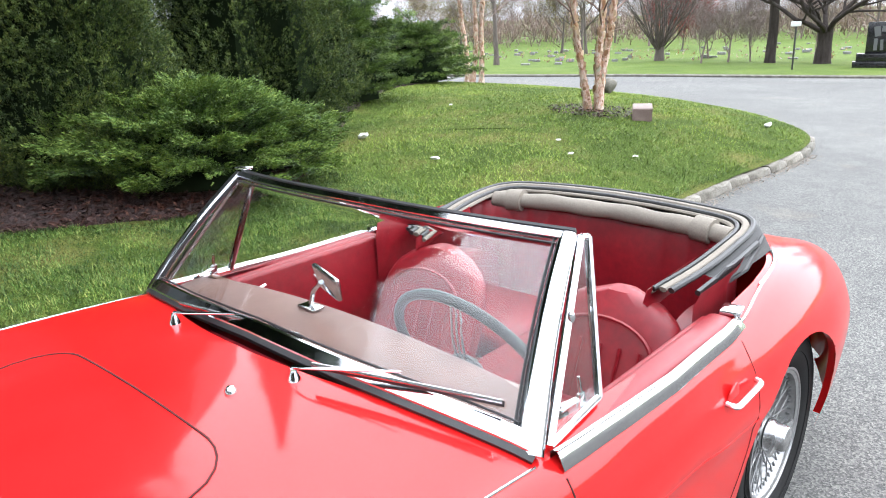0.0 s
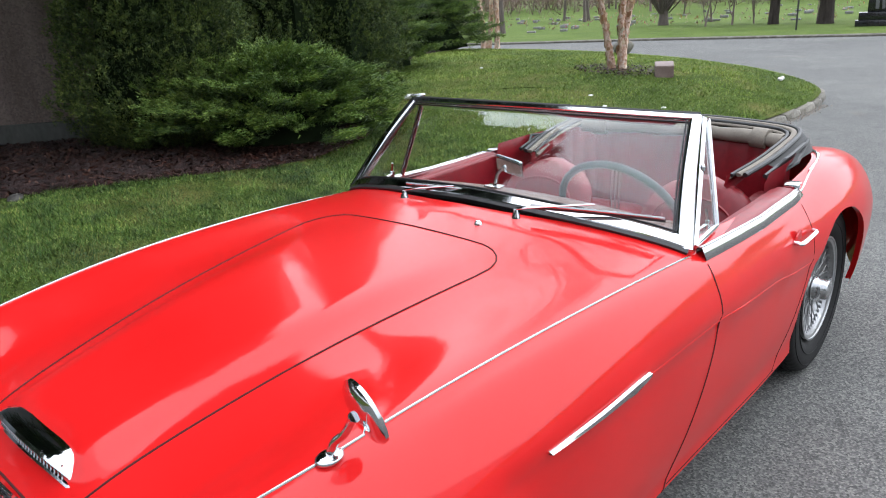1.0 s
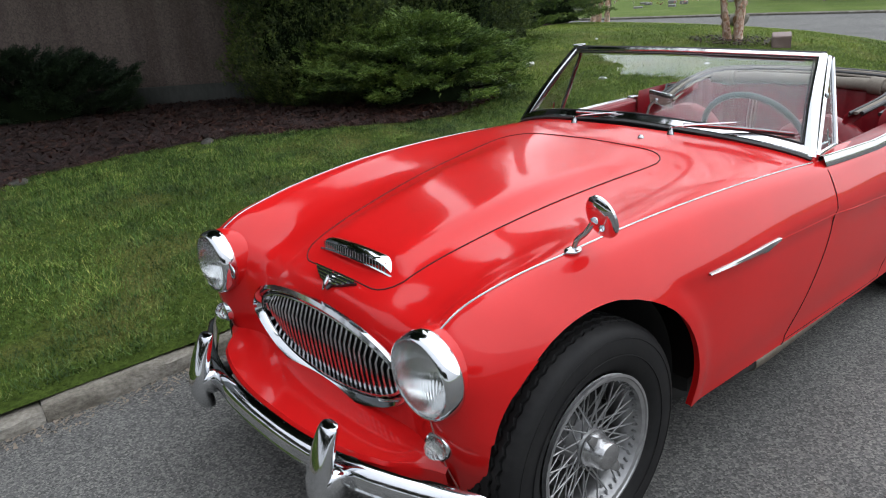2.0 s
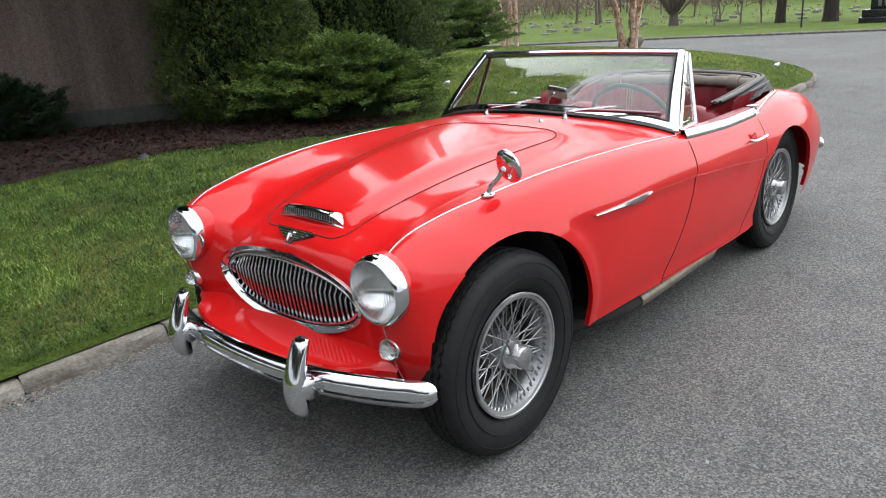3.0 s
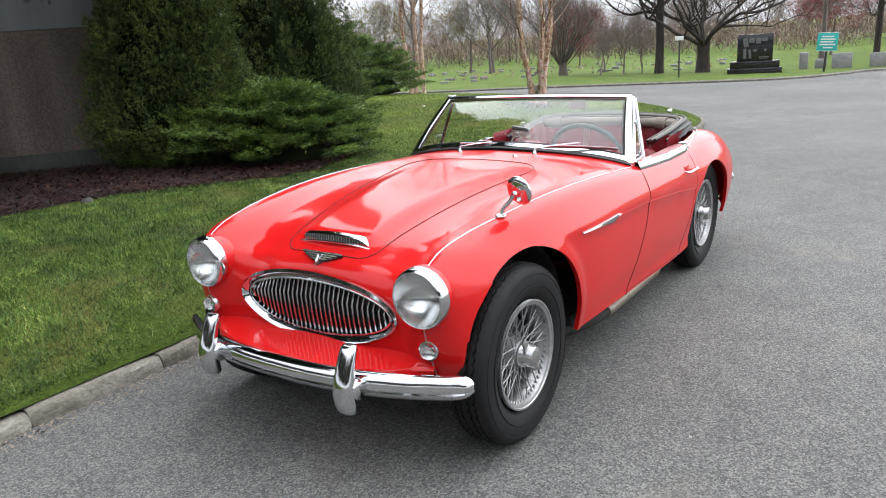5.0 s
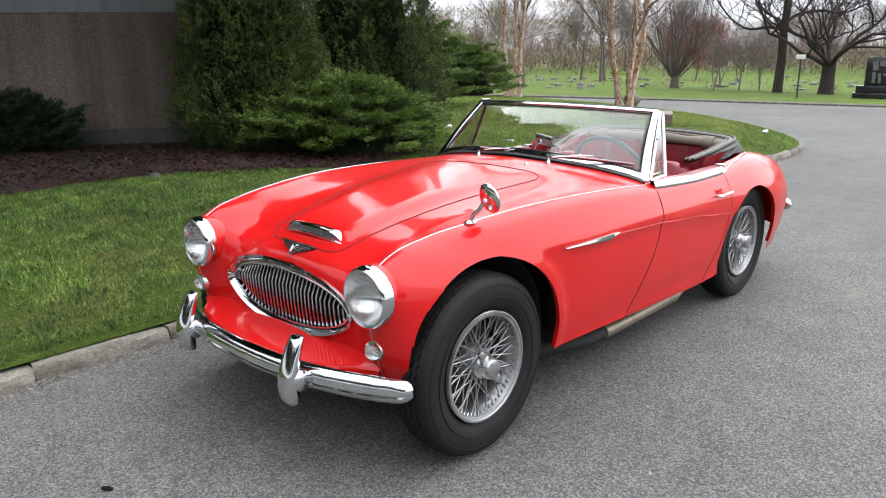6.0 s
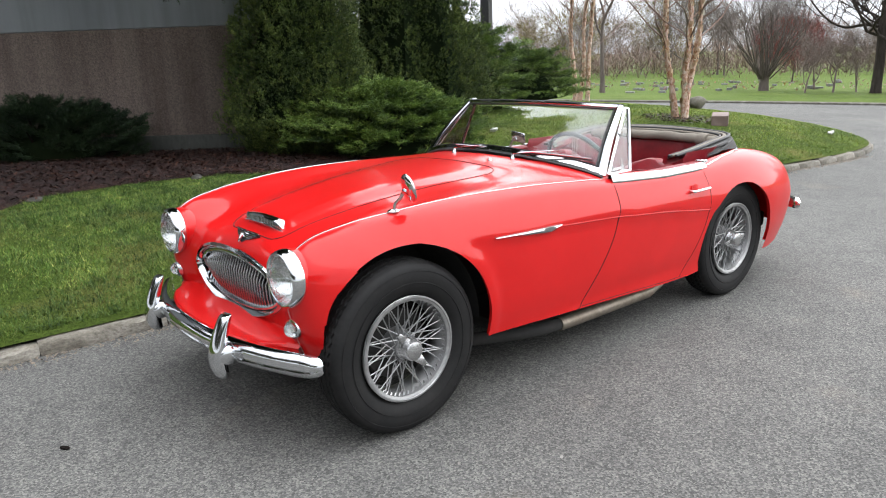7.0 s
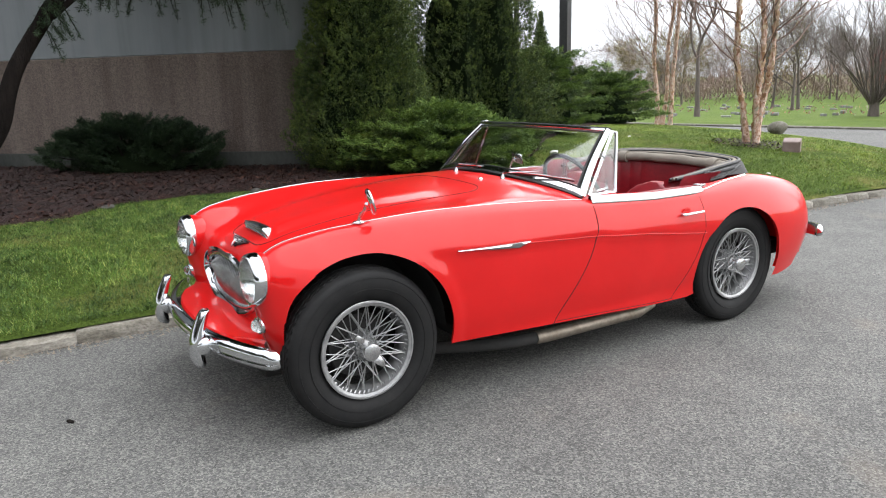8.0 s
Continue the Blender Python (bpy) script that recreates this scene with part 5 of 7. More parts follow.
hood_bar("outer_edge", -0.010, 0.002, 0.010, 0.9, BLACK_TRIM, "black rubber hood edge")
hood_bar("header_rail", 0.014, 0.000, 0.012, 0.65, CANVAS, "tan wooden hood rail")
hood_bar("inner_seal", 0.040, -0.004, 0.008, 1.0, BLACK_TRIM)
hood_bar("second_rail", 0.050, -0.014, 0.010, 0.7, CANVAS)
b = bmesh.new()
rows = []
for i, p in enumerate(FULL):
    q = p + INWARD[i] * 0.0
    o = p - INWARD[i] * 0.032
    low = on_skin(max(-0.62, min(0.62, o.x * 1.08)), min(o.y + 0.02, 2.74)).z + 0.004
    rows.append([p + Vector((0, 0, 0.0)), p - INWARD[i] * 0.030 + Vector((0, 0, -0.012)), Vector((o.x * 1.03, o.y, (p.z + low) / 2)), Vector((o.x * 1.06, o.y + 0.012, low))])
grid_faces(b, rows[5:-5])
part("hood_cloth", b, HOOD_BLACK, hood, "black folded hood cloth")
roll = [Vector((x, 2.540 - 0.03 * (abs(x) / 0.44) ** 3, 0.850 - 0.012 * (abs(x) / 0.44) ** 2 + 0.0015 * math.sin(x * 23))) for x in np.linspace(-0.46, 0.46, 31)]
b = bmesh.new()
tube(b, roll, [0.030 + 0.0018 * math.sin(i * 1.1) for i in range(31)], 12, flat=0.85)
part("cloth_roll", b, CANVAS, hood, "rolled tan hood lining")
for s in (-1, 1):
    b = bmesh.new()
    tube(b, [roll[15 + s * 11] , roll[15 + s * 13]], 0.042, 14, flat=0.9)
    part("strap", b, CANVAS, hood)
    b = bmesh.new()
    rows = []
    for t in np.linspace(0, 1, 12):
        p = Vector((s * (0.455 + 0.03 * t), 2.05 + 0.30 * t, 0.795 + 0.04 * t))
        rows.append([p + Vector((-s * 0.030, -0.02 * (1 - t), 0.004)), p + Vector((-s * 0.034, -0.03 * (1 - t), -0.030)), p + Vector((-s * 0.02, -0.01, -0.052 + 0.02 * t))])
    grid_faces(b, rows)
    part("side_flap", b, LEATHER, hood, "red flap edged in tan")
    for line, r in (([(0.535, 2.10, 0.795), (0.552, 2.26, 0.822), (0.555, 2.46, 0.845)], 0.009), ([(0.53, 2.14, 0.775), (0.560, 2.22, 0.835), (0.545, 2.36, 0.815)], 0.007), ([(0.545, 2.18, 0.780), (0.57, 2.34, 0.800), (0.55, 2.52, 0.85)], 0.008)):
        b = bmesh.new()
        tube(b, [(s * x, y, z) for x, y, z in line], r, 6)
        part("hinge_link", b, BLACK_TRIM, hood, "black hood hinge link")
    b = bmesh.new()
    block(b, (0.05, 0.06, 0.016), pose(s * 0.645, 2.05, 0.790, 0, 0, 10 * s), 0.005)
    part("side_bracket", b, CHROME, hood)


# ---- kerbs ----
rng = np.random.default_rng(7)


def walk_line(line, start, stop):
    """Points along a polyline by length."""
    seg = np.hypot(*(line[1:] - line[:-1]).T)
    total = np.concatenate([[0], np.cumsum(seg)])
    return lambda s: np.array((np.interp(s, total, line[:, 0]), np.interp(s, total, line[:, 1]))), total


at_kerb, kerb_total = walk_line(KERB_LINE, 0, 0)


def stone_mesh(length, seed):
    """One worn kerb stone, x along it: broken arrises, an uneven top."""
    b = bmesh.new()
    n = 13
    rows = []
    for i in range(n):
        x = (i / (n - 1) - 0.5) * length
        e = 0.007 if i in (0, n - 1) else 0.0
        worn = 0.014 * noise.noise((x * 9, seed * 3.1, 0))
        ring_ = [(-0.050 + e, -0.16), (-0.060 + e, 0.0), (-0.056 + e + worn, 0.036), (-0.046 + e + worn * 1.5, 0.064 - e + worn), (-0.026, 0.076 - e + worn * 1.4), (0.020, 0.079 - e), (0.050, 0.076 - e + worn), (0.074 - e, 0.064), (0.080 - e, -0.10)]
        rows.append([Vector((x, y, z)) + Vector(noise.noise_vector((x * 14 + seed * 5, y * 14, z * 14))) * (0.009 if z > -0.05 else 0) for y, z in ring_])
    vs = grid_faces(b, rows, close_v=True)
    b.faces.new(vs[0])
    b.faces.new(vs[-1][::-1])
    return finish(b, "kerb_stone", STONE)


kerb = thing("kerb_near", "worn grey stone kerb along the lawn", "kerb", kind="structure")
meshes = [stone_mesh(0.40, k) for k in range(1, 9)]
s = float(np.interp(-7.0, KERB_LINE[:40, 1], kerb_total[:40]))
last = kerb_total[-1] - 22
k = 0
while s < last:
    length = 0.30 + 0.42 * random.random()
    a, c = at_kerb(s), at_kerb(s + length)
    m, d = (a + c) / 2, c - a
    o = new("kerb_stone", meshes[(k * 3) % 8])
    o.parent = kerb
    o.matrix_local = pose(m[0], m[1], float(road_height(m[1])) + random.uniform(-0.014, 0.0), random.uniform(-2, 2), random.uniform(-0.9, 0.9), math.degrees(math.atan2(d[1], d[0])) + random.uniform(-1.2, 1.2)) @ Matrix.Diagonal(((length - 0.006) / 0.40, 1, 1, 1))
    s += length
    k += 1

b = bmesh.new()
rows = []
for i in range(len(FAR_KERB)):
    p = FAR_KERB[i]
    d = FAR_KERB[min(i + 1, len(FAR_KERB) - 1)] - FAR_KERB[max(i - 1, 0)]
    n = np.array((-d[1], d[0])) / np.hypot(*d)
    z = float(road_height(p[1]))
    rows.append([Vector((*(p - n * 0.08), z - 0.2)), Vector((*(p - n * 0.08), z + 0.05)), Vector((*(p - n * 0.03), z + 0.075)), Vector((*(p + n * 0.12), z + 0.075)), Vector((*(p + n * 0.14), z - 0.1))])
grid_faces(b, rows)
tagged(part("kerb_far", b, STONE), "pale kerb along the far side of the drive", "kerb", kind="structure")

# ---- mulch bed ----
BED = spline([(-3.30, -14), (-3.40, -4), (-3.58, -1.2), (-3.62, -0.75), (-4.02, -0.25), (-4.10, 0.4), (-4.08, 0.9), (-3.85, 1.5), (-3.52, 2.1), (-3.22, 2.6), (-3.18, 3.1), (-3.45, 3.8), (-4.1, 4.6), (-5.0, 5.5), (-6.0, 6.5), (-7.0, 7.8), (-8.0, 9.4), (-8.9, 11.6)], 6)


def wall_x(y):
    """The building stands askew to the drive."""
    return -8.30 + 0.95 * y


def bed_x(y):
    return np.interp(y, BED[:, 1], BED[:, 0])


ys = np.arange(-14, 11.4, 0.12)
rows = []
for y in ys:
    x0 = bed_x(y) + 0.07 * noise.noise((y * 2.3, 1.7, 0)) + 0.05 * noise.noise((y * 7.1, 4.2, 0))
    x1 = max(wall_x(y) - 0.1, -14.0) if y < 2.6 else -10.5
    rows.append([(x0 + (x1 - x0) * t, y) for t in (0, 0.02, 0.06, 0.12, 0.2, 0.3, 0.42, 0.56, 0.72, 0.86, 1.0)])
R2 = np.array(rows)
n2, m2 = R2.shape[:2]
flat = R2.reshape(-1, 2)
z2 = lawn_height(flat) + np.tile(np.array([-0.02] + [0.03] * (m2 - 1)), n2) + np.array([0.02 * noise.noise((x * 3, y * 3, 0)) for x, y in flat])
faces2 = [(i * m2 + j, (i + 1) * m2 + j, (i + 1) * m2 + j + 1, i * m2 + j + 1) for i in range(n2 - 1) for j in range(m2 - 1)]
tagged(raw("mulch_bed", np.column_stack([flat, z2]).tolist(), faces2, MULCH, smooth=True), "dark red-brown bark mulch bed along the wall", "flower bed", kind="structure")


def scatter_quads(name, pts, size, material, label, category, lift=0.0):
    """Many small loose chips lying at random, one mesh."""
    n = len(pts)
    ang = rng.uniform(0, math.tau, n)
    tilt = rng.normal(0, 0.35, (n, 2))
    L, W = size[0] * rng.uniform(0.5, 1.5, n), size[1] * rng.uniform(0.5, 1.5, n)
    ca, sa = np.cos(ang), np.sin(ang)
    out = []
    for u, v in ((-1, -1), (1, -0.8), (0.9, 1), (-0.8, 0.9)):
        dx, dy = u * L, v * W
        out.append(np.column_stack([pts[:, 0] + dx * ca - dy * sa, pts[:, 1] + dx * sa + dy * ca, pts[:, 2] + lift + dx * tilt[:, 0] + dy * tilt[:, 1]]))
    vv = np.stack(out, 1).reshape(-1, 3)
    ff = np.arange(n * 4).reshape(-1, 4)
    return tagged(raw(name, vv, ff.tolist(), material), label, category, kind="stuff")


cy = rng.uniform(-3.5, 6.0, 26000)
cx = bed_x(cy) + (np.where(cy < 2.6, np.maximum(wall_x(cy), -10.0), bed_x(cy) - 1.6) - bed_x(cy)) * rng.uniform(-0.03, 1, 26000)
cp = np.column_stack([cx, cy])
scatter_quads("bark_chips", np.column_stack([cp, lawn_height(cp) + 0.035]), (0.020, 0.006), CHIP, "loose reddish bark chips on the bed", "bark chips", 0.004)

# a few rough stones along the edge of the bed
for y in (-0.35, 1.05):
    b = bmesh.new()
    x = float(bed_x(y)) + 0.05
    ball(b, (random.uniform(0.08, 0.15), random.uniform(0.07, 0.1), 0.05), pose(x, y, float(lawn_height(np.array([(x, y)]))[0]) + 0.012, 0, 0, random.uniform(0, 180)), 6, 9)
    for v in b.verts:
        v.co += Vector(noise.noise_vector(v.co * 9)) * 0.02
    tagged(part("edging_stone", b, EDGING), "small rough grey stone half sunk in mulch", "stone", "edging stones")


# ---- grass ----
def blades(name, pts, height, width, label):
    n = len(pts)
    ang = rng.uniform(0, math.tau, n)
    lean = np.abs(rng.normal(0.95, 0.55, n))
    h = height * rng.uniform(0.45, 1.35, n)
    ca, sa = np.cos(ang), np.sin(ang)
    w = width * rng.uniform(0.6, 1.3, n)
    tx, ty = ca * h * lean, sa * h * lean
    a = np.column_stack([pts[:, 0] - sa * w, pts[:, 1] + ca * w, pts[:, 2] - 0.004])
    c = np.column_stack([pts[:, 0] + sa * w, pts[:, 1] - ca * w, pts[:, 2] - 0.004])
    t = np.column_stack([pts[:, 0] + tx, pts[:, 1] + ty, pts[:, 2] + h])
    vv = np.stack([a, c, t], 1).reshape(-1, 3)
    me = bpy.data.meshes.new(name)
    me.vertices.add(n * 3)
    me.vertices.foreach_set("co", vv.ravel())
    me.loops.add(n * 3)
    me.loops.foreach_set("vertex_index", np.arange(n * 3))
    me.polygons.add(n)
    me.polygons.foreach_set("loop_start", np.arange(0, n * 3, 3))
    me.update(calc_edges=True)
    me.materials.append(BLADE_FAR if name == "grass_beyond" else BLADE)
    return tagged(new(name, me), label, "grass", kind="stuff")


def lawn_points(n, ylo, yhi, xlo):
    p = np.column_stack([rng.uniform(xlo, -0.9, n), rng.uniform(ylo, yhi, n)])
    d = to_line(p, KERB_LINE)
    inside = (d > 0.06) & (p[:, 0] > bed_x(p[:, 1]) - 0.04 + 0.08 * np.sin(p[:, 1] * 9))
    p = p[inside]
    thick = np.array([noise.noise((x * 1.7, y * 1.7, 3.1)) + 0.5 * noise.noise((x * 5, y * 5, 1)) for x, y in p])
    keep = rng.uniform(0, 1, len(p)) < 0.70 + 0.60 * thick
    p, thick = p[keep], thick[keep]
    return np.column_stack([p, lawn_height(p)]), thick


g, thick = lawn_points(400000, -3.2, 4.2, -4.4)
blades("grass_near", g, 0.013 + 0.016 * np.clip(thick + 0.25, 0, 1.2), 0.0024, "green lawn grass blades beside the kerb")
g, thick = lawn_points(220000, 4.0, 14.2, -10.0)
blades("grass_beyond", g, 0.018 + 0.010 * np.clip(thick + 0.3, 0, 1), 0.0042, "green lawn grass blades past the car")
# longer tufts stand in clumps over the mown grass
cl = np.column_stack([rng.uniform(-4.0, -1.35, 420), rng.uniform(-3.0, 4.0, 420)])
tp = np.repeat(cl, 90, 0) + rng.normal(0, 0.055, (420 * 90, 2))
tp = tp[(to_line(tp, KERB_LINE) > 0.06) & (tp[:, 0] > bed_x(tp[:, 1]))]
blades("grass_tufts", np.column_stack([tp, lawn_height(tp)]), 0.030, 0.0024, "longer bright grass tufts in the lawn")
ty = rng.uniform(-3.0, 8.2, 1500)
tx = np.interp(ty, KERB_LINE[:, 1][:60], KERB_LINE[:, 0][:60]) - rng.uniform(0.05, 0.12, 1500)
tp = np.column_stack([tx, ty])
blades("kerb_grass", np.column_stack([tp, lawn_height(tp)]), 0.05, 0.0022, "longer grass tufts along the kerb")

# ---- building ----
CORNER = Vector((wall_x(2.90), 2.90, 0))
ALONG = Vector((0.95, 1.0, 0)).normalized()        # along the front, towards the corner
AWAY = Vector((-ALONG.y, ALONG.x, 0))              # into the building


def wall_piece(name, z0, z1, proud, material, label, start, way, length, depth=0.4):
    """A stretch of wall that runs from start along way; its face stands proud of the line."""
    b = bmesh.new()
    out = Vector((way.y, -way.x, 0))
    mid = start + way * (length / 2) + out * (proud - depth / 2)
    block(b, (length, depth, z1 - z0), Matrix.Translation((mid.x, mid.y, (z0 + z1) / 2)) @ pose(0, 0, 0, 0, 0, math.degrees(math.atan2(way.y, way.x))), 0.008, 1)
    return tagged(part(name, b, material), label, "wall", kind="structure")


FAR_END = CORNER - ALONG * 15.0
wall_piece("wall_plinth", 0.0, 0.558, 0.03, PLINTH, "plain grey concrete plinth of the building", FAR_END, ALONG, 15.0)
wall_piece("wall_panel", 0.555, 1.862, 0.012, PEBBLE_DASH, "brown exposed-aggregate wall panel", FAR_END, ALONG, 15.0)
wall_piece("wall_upper", 1.866, 6.4, 0.0, CONCRETE, "smooth bluish-grey concrete upper wall", FAR_END, ALONG, 15.0)
wall_piece("wall_end", 0.0, 6.4, -0.004, CONCRETE, "smooth grey concrete end wall", CORNER + AWAY * 0.41, AWAY, 3.6)
for cx_, cy_, w_ in ((-9.30, 9.82, 0.20), (-9.9, 8.95, 0.085)):
    b = bmesh.new()
    block(b, (w_, w_, 5.6), pose(cx_, cy_, 3.0, 0, 0, 20), 0.01, 1)
    tagged(part("steel_column", b, BLACK_TRIM), "tall dark steel column behind the junipers", "column", "steel columns")


# ---- plants ----
def unit(v):
    return v / np.maximum(np.linalg.norm(v, axis=-1, keepdims=True), 1e-9)


def sprigs(name, at, way, material, parent, length, width, leaves, spread, droop=0.0):
    """At each place a tuft of narrow leaves round its way; one mesh."""
    n = len(at)
    p = np.repeat(at, leaves, 0)
    d = unit(np.repeat(way, leaves, 0) + rng.normal(0, spread, (n * leaves, 3)))
    d[:, 2] -= droop
    d = unit(d)
    side = unit(np.cross(d, rng.normal(0, 1, d.shape)))
    L = length * rng.uniform(0.5, 1.3, (n * leaves, 1))
    W = width * rng.uniform(0.6, 1.3, (n * leaves, 1))
    back = p + rng.normal(0, length * 0.35, p.shape)
    a, c, e = back - side * W, back + side * W, back + d * L
    vv = np.stack([a, c, e], 1).reshape(-1, 3)
    k = n * leaves
    me = bpy.data.meshes.new(name)
    me.vertices.add(k * 3)
    me.vertices.foreach_set("co", vv.ravel())
    me.loops.add(k * 3)
    me.loops.foreach_set("vertex_index", np.arange(k * 3))
    me.polygons.add(k)
    me.polygons.foreach_set("loop_start", np.arange(0, k * 3, 3))
    me.update(calc_edges=True)
    me.materials.append(material)
    ob = new(name, me)
    ob.parent = parent
    return ob


def sprays(parent, at, way, reach, fan, material, tip, count, leaf, width, upright=False, spread=0.5):
    """Feathery sprays: each a flat fan of leaf tufts along its own axis, its outer tips in the tip material."""
    n = len(at)
    up = np.array((0.0, 0.0, 1.0))
    lateral = unit(np.cross(way, up) + rng.normal(0, 0.15, way.shape))
    if upright:
        turn = rng.uniform(0, math.pi, (n, 1))
        lateral = unit(lateral * np.cos(turn) + np.cross(way, lateral) * np.sin(turn))
    size = rng.uniform(0.65, 1.25, (n, 1, 1))
    s = rng.uniform(0, 1, (n, count, 1)) ** 0.7
    w = rng.uniform(-1, 1, (n, count, 1)) * (0.25 + 0.75 * np.sin(s * 2.6))
    p = at[:, None] + way[:, None] * (s - 0.75) * reach * size + lateral[:, None] * w * fan * size + rng.normal(0, leaf * 0.18, (n, count, 3))
    p[..., 2] -= (w[..., 0] ** 2) * fan * 0.25
    d = unit(way[:, None] * 1.0 + lateral[:, None] * w * 0.9 + rng.normal(0, 0.18, (n, count, 3)))
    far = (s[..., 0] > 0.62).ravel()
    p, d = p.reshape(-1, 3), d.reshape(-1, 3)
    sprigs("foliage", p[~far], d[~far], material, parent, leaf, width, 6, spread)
    sprigs("outer_tips", p[far], d[far], tip, parent, leaf * 0.9, width, 6, spread * 0.9)


# A near-black solid inside the foliage stands in for its inner shade.
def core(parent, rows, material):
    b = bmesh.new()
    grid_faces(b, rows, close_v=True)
    return part("shade_core", b, material, parent)


CORE_SHADE = mottled("painted_inner_shade", (0.006, 0.010, 0.005), (0.012, 0.018, 0.008), 6.0, 1.0, spec=0.0)


def arborvitae(x, y, r, h, seed, label, n=6400):
    z = float(lawn_height(np.array([(x, y)]))[0])
    t = thing("arborvitae", label, "conifer", "tall conifers", at=(x, y, z))
    b = bmesh.new()
    tube(b, [(0, 0, -0.1), (0, 0, h * 0.6)], [0.07, 0.03], 8)
    part("trunk", b, BARK_DARK, t)

    def radius(u, a):
        lump = np.array([noise.noise((math.cos(k) * 2.6 + seed, math.sin(k) * 2.6, w * 3.0)) for w, k in zip(u, a)])
        fine = np.array([noise.noise((math.cos(k) * 5 + seed, math.sin(k) * 5, w * 16.0)) for w, k in zip(u, a)])
        return r * np.minimum(1, (u / 0.10 + 0.25) ** 0.5) * (1 - u) ** 1.25 * (1 + 0.30 * lump + 0.20 * fine)

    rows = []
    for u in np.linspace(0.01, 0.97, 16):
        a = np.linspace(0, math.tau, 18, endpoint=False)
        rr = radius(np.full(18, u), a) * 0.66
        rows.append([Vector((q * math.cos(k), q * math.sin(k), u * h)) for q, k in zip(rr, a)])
    core(t, rows, CORE_SHADE)
    u, a = rng.uniform(0.0, 1, n) ** 1.4, rng.uniform(0, math.tau, n)
    rr = radius(u, a) * (1.05 - 0.34 * rng.uniform(0, 1, n) ** 1.6)
    at = np.column_stack([rr * np.cos(a), rr * np.sin(a), u * h])
    way = unit(np.column_stack([np.cos(a) * 0.85, np.sin(a) * 0.85, np.full(n, 1.0)]))
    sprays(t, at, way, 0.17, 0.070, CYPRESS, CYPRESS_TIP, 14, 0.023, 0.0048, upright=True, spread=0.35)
    return t


def juniper(x, y, rx, ry, h, seed, label, material, turn=0.0, pads=90, plume=0.34, name="juniper_bush", category="shrub", group="spreading junipers", tip=None, lift=0.20, leaf=0.034):
    """Arching limbs in tiers, each ending in a flat pad of feathery plumes with dark gaps below it."""
    z = float(lawn_height(np.array([(x, y)]))[0])
    t = thing(name, label, category, group, at=(x, y, z))
    t.rotation_euler = (0, 0, radians(turn))
    r = random.Random(int(seed * 10))
    at, way = [], []
    for k in range(pads):
        a = k * 2.39996 + r.uniform(-0.3, 0.3)
        v = ((k + 0.5) / pads) ** 0.68                     # low at the rim to high at the crown
        lump = 1 + 0.30 * noise.noise((math.cos(a) * 1.7 + seed, math.sin(a) * 1.7, v * 2))
        reach = (1 - v ** (4.5 if group == "low yews" else 2.3)) ** 0.62 * lump * r.uniform(0.82, 1.05)
        shelf = v if group == "low yews" else 0.35 * v + 0.65 * (math.floor(v * 5 + r.uniform(-0.15, 0.15)) + 0.5) / 5
        up = h * (0.10 + 0.88 * shelf) * (0.94 + 0.12 * lump) * r.uniform(0.90, 1.06)
        end = np.array((rx * reach * math.cos(a), ry * reach * math.sin(a), up))
        if k % 6 == 0:
            b = bmesh.new()
            tube(b, [(0, 0, 0), tuple(end * (0.35, 0.35, 0.45)), tuple(end * (0.8, 0.8, 0.9))], [0.026, 0.018, 0.006], 6)
            part("stem", b, BARK_DARK, t)
        for q in range(6):
            ang = a + r.uniform(-0.75, 0.75)
            back = r.uniform(-0.45, 0.12) * plume
            at.append(end + np.array((math.cos(a) * back + r.gauss(0, 0.35) * plume * -math.sin(a), math.sin(a) * back + r.gauss(0, 0.35) * plume * math.cos(a), r.gauss(0, 0.022))))
            way.append((math.cos(ang), math.sin(ang), lift + r.gauss(0, 0.10) + 0.45 * v * v))
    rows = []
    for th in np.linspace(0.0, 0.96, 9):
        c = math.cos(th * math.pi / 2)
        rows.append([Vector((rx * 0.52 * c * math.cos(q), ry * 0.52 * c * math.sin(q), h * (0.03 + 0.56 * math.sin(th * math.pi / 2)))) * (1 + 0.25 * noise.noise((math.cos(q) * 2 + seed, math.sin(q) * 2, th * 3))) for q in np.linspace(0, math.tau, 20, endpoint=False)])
    core(t, rows, CORE_SHADE)
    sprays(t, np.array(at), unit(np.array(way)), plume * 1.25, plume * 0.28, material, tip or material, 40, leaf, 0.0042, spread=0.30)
    return t


arborvitae(-4.92, 2.80, 0.93, 6.0, 1.0, "tall dark green arborvitae in the mulch bed")
arborvitae(-5.52, 4.78, 1.22, 7.0, 9.0, "tall dark green arborvitae beyond its twin")
arborvitae(-12.9, 12.1, 1.05, 2.9, 4.0, "small dark conifer far behind the junipers", 900)
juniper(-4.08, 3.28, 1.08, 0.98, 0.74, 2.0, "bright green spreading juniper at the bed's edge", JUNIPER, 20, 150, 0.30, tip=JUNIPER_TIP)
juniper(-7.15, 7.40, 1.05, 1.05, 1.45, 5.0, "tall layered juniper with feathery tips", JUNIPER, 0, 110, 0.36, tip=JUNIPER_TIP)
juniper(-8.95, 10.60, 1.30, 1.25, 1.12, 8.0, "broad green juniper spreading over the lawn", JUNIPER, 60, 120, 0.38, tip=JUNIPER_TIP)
juniper(-7.15, 0.38, 1.22, 0.45, 0.68, 11.0, "low dark green yew bush against the wall", YEW, 50, 90, 0.24, "yew_bush", "shrub", "low yews", lift=0.45)
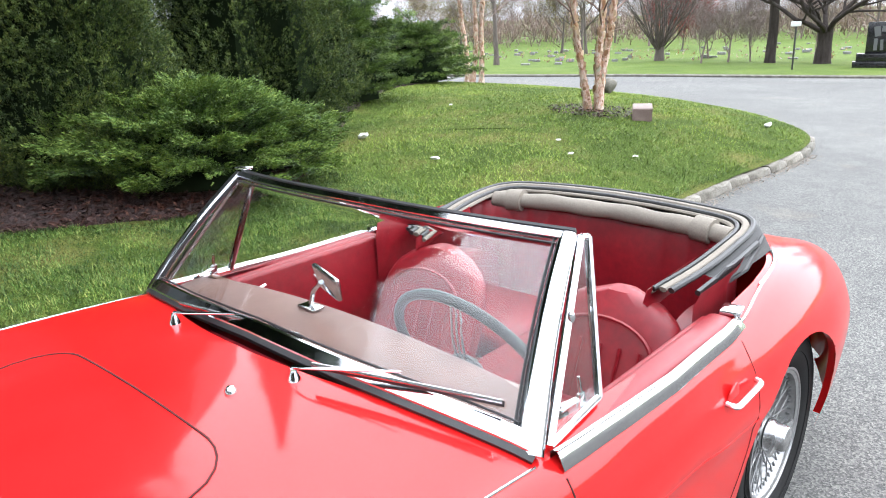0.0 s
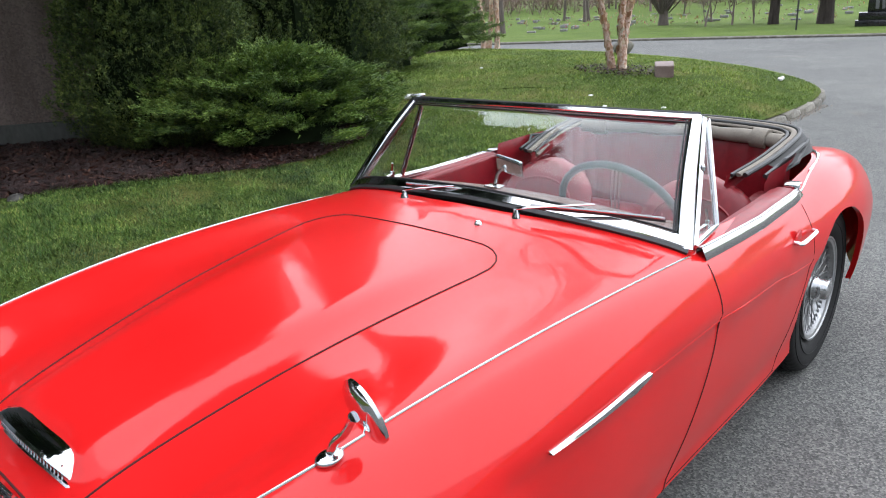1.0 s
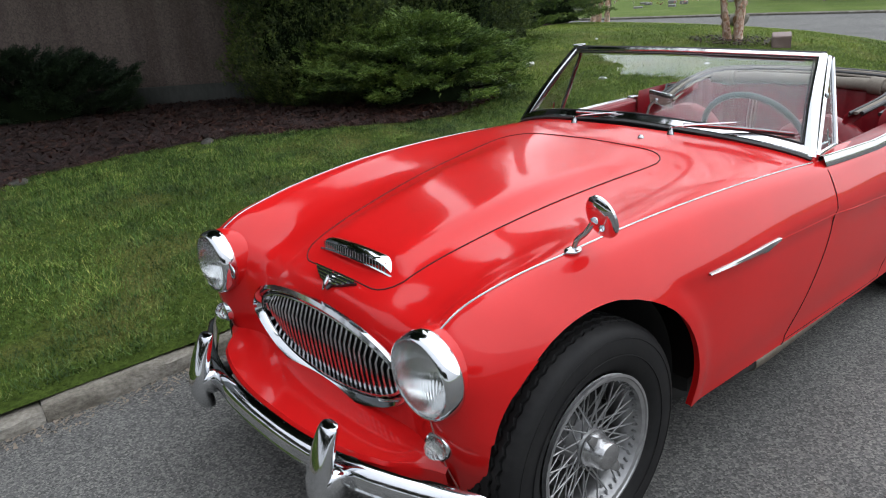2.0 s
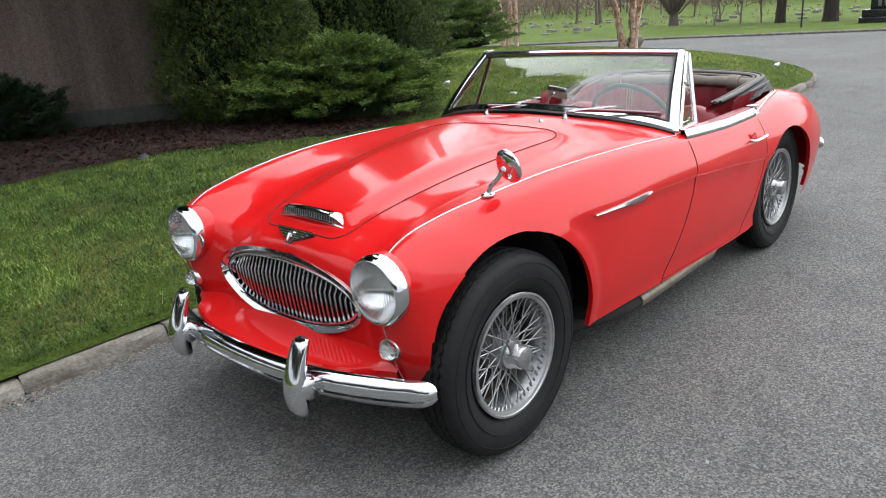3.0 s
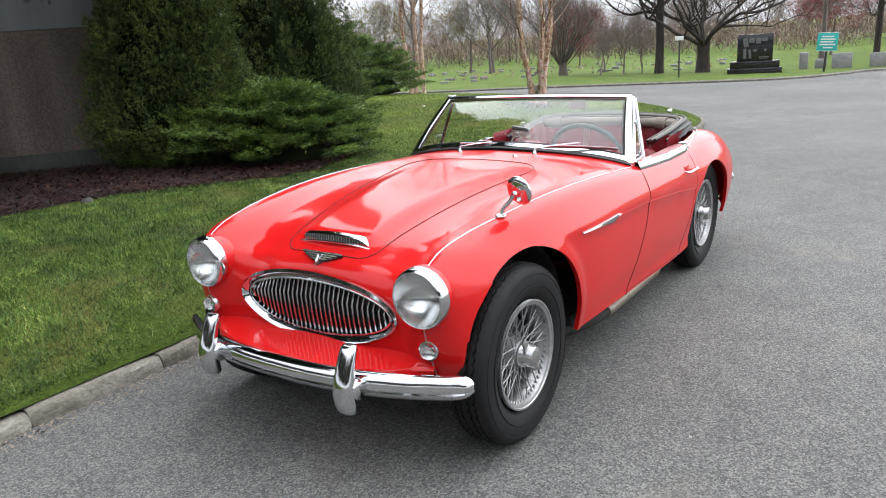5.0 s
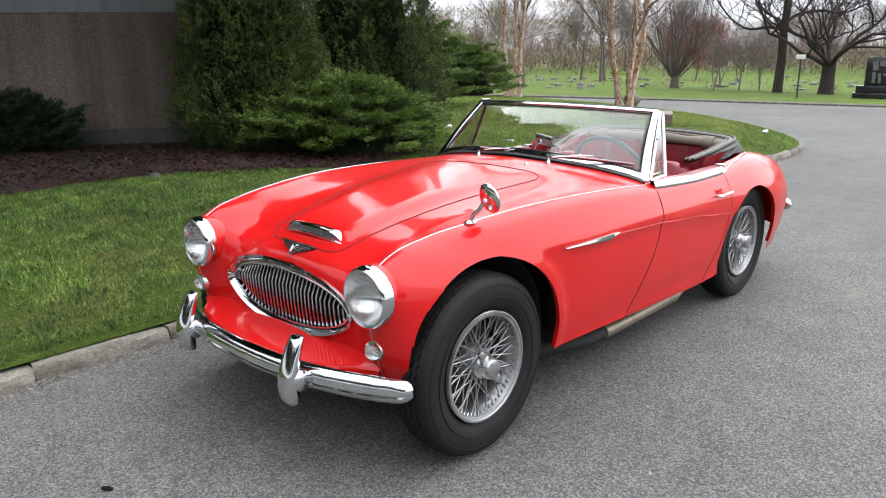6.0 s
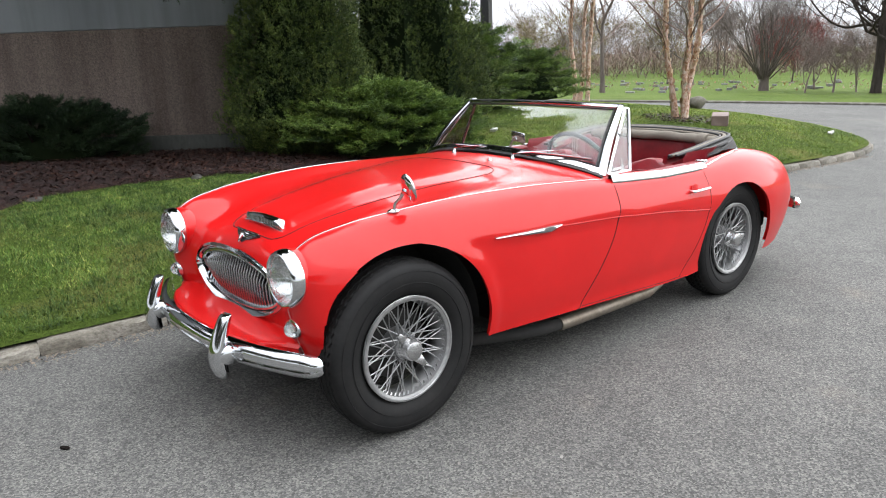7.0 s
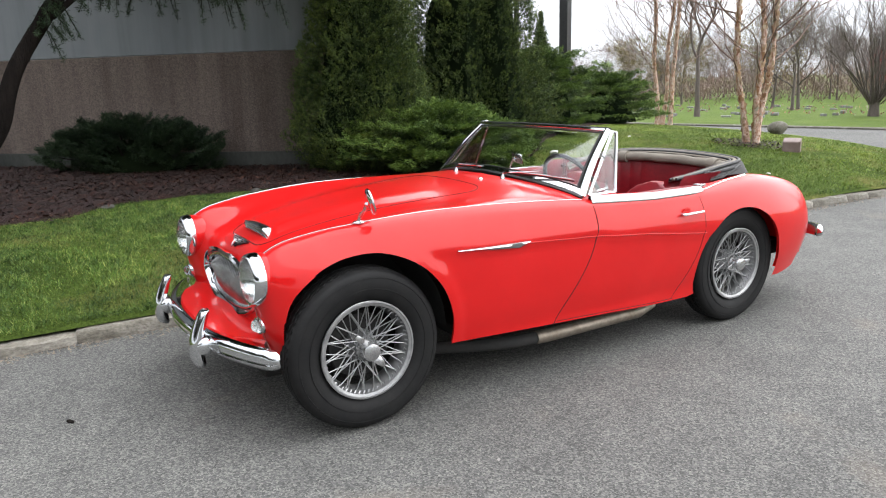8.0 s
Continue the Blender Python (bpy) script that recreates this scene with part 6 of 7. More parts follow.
juniper(-9.2, -2.0, 0.85, 0.45, 0.66, 14.0, "low dark green yew bush by the tree", YEW, 50, 60, 0.24, "yew_bush", "shrub", "low yews", lift=0.45)


# ---- bare trees ----
class Wood:
    """Gathers the tapered limbs of one tree."""

    def __init__(self, seed):
        self.v, self.f, self.r = [], [], random.Random(seed)

    def limb(self, pts, radii, n):
        base_i = len(self.v)
        side = None
        for i, p in enumerate(pts):
            d = (pts[min(i + 1, len(pts) - 1)] - pts[max(i - 1, 0)]).normalized()
            side = d.orthogonal().normalized() if side is None else (side - d * side.dot(d)).normalized()
            up = side.cross(d)
            for k in range(n):
                a = k * math.tau / n
                self.v.append(p + (side * math.cos(a) + up * math.sin(a)) * radii[i])
        for i in range(len(pts) - 1):
            for k in range(n):
                a, c = base_i + i * n + k, base_i + i * n + (k + 1) % n
                self.f.append((a, c, c + n, a + n))

    def grow(self, start, way, length, radius, level, most, fork=3, lift=0.12, wild=0.25, first=0.35):
        r = self.r
        steps = 5 if level < 2 else (4 if level < most else 3)
        pts, d = [start.copy()], way.normalized()
        for i in range(steps):
            k_ = wild * (0.25 if level == 0 else 1.0)
            d = (d + Vector((r.gauss(0, k_), r.gauss(0, k_), r.gauss(0, k_) + lift))).normalized()
            pts.append(pts[-1] + d * (length / steps))
        end = radius * (0.55 if level < most else 0.3)
        radii = [radius + (end - radius) * i / steps for i in range(steps + 1)]
        if level == 0:
            radii[0] *= 1.30
        self.limb(pts, radii, 8 if level == 0 else (5 if level < 3 else 3))
        if level >= most:
            return
        for k in range(fork + (1 if level else 0)):
            t = r.uniform(first if level == 0 else 0.25, 1.0) if k else 1.0
            i = min(int(t * steps), steps - 1)
            p = pts[i].lerp(pts[i + 1], t * steps - i) if t < 1 else pts[-1]
            a = r.uniform(0, math.tau)
            side = Vector((math.cos(a), math.sin(a), r.uniform(0.1, 0.9)))
            self.grow(p, (d * (0.55 if k else 1.1) + side * 0.8), length * r.uniform(0.55, 0.8), radius * (0.50 if k else 0.6), level + 1, most, fork, lift, wild * 1.05)

    def mesh(self, name, material):
        me = bpy.data.meshes.new(name)
        me.from_pydata(self.v, [], self.f)
        me.materials.append(material)
        me.shade_smooth()
        return me


def bare(seed, height, radius, most=5, fork=3, lift=0.10, wild=0.22, material=None, first=0.45):
    """A leafless tree: its trunk and limbs in one mesh."""
    w = Wood(seed)
    w.grow(Vector((0, 0, -0.2)), Vector((0.05, 0.02, 1)), height * 0.38, radius, 0, most, fork, lift, wild, first)
    return w.mesh("trunk", material or BARK_GREY)


def stand(name, mesh, x, y, label, scale=1.0, turn=0.0, group="bare trees", z=None, category="tree"):
    z = float(far_height(np.array([(x, y)]))[0]) if z is None else z
    t = thing(name, label, category, group, at=(x, y, z))
    t.rotation_euler, t.scale = (0, 0, radians(turn)), (scale,) * 3
    o = new("trunk", mesh)
    o.parent = t
    return t


w = Wood(3)
w.limb([Vector((0.0, 0, -0.3)), Vector((0.0, 0, 0.2)), Vector((0.03, 0, 1.2)), Vector((0.0, 0.03, 2.4)), Vector((0.06, 0, 3.6)), Vector((0.12, 0, 4.6))], [0.27, 0.20, 0.175, 0.17, 0.15, 0.12], 10)
for z0, out in ((2.5, ((-0.6, 0.1, 2.62), (-1.3, 0.2, 2.55), (-2.0, 0.3, 2.95), (-2.7, 0.4, 3.8))), (2.8, ((0.5, -0.1, 3.1), (1.3, -0.2, 3.2), (2.1, -0.2, 3.1), (3.0, -0.3, 3.5))), (3.4, ((0.1, 0.8, 3.9), (0.0, 1.7, 4.4), (0.1, 2.5, 5.2), (0.2, 3.0, 6.0))), (3.6, ((-0.2, -0.8, 4.2), (-0.4, -1.6, 4.8), (-0.6, -2.2, 5.6), (-0.8, -2.6, 6.4)))):
    line = spline([(0.03, 0, z0)] + list(out), 3)
    pts = [Vector(p) for p in line]
    w.limb(pts, [0.078 * (1 - 0.65 * i / (len(pts) - 1)) for i in range(len(pts))], 7)
    for i in range(3, len(pts)):
        w.grow(pts[i], (pts[i] - pts[i - 1]).normalized() * 0.6 + Vector((w.r.gauss(0, 0.5), w.r.gauss(0, 0.5), 0.7)), w.r.uniform(0.9, 1.7), 0.024, 3, 5, 3, 0.06, 0.26)
for k in range(5):
    a = k * 1.26
    w.grow(Vector((0.12, 0, 4.4)), Vector((math.cos(a) * 0.6, math.sin(a) * 0.6, 1)), 2.6, 0.055, 2, 5, 3, 0.08, 0.22)
OAK = w.mesh("trunk", BARK_OAK)
w = Wood(8)
w.limb([Vector((0, 0, -0.3)), Vector((0, 0, 0.15)), Vector((0.02, 0, 0.8)), Vector((0.03, 0.02, 1.5))], [0.44, 0.34, 0.29, 0.30], 12)
for k in range(6):
    a = k * math.tau / 6 + 0.4
    w.grow(Vector((0.12 * math.cos(a), 0.12 * math.sin(a), 1.3)), Vector((math.cos(a) * 0.75, math.sin(a) * 0.75, 0.95 - 0.25 * (k % 2))), 3.2, 0.115, 1, 5, 3, 0.07, 0.24)
LOW_OAK = w.mesh("trunk", BARK_OAK)
ASH = bare(11, 9.0, 0.135, 6, 3, 0.09, 0.22, BARK_GREY)
LIME = bare(21, 8.0, 0.115, 6, 3, 0.12, 0.20, BARK_GREY)
SMALL = bare(31, 3.2, 0.045, 5, 4, 0.08, 0.26, BARK_PALE, 0.2)
stand("bare_tree", OAK, -8.8, 30.2, "large leafless oak with arching dark limbs", 1.0, 25)
stand("bare_tree", LOW_OAK, -6.9, 30.1, "large leafless oak forking low into thick limbs", 0.85, 65)
stand("bare_tree", ASH, -19.0, 26.2, "leafless round-crowned tree on cemetery grass", 0.95, 20)
stand("bare_tree", LIME, -22.0, 38.0, "leafless tree among the graves", 0.9, 70)
stand("bare_tree", LIME, -23.5, 41.0, "leafless tree among the graves", 1.0, 190)
stand("bare_tree", ASH, -3.2, 36.0, "leafless tree behind the black monument", 1.05, 130)
stand("bare_tree", OAK, -1.2, 38.0, "leafless tree behind the headstones", 0.8, 300)
stand("bare_tree", LIME, 0.9, 34.0, "leafless tree behind the headstones", 1.1, 250)
for x, y, k in ((-11.2, 29.4, 1.0), (-10.5, 30.4, 1.1), (-9.9, 31.2, 0.9), (-12.6, 33.5, 1.1), (-8.0, 33.0, 1.2)):
    stand("sapling", SMALL, x, y, "small twiggy leafless ornamental tree", k, x * 97, "saplings")

# the many-stemmed vase-shaped tree
w = Wood(5)
w.limb([Vector((0, 0, -0.2)), Vector((0, 0, 0.4)), Vector((0, 0, 0.9))], [0.27, 0.20, 0.22], 10)
vase = stand("vase_shaped_tree", w.mesh("trunk", BARK_GREY), -13.9, 31.3, "many-stemmed vase-shaped bare tree", 1.0, 0)
for k in range(40):
    stem = Wood(500 + k)
    a, out = w.r.uniform(0, math.tau), w.r.uniform(0.05, 0.85)
    start = Vector((0.22 * math.cos(a), 0.22 * math.sin(a), w.r.uniform(0.5, 0.9)))
    stem.grow(start, Vector((math.cos(a) * out, math.sin(a) * out, 1)), w.r.uniform(1.8, 2.9), 0.034, 2, 5, 2, 0.07, 0.11)
    o = new("limb", stem.mesh("limb", BARK_GREY))
    o.parent = vase

# far woods: leafless crowns one behind the other
woods = thing("far_woods", "brown-grey leafless woods beyond the cemetery", "woods", kind="stuff")
for k in range(46):
    ang = radians(rng.uniform(-12, 66))
    dist = rng.uniform(58, 120)
    x, y = -math.sin(ang) * dist, math.cos(ang) * dist
    o = new("far_tree", (ASH, LIME, SMALL, SMALL)[k % 4])
    o.parent = woods
    kk = {0: 0.8, 1: 0.9, 2: 2.2, 3: 2.0}[k % 4] * rng.uniform(0.8, 1.15)
    o.matrix_local = pose(x, y, float(far_height(np.array([(x, y)]))[0]) - 0.1, 0, 0, rng.uniform(0, 360)) @ Matrix.Diagonal((kk, kk, kk, 1))


def clouded(name, x, y, w_, h, material, label, n=2600, group="budding trees", width=0.010):
    """A tree whose crown is a loose cloud of small buds."""
    z = float(far_height(np.array([(x, y)]))[0])
    t = thing(name, label, "tree", group, at=(x, y, z))
    o = new("trunk", LIME)
    o.parent = t
    k = h / 8.0
    o.matrix_local = Matrix.Diagonal((k, k, k, 1))
    d = unit(rng.normal(0, 1, (n, 3))) * rng.uniform(0.3, 1, (n, 1)) ** 0.5
    d = d * (1 + 0.25 * np.sin(d[:, :1] * 5) * np.cos(d[:, 1:2] * 4))
    at = d * np.array((w_, w_, h * 0.34)) + np.array((0, 0, h * 0.64))
    sprigs("crown", at, d + np.array((0, 0, 0.5)), material, t, 0.45, width, 4, 0.6)


BUD_GOLD = leafy("golden_buds", (0.10, 0.075, 0.02), (0.17, 0.13, 0.035), (0.22, 0.18, 0.05))
BUD_RED = leafy("red_buds", (0.13, 0.03, 0.03), (0.24, 0.06, 0.06), (0.33, 0.10, 0.10))
BUD_BROWN = leafy("brown_twigs", (0.165, 0.105, 0.098), (0.235, 0.160, 0.150), (0.31, 0.225, 0.205), 0.08)
clouded("budding_willow", -26, 42, 2.6, 6.5, BUD_GOLD, "golden budding willow among the graves", n=1500)
clouded("budding_willow", -33, 40, 3.6, 5.5, BUD_GOLD, "golden budding willow by the far lawn", n=1500)
clouded("red_bud_tree", -20.5, 48, 2.2, 4.2, BUD_RED, "small tree in red bud")
clouded("red_bud_tree", -4.6, 50, 2.6, 6.0, BUD_RED, "small tree in red bud")
clouded("red_bud_tree", 2.6, 46, 3.0, 6.5, BUD_RED, "small tree in red bud")
n = 15000
ang, dist = np.radians(rng.uniform(-14, 70, n)), rng.uniform(62, 92, n)
tp = np.column_stack([-np.sin(ang) * dist, np.cos(ang) * dist])
top = 1.9 + 2.2 * np.array([noise.noise((a_ * 14, d_ * 0.05, 0)) for a_, d_ in zip(ang, dist)])
tz = far_height(tp) + rng.uniform(0, 1, n) ** 0.8 * np.maximum(top, 0.8)
th_ = sprigs("far_thicket", np.column_stack([tp, tz]), np.tile((0.0, 0.0, 1.0), (n, 1)), BUD_BROWN, None, 0.85, 0.035, 3, 0.55)
tagged(th_, "brown leafless thicket at the cemetery's far edge", "thicket", kind="stuff")
for k in range(22):
    ang = radians(-10 + 76 * k / 21 + rng.uniform(-1, 1))
    dist = rng.uniform(70, 105)
    clouded("budding_tree", -math.sin(ang) * dist, math.cos(ang) * dist, rng.uniform(3.5, 5.5), rng.uniform(4.5, 7.0), BUD_BROWN, "hazy brown budding tree in the far woods", n=1500, group="far budding trees")


# belt of unseen evergreens across the drive, added to darken reflections and low light
DARK_CROWN = leafy("dark_evergreen", (0.010, 0.018, 0.009), (0.026, 0.040, 0.018), (0.045, 0.06, 0.03))
for k in range(26):
    ang = radians(112 + 173 * k / 25)
    dist = 23 + 7 * ((k * 7) % 5) / 5
    clouded("unseen_evergreen", 1 + math.sin(ang) * dist, math.cos(ang) * dist, 2.9, 9.5 + 1.6 * (k % 3), DARK_CROWN, "unseen dark evergreen added across the drive", n=1100, group="evergreens across the drive", width=0.10)


# ---- birches on the lawn ----
def birch(x, y, feet, label, scale=1.0):
    z = float(lawn_height(np.array([(x, y)]))[0]) if y < 13.5 else float(far_height(np.array([(x, y)]))[0])
    t = thing("birch_clump", label, "tree", "river birches", at=(x, y, z))
    r = random.Random(int(x * 100))
    for fx, fy, tx, ty, rad in feet:
        h = 5.4 * scale
        k1, k2 = r.uniform(0, 6), r.uniform(0, 6)
        pts = [Vector((fx + (tx - fx) * (0.35 * u + 0.65 * u ** 0.6) + 0.035 * math.sin(u * 17 + k1) + 0.05 * math.sin(u * 7 + k2), fy + (ty - fy) * (0.35 * u + 0.65 * u ** 0.6) + 0.035 * math.cos(u * 15 + k2) + 0.04 * math.sin(u * 6 + k1), -0.1 + h * u)) for u in np.linspace(0, 1, 40)]
        w = Wood(r.randint(0, 999))
        w.limb(pts, [rad * (1 + 0.45 * math.exp(-i / 2.2)) * (1 - 0.70 * i / 39) * (1 + 0.10 * math.sin(i * 1.9 + k1) + r.uniform(-0.05, 0.05)) for i in range(40)], 14)
        for v in w.v:
            v += Vector(noise.noise_vector(v * 11)) * 0.014
        o = new("trunk", w.mesh("trunk", BARK_BIRCH))
        o.parent = t
        o["label"] = "pale peeling birch trunk"
        w = Wood(r.randint(0, 999))
        for k in range(24):
            u = 0.22 + 0.76 * k / 24
            p = pts[int(u * 39)]
            a = r.uniform(0, math.tau)
            w.grow(p, Vector((math.cos(a), math.sin(a), 0.75)), r.uniform(0.9, 1.7) * scale, 0.011, 2, 5, 3, 0.08, 0.17)
        o = tagged(new("twigs", w.mesh("twigs", BARK_TWIG)), kind="stuff")
        o.parent = t
        # papery curls of peeling bark
        vv, ff = [], []
        for k in range(420):
            u = r.uniform(0.0, 0.8)
            i = int(u * 38)
            p = pts[i].lerp(pts[i + 1], u * 38 - i)
            a = r.uniform(0, math.tau)
            q = rad * (1 - 0.70 * u) * 1.0
            n_, s_ = Vector((math.cos(a), math.sin(a), 0)), Vector((-math.sin(a), math.cos(a), 0))
            hh, ww, out = r.uniform(0.010, 0.045), r.uniform(0.008, 0.024), r.uniform(0.003, 0.020)
            i0 = len(vv)
            tilt = Vector((0, 0, r.uniform(-0.02, 0.02)))
            vv += [p + n_ * q - s_ * ww - Vector((0, 0, hh)), p + n_ * q - s_ * ww + Vector((0, 0, hh)), p + n_ * (q + out * 0.5) + Vector((0, 0, hh * 0.9)), p + n_ * (q + out * 0.5) - Vector((0, 0, hh * 0.9)), p + n_ * (q + out) + s_ * ww + tilt + Vector((0, 0, hh * 0.7)), p + n_ * (q + out) + s_ * ww + tilt - Vector((0, 0, hh * 0.6))]
            ff += [(i0, i0 + 1, i0 + 2, i0 + 3), (i0 + 3, i0 + 2, i0 + 4, i0 + 5)]
        tagged(raw("loose_bark", vv, ff, BARK_CURL, t), kind="stuff")
    return t


BARK_CURL = leafy("papery_birch_curls", (0.30, 0.15, 0.085), (0.54, 0.38, 0.28), (0.70, 0.60, 0.52), 3.0)
BARK_TWIG = mottled("brown_twig_bark", (0.14, 0.085, 0.066), (0.22, 0.145, 0.115), 6.0, 0.9)
birch(-3.43, 8.30, ((-0.070, -0.03, -0.52, -0.36, 0.042), (0.0, 0.03, -0.02, 0.03, 0.040), (0.055, 0.03, 0.32, 0.24, 0.042)), "three-stemmed river birch with peeling pale bark")
birch(-9.45, 13.1, ((-0.06, -0.04, -0.42, -0.22, 0.056), (0.05, 0.04, 0.05, 0.2, 0.052), (0.16, 0.09, 0.42, 0.22, 0.054)), "river birch clump behind the junipers", 1.2)

# earth ring and weeds under the nearer birch
a = rng.uniform(0, math.tau, 900)
q = 0.42 * rng.uniform(0, 1, 900) ** 0.6
ep = np.column_stack([-3.42 + q * np.cos(a) * 1.5, 8.25 + q * 1.1 * np.sin(a)])
scatter_quads("leaf_litter", np.column_stack([ep, lawn_height(ep)]), (0.013, 0.008), CHIP, "dark leaf litter round the birch", "leaf litter", 0.03)


# ---- stones, signs, monument ----
def slab(name, size, m, material, label, category, group="", bevel=0.012, uneven=0.0):
    b = bmesh.new()
    block(b, size, m, bevel, 2)
    for v in b.verts:
        v.co += Vector(noise.noise_vector(v.co * 6)) * uneven
    return tagged(part(name, b, material), label, category, group)


pz = float(lawn_height(np.array([(-2.78, 8.22)]))[0])
b = bmesh.new()
outline = [(-0.16, -0.02), (0.16, -0.02), (0.16, 0.20), (-0.10, 0.27), (-0.16, 0.25)]
lo = [b.verts.new((x, -0.20, z)) for x, z in outline]
hi = [b.verts.new((x, 0.20, z)) for x, z in outline]
b.faces.new(lo)
b.faces.new(hi[::-1])
for i in range(5):
    b.faces.new((lo[i], lo[(i + 1) % 5], hi[(i + 1) % 5], hi[i]))
bmesh.ops.bevel(b, geom=list(b.edges), offset=0.012, segments=2, affect="EDGES")
marker = tagged(part("memorial_marker", b, mottled("pinkish_granite", (0.17, 0.115, 0.10), (0.26, 0.19, 0.17), 9.0, 0.6, 80.0)), "slant-topped pinkish granite marker on the lawn", "memorial stone")
marker.matrix_world = pose(-2.78, 8.22, pz, 0, 0, -62) @ Matrix.Diagonal((0.66, 0.56, 0.66, 1))
b = bmesh.new()
ball(b, (0.36, 0.32, 0.28), pose(0, 0, 0), 10, 14)
for v in b.verts:
    v.co += Vector(noise.noise_vector(v.co * 4)) * 0.06
boulder = tagged(part("boulder", b, STONE), "rounded grey boulder behind the birch", "boulder")
boulder.location = (-4.80, 10.9, float(lawn_height(np.array([(-4.80, 10.9)]))[0]) + 0.12)

mz = float(far_height(np.array([(-4.40, 27.9)]))[0]) - 0.06
TURN_M = pose(-4.40, 27.9, mz, 0, 0, 14) @ Matrix.Scale(0.88, 4)
mon = thing("black_monument", "polished black granite monument with an etched picture", "monument", at=(0, 0, 0))
for nm, size, zc in (("lower_base", (2.15, 0.8, 0.36), 0.12), ("upper_base", (1.95, 0.65, 0.28), 0.44), ("die", (1.40, 0.28, 1.12), 1.13)):
    b = bmesh.new()
    block(b, size, TURN_M @ pose(0, 0, zc), 0.012)
    part(nm, b, GRANITE, mon)
ETCH = shader("etched_granite", (0.10, 0.10, 0.10), 0.7)
for k, (u, v, w_, h) in enumerate(((-0.38, 1.36, 0.20, 0.36), (-0.14, 1.44, 0.22, 0.20), (0.12, 1.42, 0.20, 0.24), (0.36, 1.46, 0.24, 0.14), (-0.40, 0.90, 0.12, 0.42), (-0.20, 0.88, 0.10, 0.38), (0.0, 1.02, 0.16, 0.10), (0.40, 1.02, 0.08, 0.10), (0.36, 0.74, 0.40, 0.04), (0.36, 0.68, 0.34, 0.03))):
    b = bmesh.new()
    block(b, (w_, 0.006, h), TURN_M @ pose(u, -0.142, v, 0, (k * 37) % 20 - 10 if k < 8 else 0, 0), 0.002, 1)
    part("etching", b, ETCH, mon)

sz = float(far_height(np.array([(-2.0, 27.7)]))[0])
sign = thing("cemetery_sign", "teal notice board with white lines on a dark post", "sign", at=(0, 0, 0))
SIGN_M = pose(-2.0, 27.7, sz - 0.05, 0, 3, 8) @ Matrix.Scale(0.76, 4)
b = bmesh.new()
block(b, (0.10, 0.10, 1.5), SIGN_M @ pose(0, 0.06, 0.45), 0.01)
part("post", b, BLACK_TRIM, sign)
b = bmesh.new()
block(b, (0.86, 0.04, 0.84), SIGN_M @ pose(0, 0, 1.42), 0.01)
part("board", b, mottled("teal_sign_paint", (0.02, 0.33, 0.30), (0.03, 0.38, 0.34), 4.0, 0.5), sign)
WHITE = mottled("white_paint", (0.72, 0.72, 0.70), (0.62, 0.62, 0.60), 12.0, 0.6)
for k, (u, v, w_) in enumerate(((0, 1.66, 0.50), (0.02, 1.54, 0.62), (-0.02, 1.42, 0.56), (0, 1.30, 0.66), (0.04, 1.16, 0.40))):
    b = bmesh.new()
    block(b, (w_, 0.008, 0.055), SIGN_M @ pose(u, -0.024, v), 0.002, 1)
    part("text_bar", b, WHITE, sign)
for nm, size, zc, xo in (("border", (0.86, 0.008, 0.02), 1.83, 0), ("border", (0.86, 0.008, 0.02), 1.01, 0)):
    b = bmesh.new()
    block(b, size, SIGN_M @ pose(xo, -0.024, zc), 0.002, 1)
    part(nm, b, WHITE, sign)

nz = float(far_height(np.array([(-6.6, 25.8)]))[0])
post = thing("section_post", "small white plate on a thin dark post", "sign post", at=(0, 0, 0))
b = bmesh.new()
tube(b, [(-6.6, 25.8, nz - 0.2), (-6.6, 25.8, nz + 1.35)], 0.03, 8)
part("post", b, BLACK_TRIM, post)
b = bmesh.new()
block(b, (0.30, 0.03, 0.15), pose(-6.6, 25.76, nz + 1.42, 0, 0, 12), 0.006)
part("plate", b, WHITE, post)

for k, (x, y, w_, h, mat) in enumerate(((-3.1, 30.5, 0.45, 0.95, GREY_STONE), (-2.55, 31, 0.6, 0.55, GREY_STONE), (-1.75, 30.5, 1.0, 0.85, GREY_STONE), (-0.5, 31.0, 1.0, 0.80, GREY_STONE), (0.15, 31.4, 0.9, 0.95, GREY_STONE), (1.1, 31.8, 0.8, 0.75, GRANITE), (1.9, 32.4, 0.9, 0.8, GREY_STONE), (2.9, 33, 1.0, 1.0, GREY_STONE))):
    z = float(far_height(np.array([(x, y)]))[0])
    w_, h = w_ * 0.7, h * 0.72
    slab("headstone", (w_, 0.2, h), pose(x, y, z + h / 2 - 0.04, random.uniform(-3, 3), random.uniform(-2, 2), random.uniform(-12, 20)), mat, "upright grey granite headstone on the far lawn" if mat is GREY_STONE else "upright dark granite headstone on the far lawn", "headstone", "headstones", 0.03)

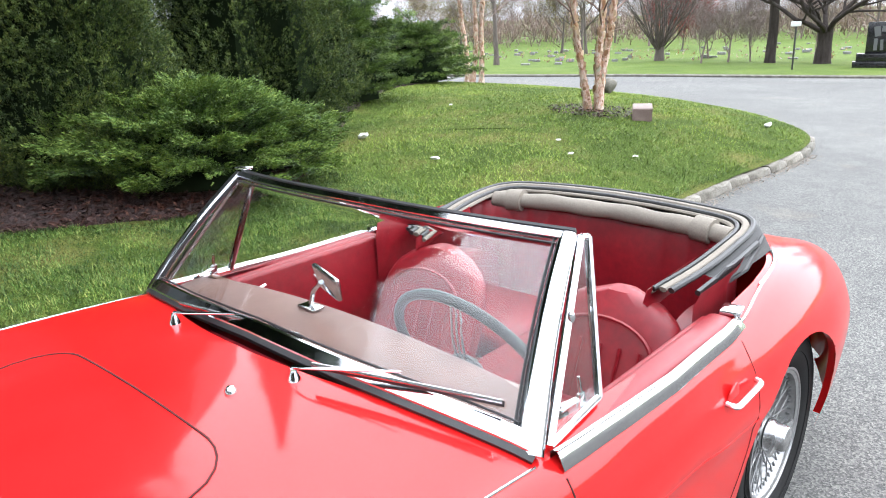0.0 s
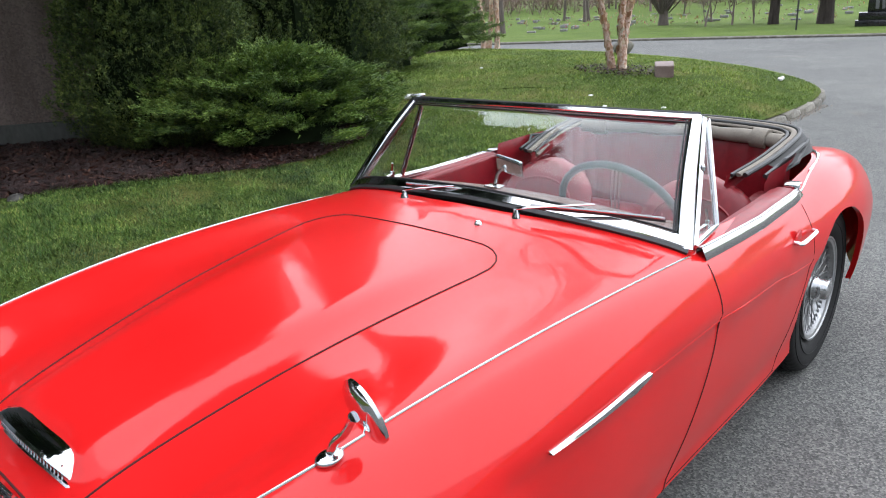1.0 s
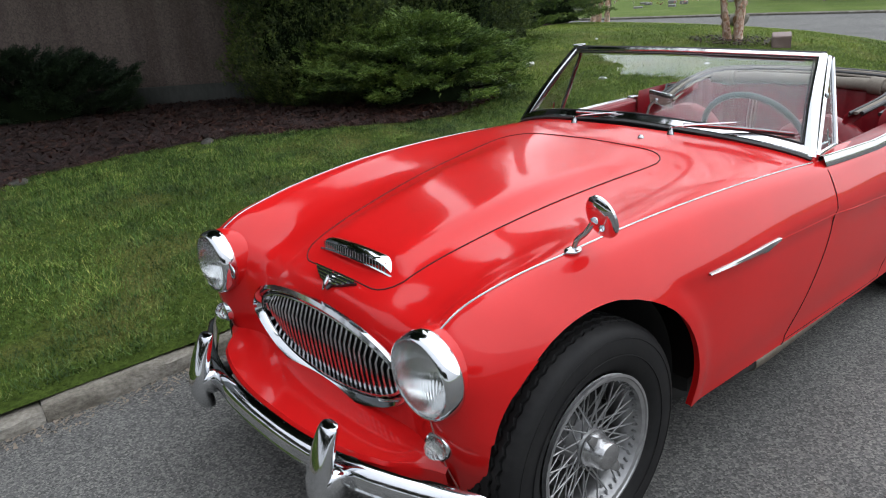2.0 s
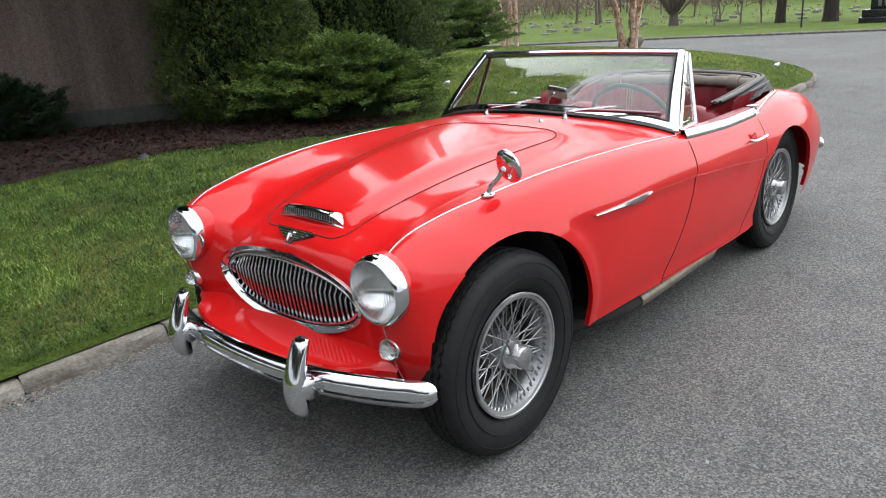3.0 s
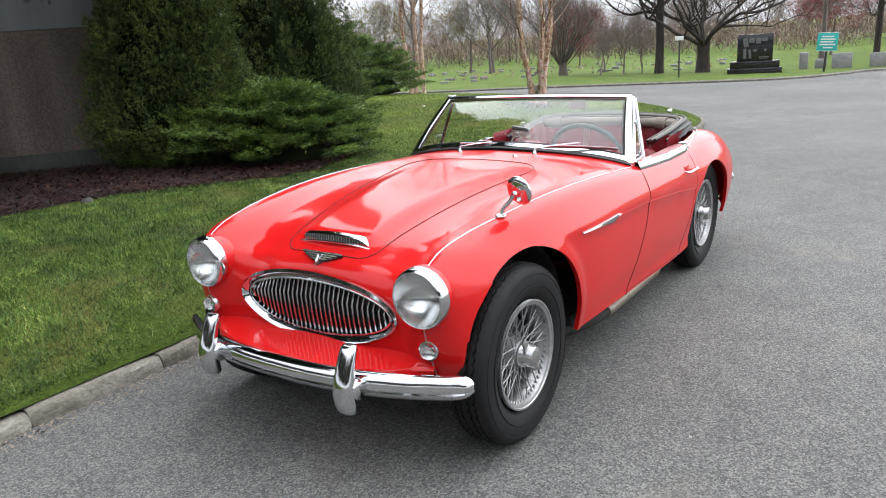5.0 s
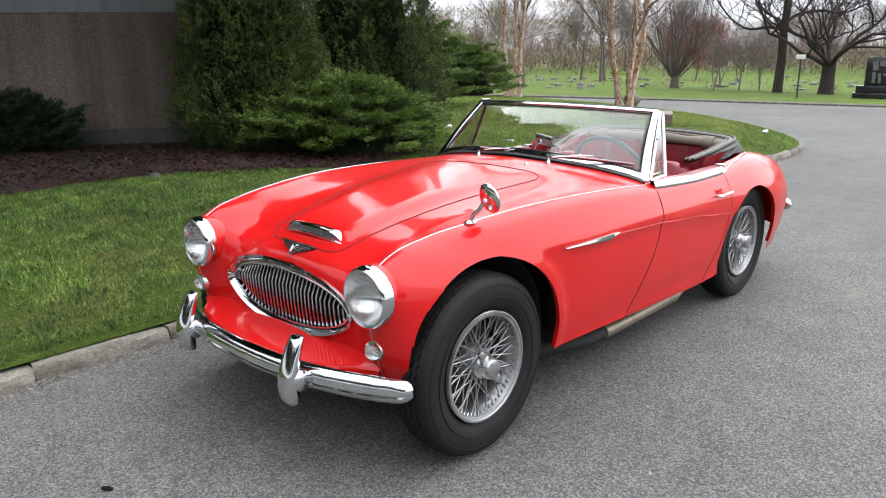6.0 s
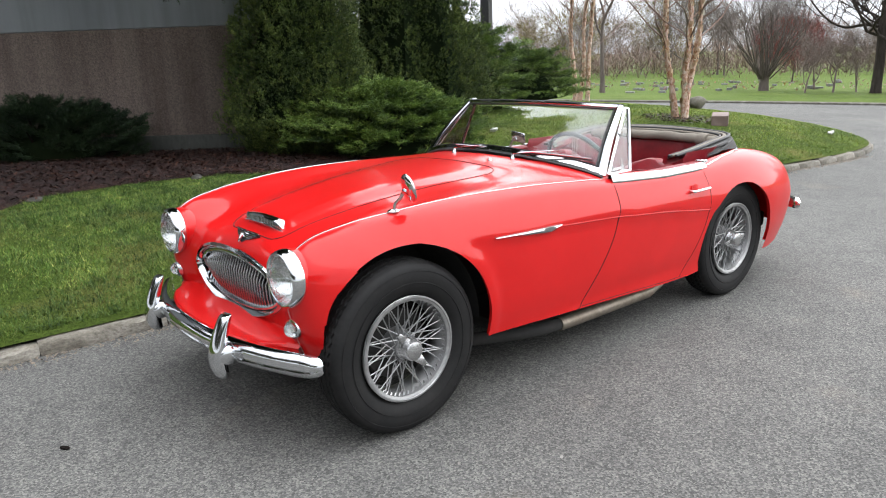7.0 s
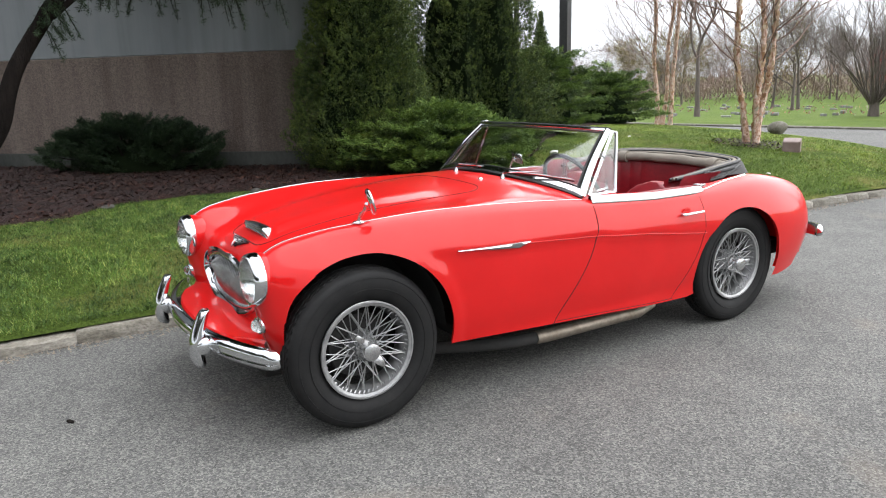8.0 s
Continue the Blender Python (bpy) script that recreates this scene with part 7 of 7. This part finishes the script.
# flat markers and flowers among the graves
FLAT = finish(block(bmesh.new(), (0.55, 0.3, 0.16), Matrix(), 0.02), "grave_marker", GREY_STONE)
for k in range(90):
    ang, dist = radians(rng.uniform(12, 48)), rng.uniform(33, 60)
    x, y = 2.5 - math.sin(ang) * dist, -1.5 + math.cos(ang) * dist
    if to_line(np.array([(x, y)]), FAR_KERB)[0] < 1.5:
        continue
    o = new("grave_marker", FLAT)
    o.matrix_world = pose(x, y, float(far_height(np.array([(x, y)]))[0]) + rng.uniform(0.02, 0.1), 0, 0, rng.uniform(-10, 30)) @ Matrix.Diagonal((rng.uniform(0.35, 0.75), 0.7, rng.uniform(0.4, 1.0), 1))
    tagged(o, "small grey grave marker set in grass", "grave marker", "grave markers")
n = 300
ang, dist = np.radians(rng.uniform(12, 48, n)), rng.uniform(33, 60, n)
fp = np.column_stack([2.5 - np.sin(ang) * dist, -1.5 + np.cos(ang) * dist])
fp = fp[to_line(fp, FAR_KERB) > 1.5]
FLOWER = leafy("grave_flowers", (0.45, 0.44, 0.42), (0.33, 0.10, 0.14), (0.45, 0.33, 0.10), 0.4)
fl = sprigs("grave_flowers", np.column_stack([fp, far_height(fp) + 0.14]), np.tile((0.0, 0.0, 1.0), (len(fp), 1)), FLOWER, None, 0.10, 0.035, 3, 0.7)
tagged(fl, "small bright flowers left on graves", "flowers", kind="stuff")

# ---- leaning tree with hanging needled boughs beside the wall ----
lt = thing("leaning_conifer", "dark leaning conifer with hanging needled boughs", "tree", at=(0, 0, 0))
w = Wood(77)
trunk_line = spline([(-4.30, -1.75, 0.25), (-4.32, -1.45, 0.55), (-4.34, -1.20, 0.86), (-4.34, -1.02, 1.12), (-4.33, -0.92, 1.42), (-4.32, -0.80, 1.68), (-4.28, -0.55, 2.05), (-4.25, -0.36, 2.30), (-4.2, 0.05, 2.60)], 4)
trunk_line = trunk_line + np.array((0.0, -0.05, 0.0))
pts = [Vector(p) for p in trunk_line]
w.limb(pts, [0.090 * (1 - 0.40 * i / (len(pts) - 1)) for i in range(len(pts))], 12)
o = new("trunk", w.mesh("trunk", BARK_DARK))
o.parent = lt
tips, ways = [], []
w = Wood(78)
for sx, sy, sz_, ex, ey, ez in ((-4.28, -0.55, 2.05, -4.25, 0.35, 2.42), (-4.25, -0.30, 2.32, -4.35, 1.05, 2.50), (-4.2, 0.05, 2.60, -4.45, 1.55, 2.55), (-4.2, 0.05, 2.60, -4.0, 0.9, 2.48), (-4.3, -0.8, 1.68, -4.1, -0.45, 2.25), (-4.25, -0.3, 2.32, -4.1, -1.3, 2.55), (-4.2, 0.05, 2.6, -4.5, 1.9, 2.75), (-4.2, 0.05, 2.6, -4.3, 2.1, 2.62)):
    line = [Vector((sx + (ex - sx) * u, sy + (ey - sy) * u, sz_ + (ez - sz_) * u + 0.14 * math.sin(u * 3.1))) for u in np.linspace(0, 1, 9)]
    w.limb(line, [0.030 * (1 - 0.8 * u) + 0.004 for u in np.linspace(0, 1, 9)], 6)
    for k in range(15):
        u = w.r.uniform(0.35, 1)
        i = min(int(u * 8), 7)
        p = line[i].lerp(line[i + 1], u * 8 - i)
        a = w.r.uniform(0, math.tau)
        fall = w.r.uniform(0.22, 0.60) if ey > 0.5 else w.r.uniform(0.15, 0.36)
        hang = [p, p + Vector((math.cos(a) * 0.07, math.sin(a) * 0.10, -fall * 0.3)), p + Vector((math.cos(a) * 0.10, math.sin(a) * 0.16, -fall * 0.7)), p + Vector((math.cos(a) * 0.12, math.sin(a) * 0.20, -fall))]
        w.limb(hang, [0.006, 0.005, 0.004, 0.002], 4)
        for j in range(26):
            v = w.r.uniform(0.10, 1) * 3
            i = min(int(v), 2)
            tips.append(tuple(hang[i].lerp(hang[i + 1], v - i)))
            ways.append((math.cos(a) * 0.5 + w.r.gauss(0, 0.5), math.sin(a) * 0.5 + w.r.gauss(0, 0.5), -0.5))
o = new("boughs", w.mesh("boughs", BARK_DARK))
o.parent = lt
sprigs("needles", np.array(tips), np.array(ways), YEW, lt, 0.036, 0.0032, 6, 0.7)

# an unseen crown added above the boughs to darken reflections, wall and bed
n = 9000
d = unit(rng.normal(0, 1, (n, 3))) * rng.uniform(0.25, 1, (n, 1)) ** 0.5
at = d * np.array((2.3, 3.0, 1.9)) * (1 + 0.3 * np.sin(d[:, 1:2] * 6)) + np.array((-4.9, 0.2, 5.4))
sprigs("crown", at, d + np.array((0, 0, -0.4)), YEW, lt, 0.22, 0.028, 9, 0.6)

# ---- litter and small marks ----
for x, y, k in ((-4.52, 5.42, 1.5), (-1.78, 9.50, 1.3), (-3.15, 5.05, 0.9), (-2.4, 6.1, 0.6), (-5.2, 7.6, 0.6), (-1.95, 6.5, 0.6), (-2.8, 6.5, 0.5)):
    b = bmesh.new()
    ball(b, (0.11 * k, 0.07 * k, 0.035 * k), pose(0, 0, 0), 6, 9)
    for v in b.verts:
        v.co += Vector(noise.noise_vector(v.co * 30 + Vector((x, y, 0)))) * 0.018 * k
    o = tagged(part("paper_scrap", b, WHITE, smooth=False), "crumpled white paper scrap on the grass", "litter", "litter")
    o.matrix_world = pose(x, y, float(lawn_height(np.array([(x, y)]))[0]) + 0.035, 0, 0, x * 50)
b = bmesh.new()
ball(b, (0.05, 0.022, 0.012), pose(-0.085, -1.057, 0.006, 0, 0, 30), 5, 8)
tagged(part("dead_leaf", b, BARK_DARK), "dark curled leaf on the asphalt", "leaf")
n = 260
gp = np.column_stack([rng.uniform(-1.0, 5.0, n), rng.uniform(-2.2, 7.0, n), np.full(n, 0.004)])
scatter_quads("road_grit", gp, (0.006, 0.004), mottled("pale_grit", (0.25, 0.24, 0.22), (0.16, 0.15, 0.14), 20.0, 0.9), "loose grit on the asphalt", "grit", 0.0)
n = 4200
gy = rng.uniform(-3.2, 9.0, n)
gx = np.interp(gy, KERB_LINE[:96, 1], KERB_LINE[:96, 0]) + 0.055 + np.abs(rng.normal(0, 0.055, n))
EARTH = mottled("pale_gutter_earth", (0.26, 0.215, 0.165), (0.15, 0.125, 0.10), 9.0, 0.95)
scatter_quads("gutter_grit", np.column_stack([gx, gy, road_height(gy) + 0.003]), (0.006, 0.004), EARTH, "pale earth and grit along the kerb", "grit", 0.0)
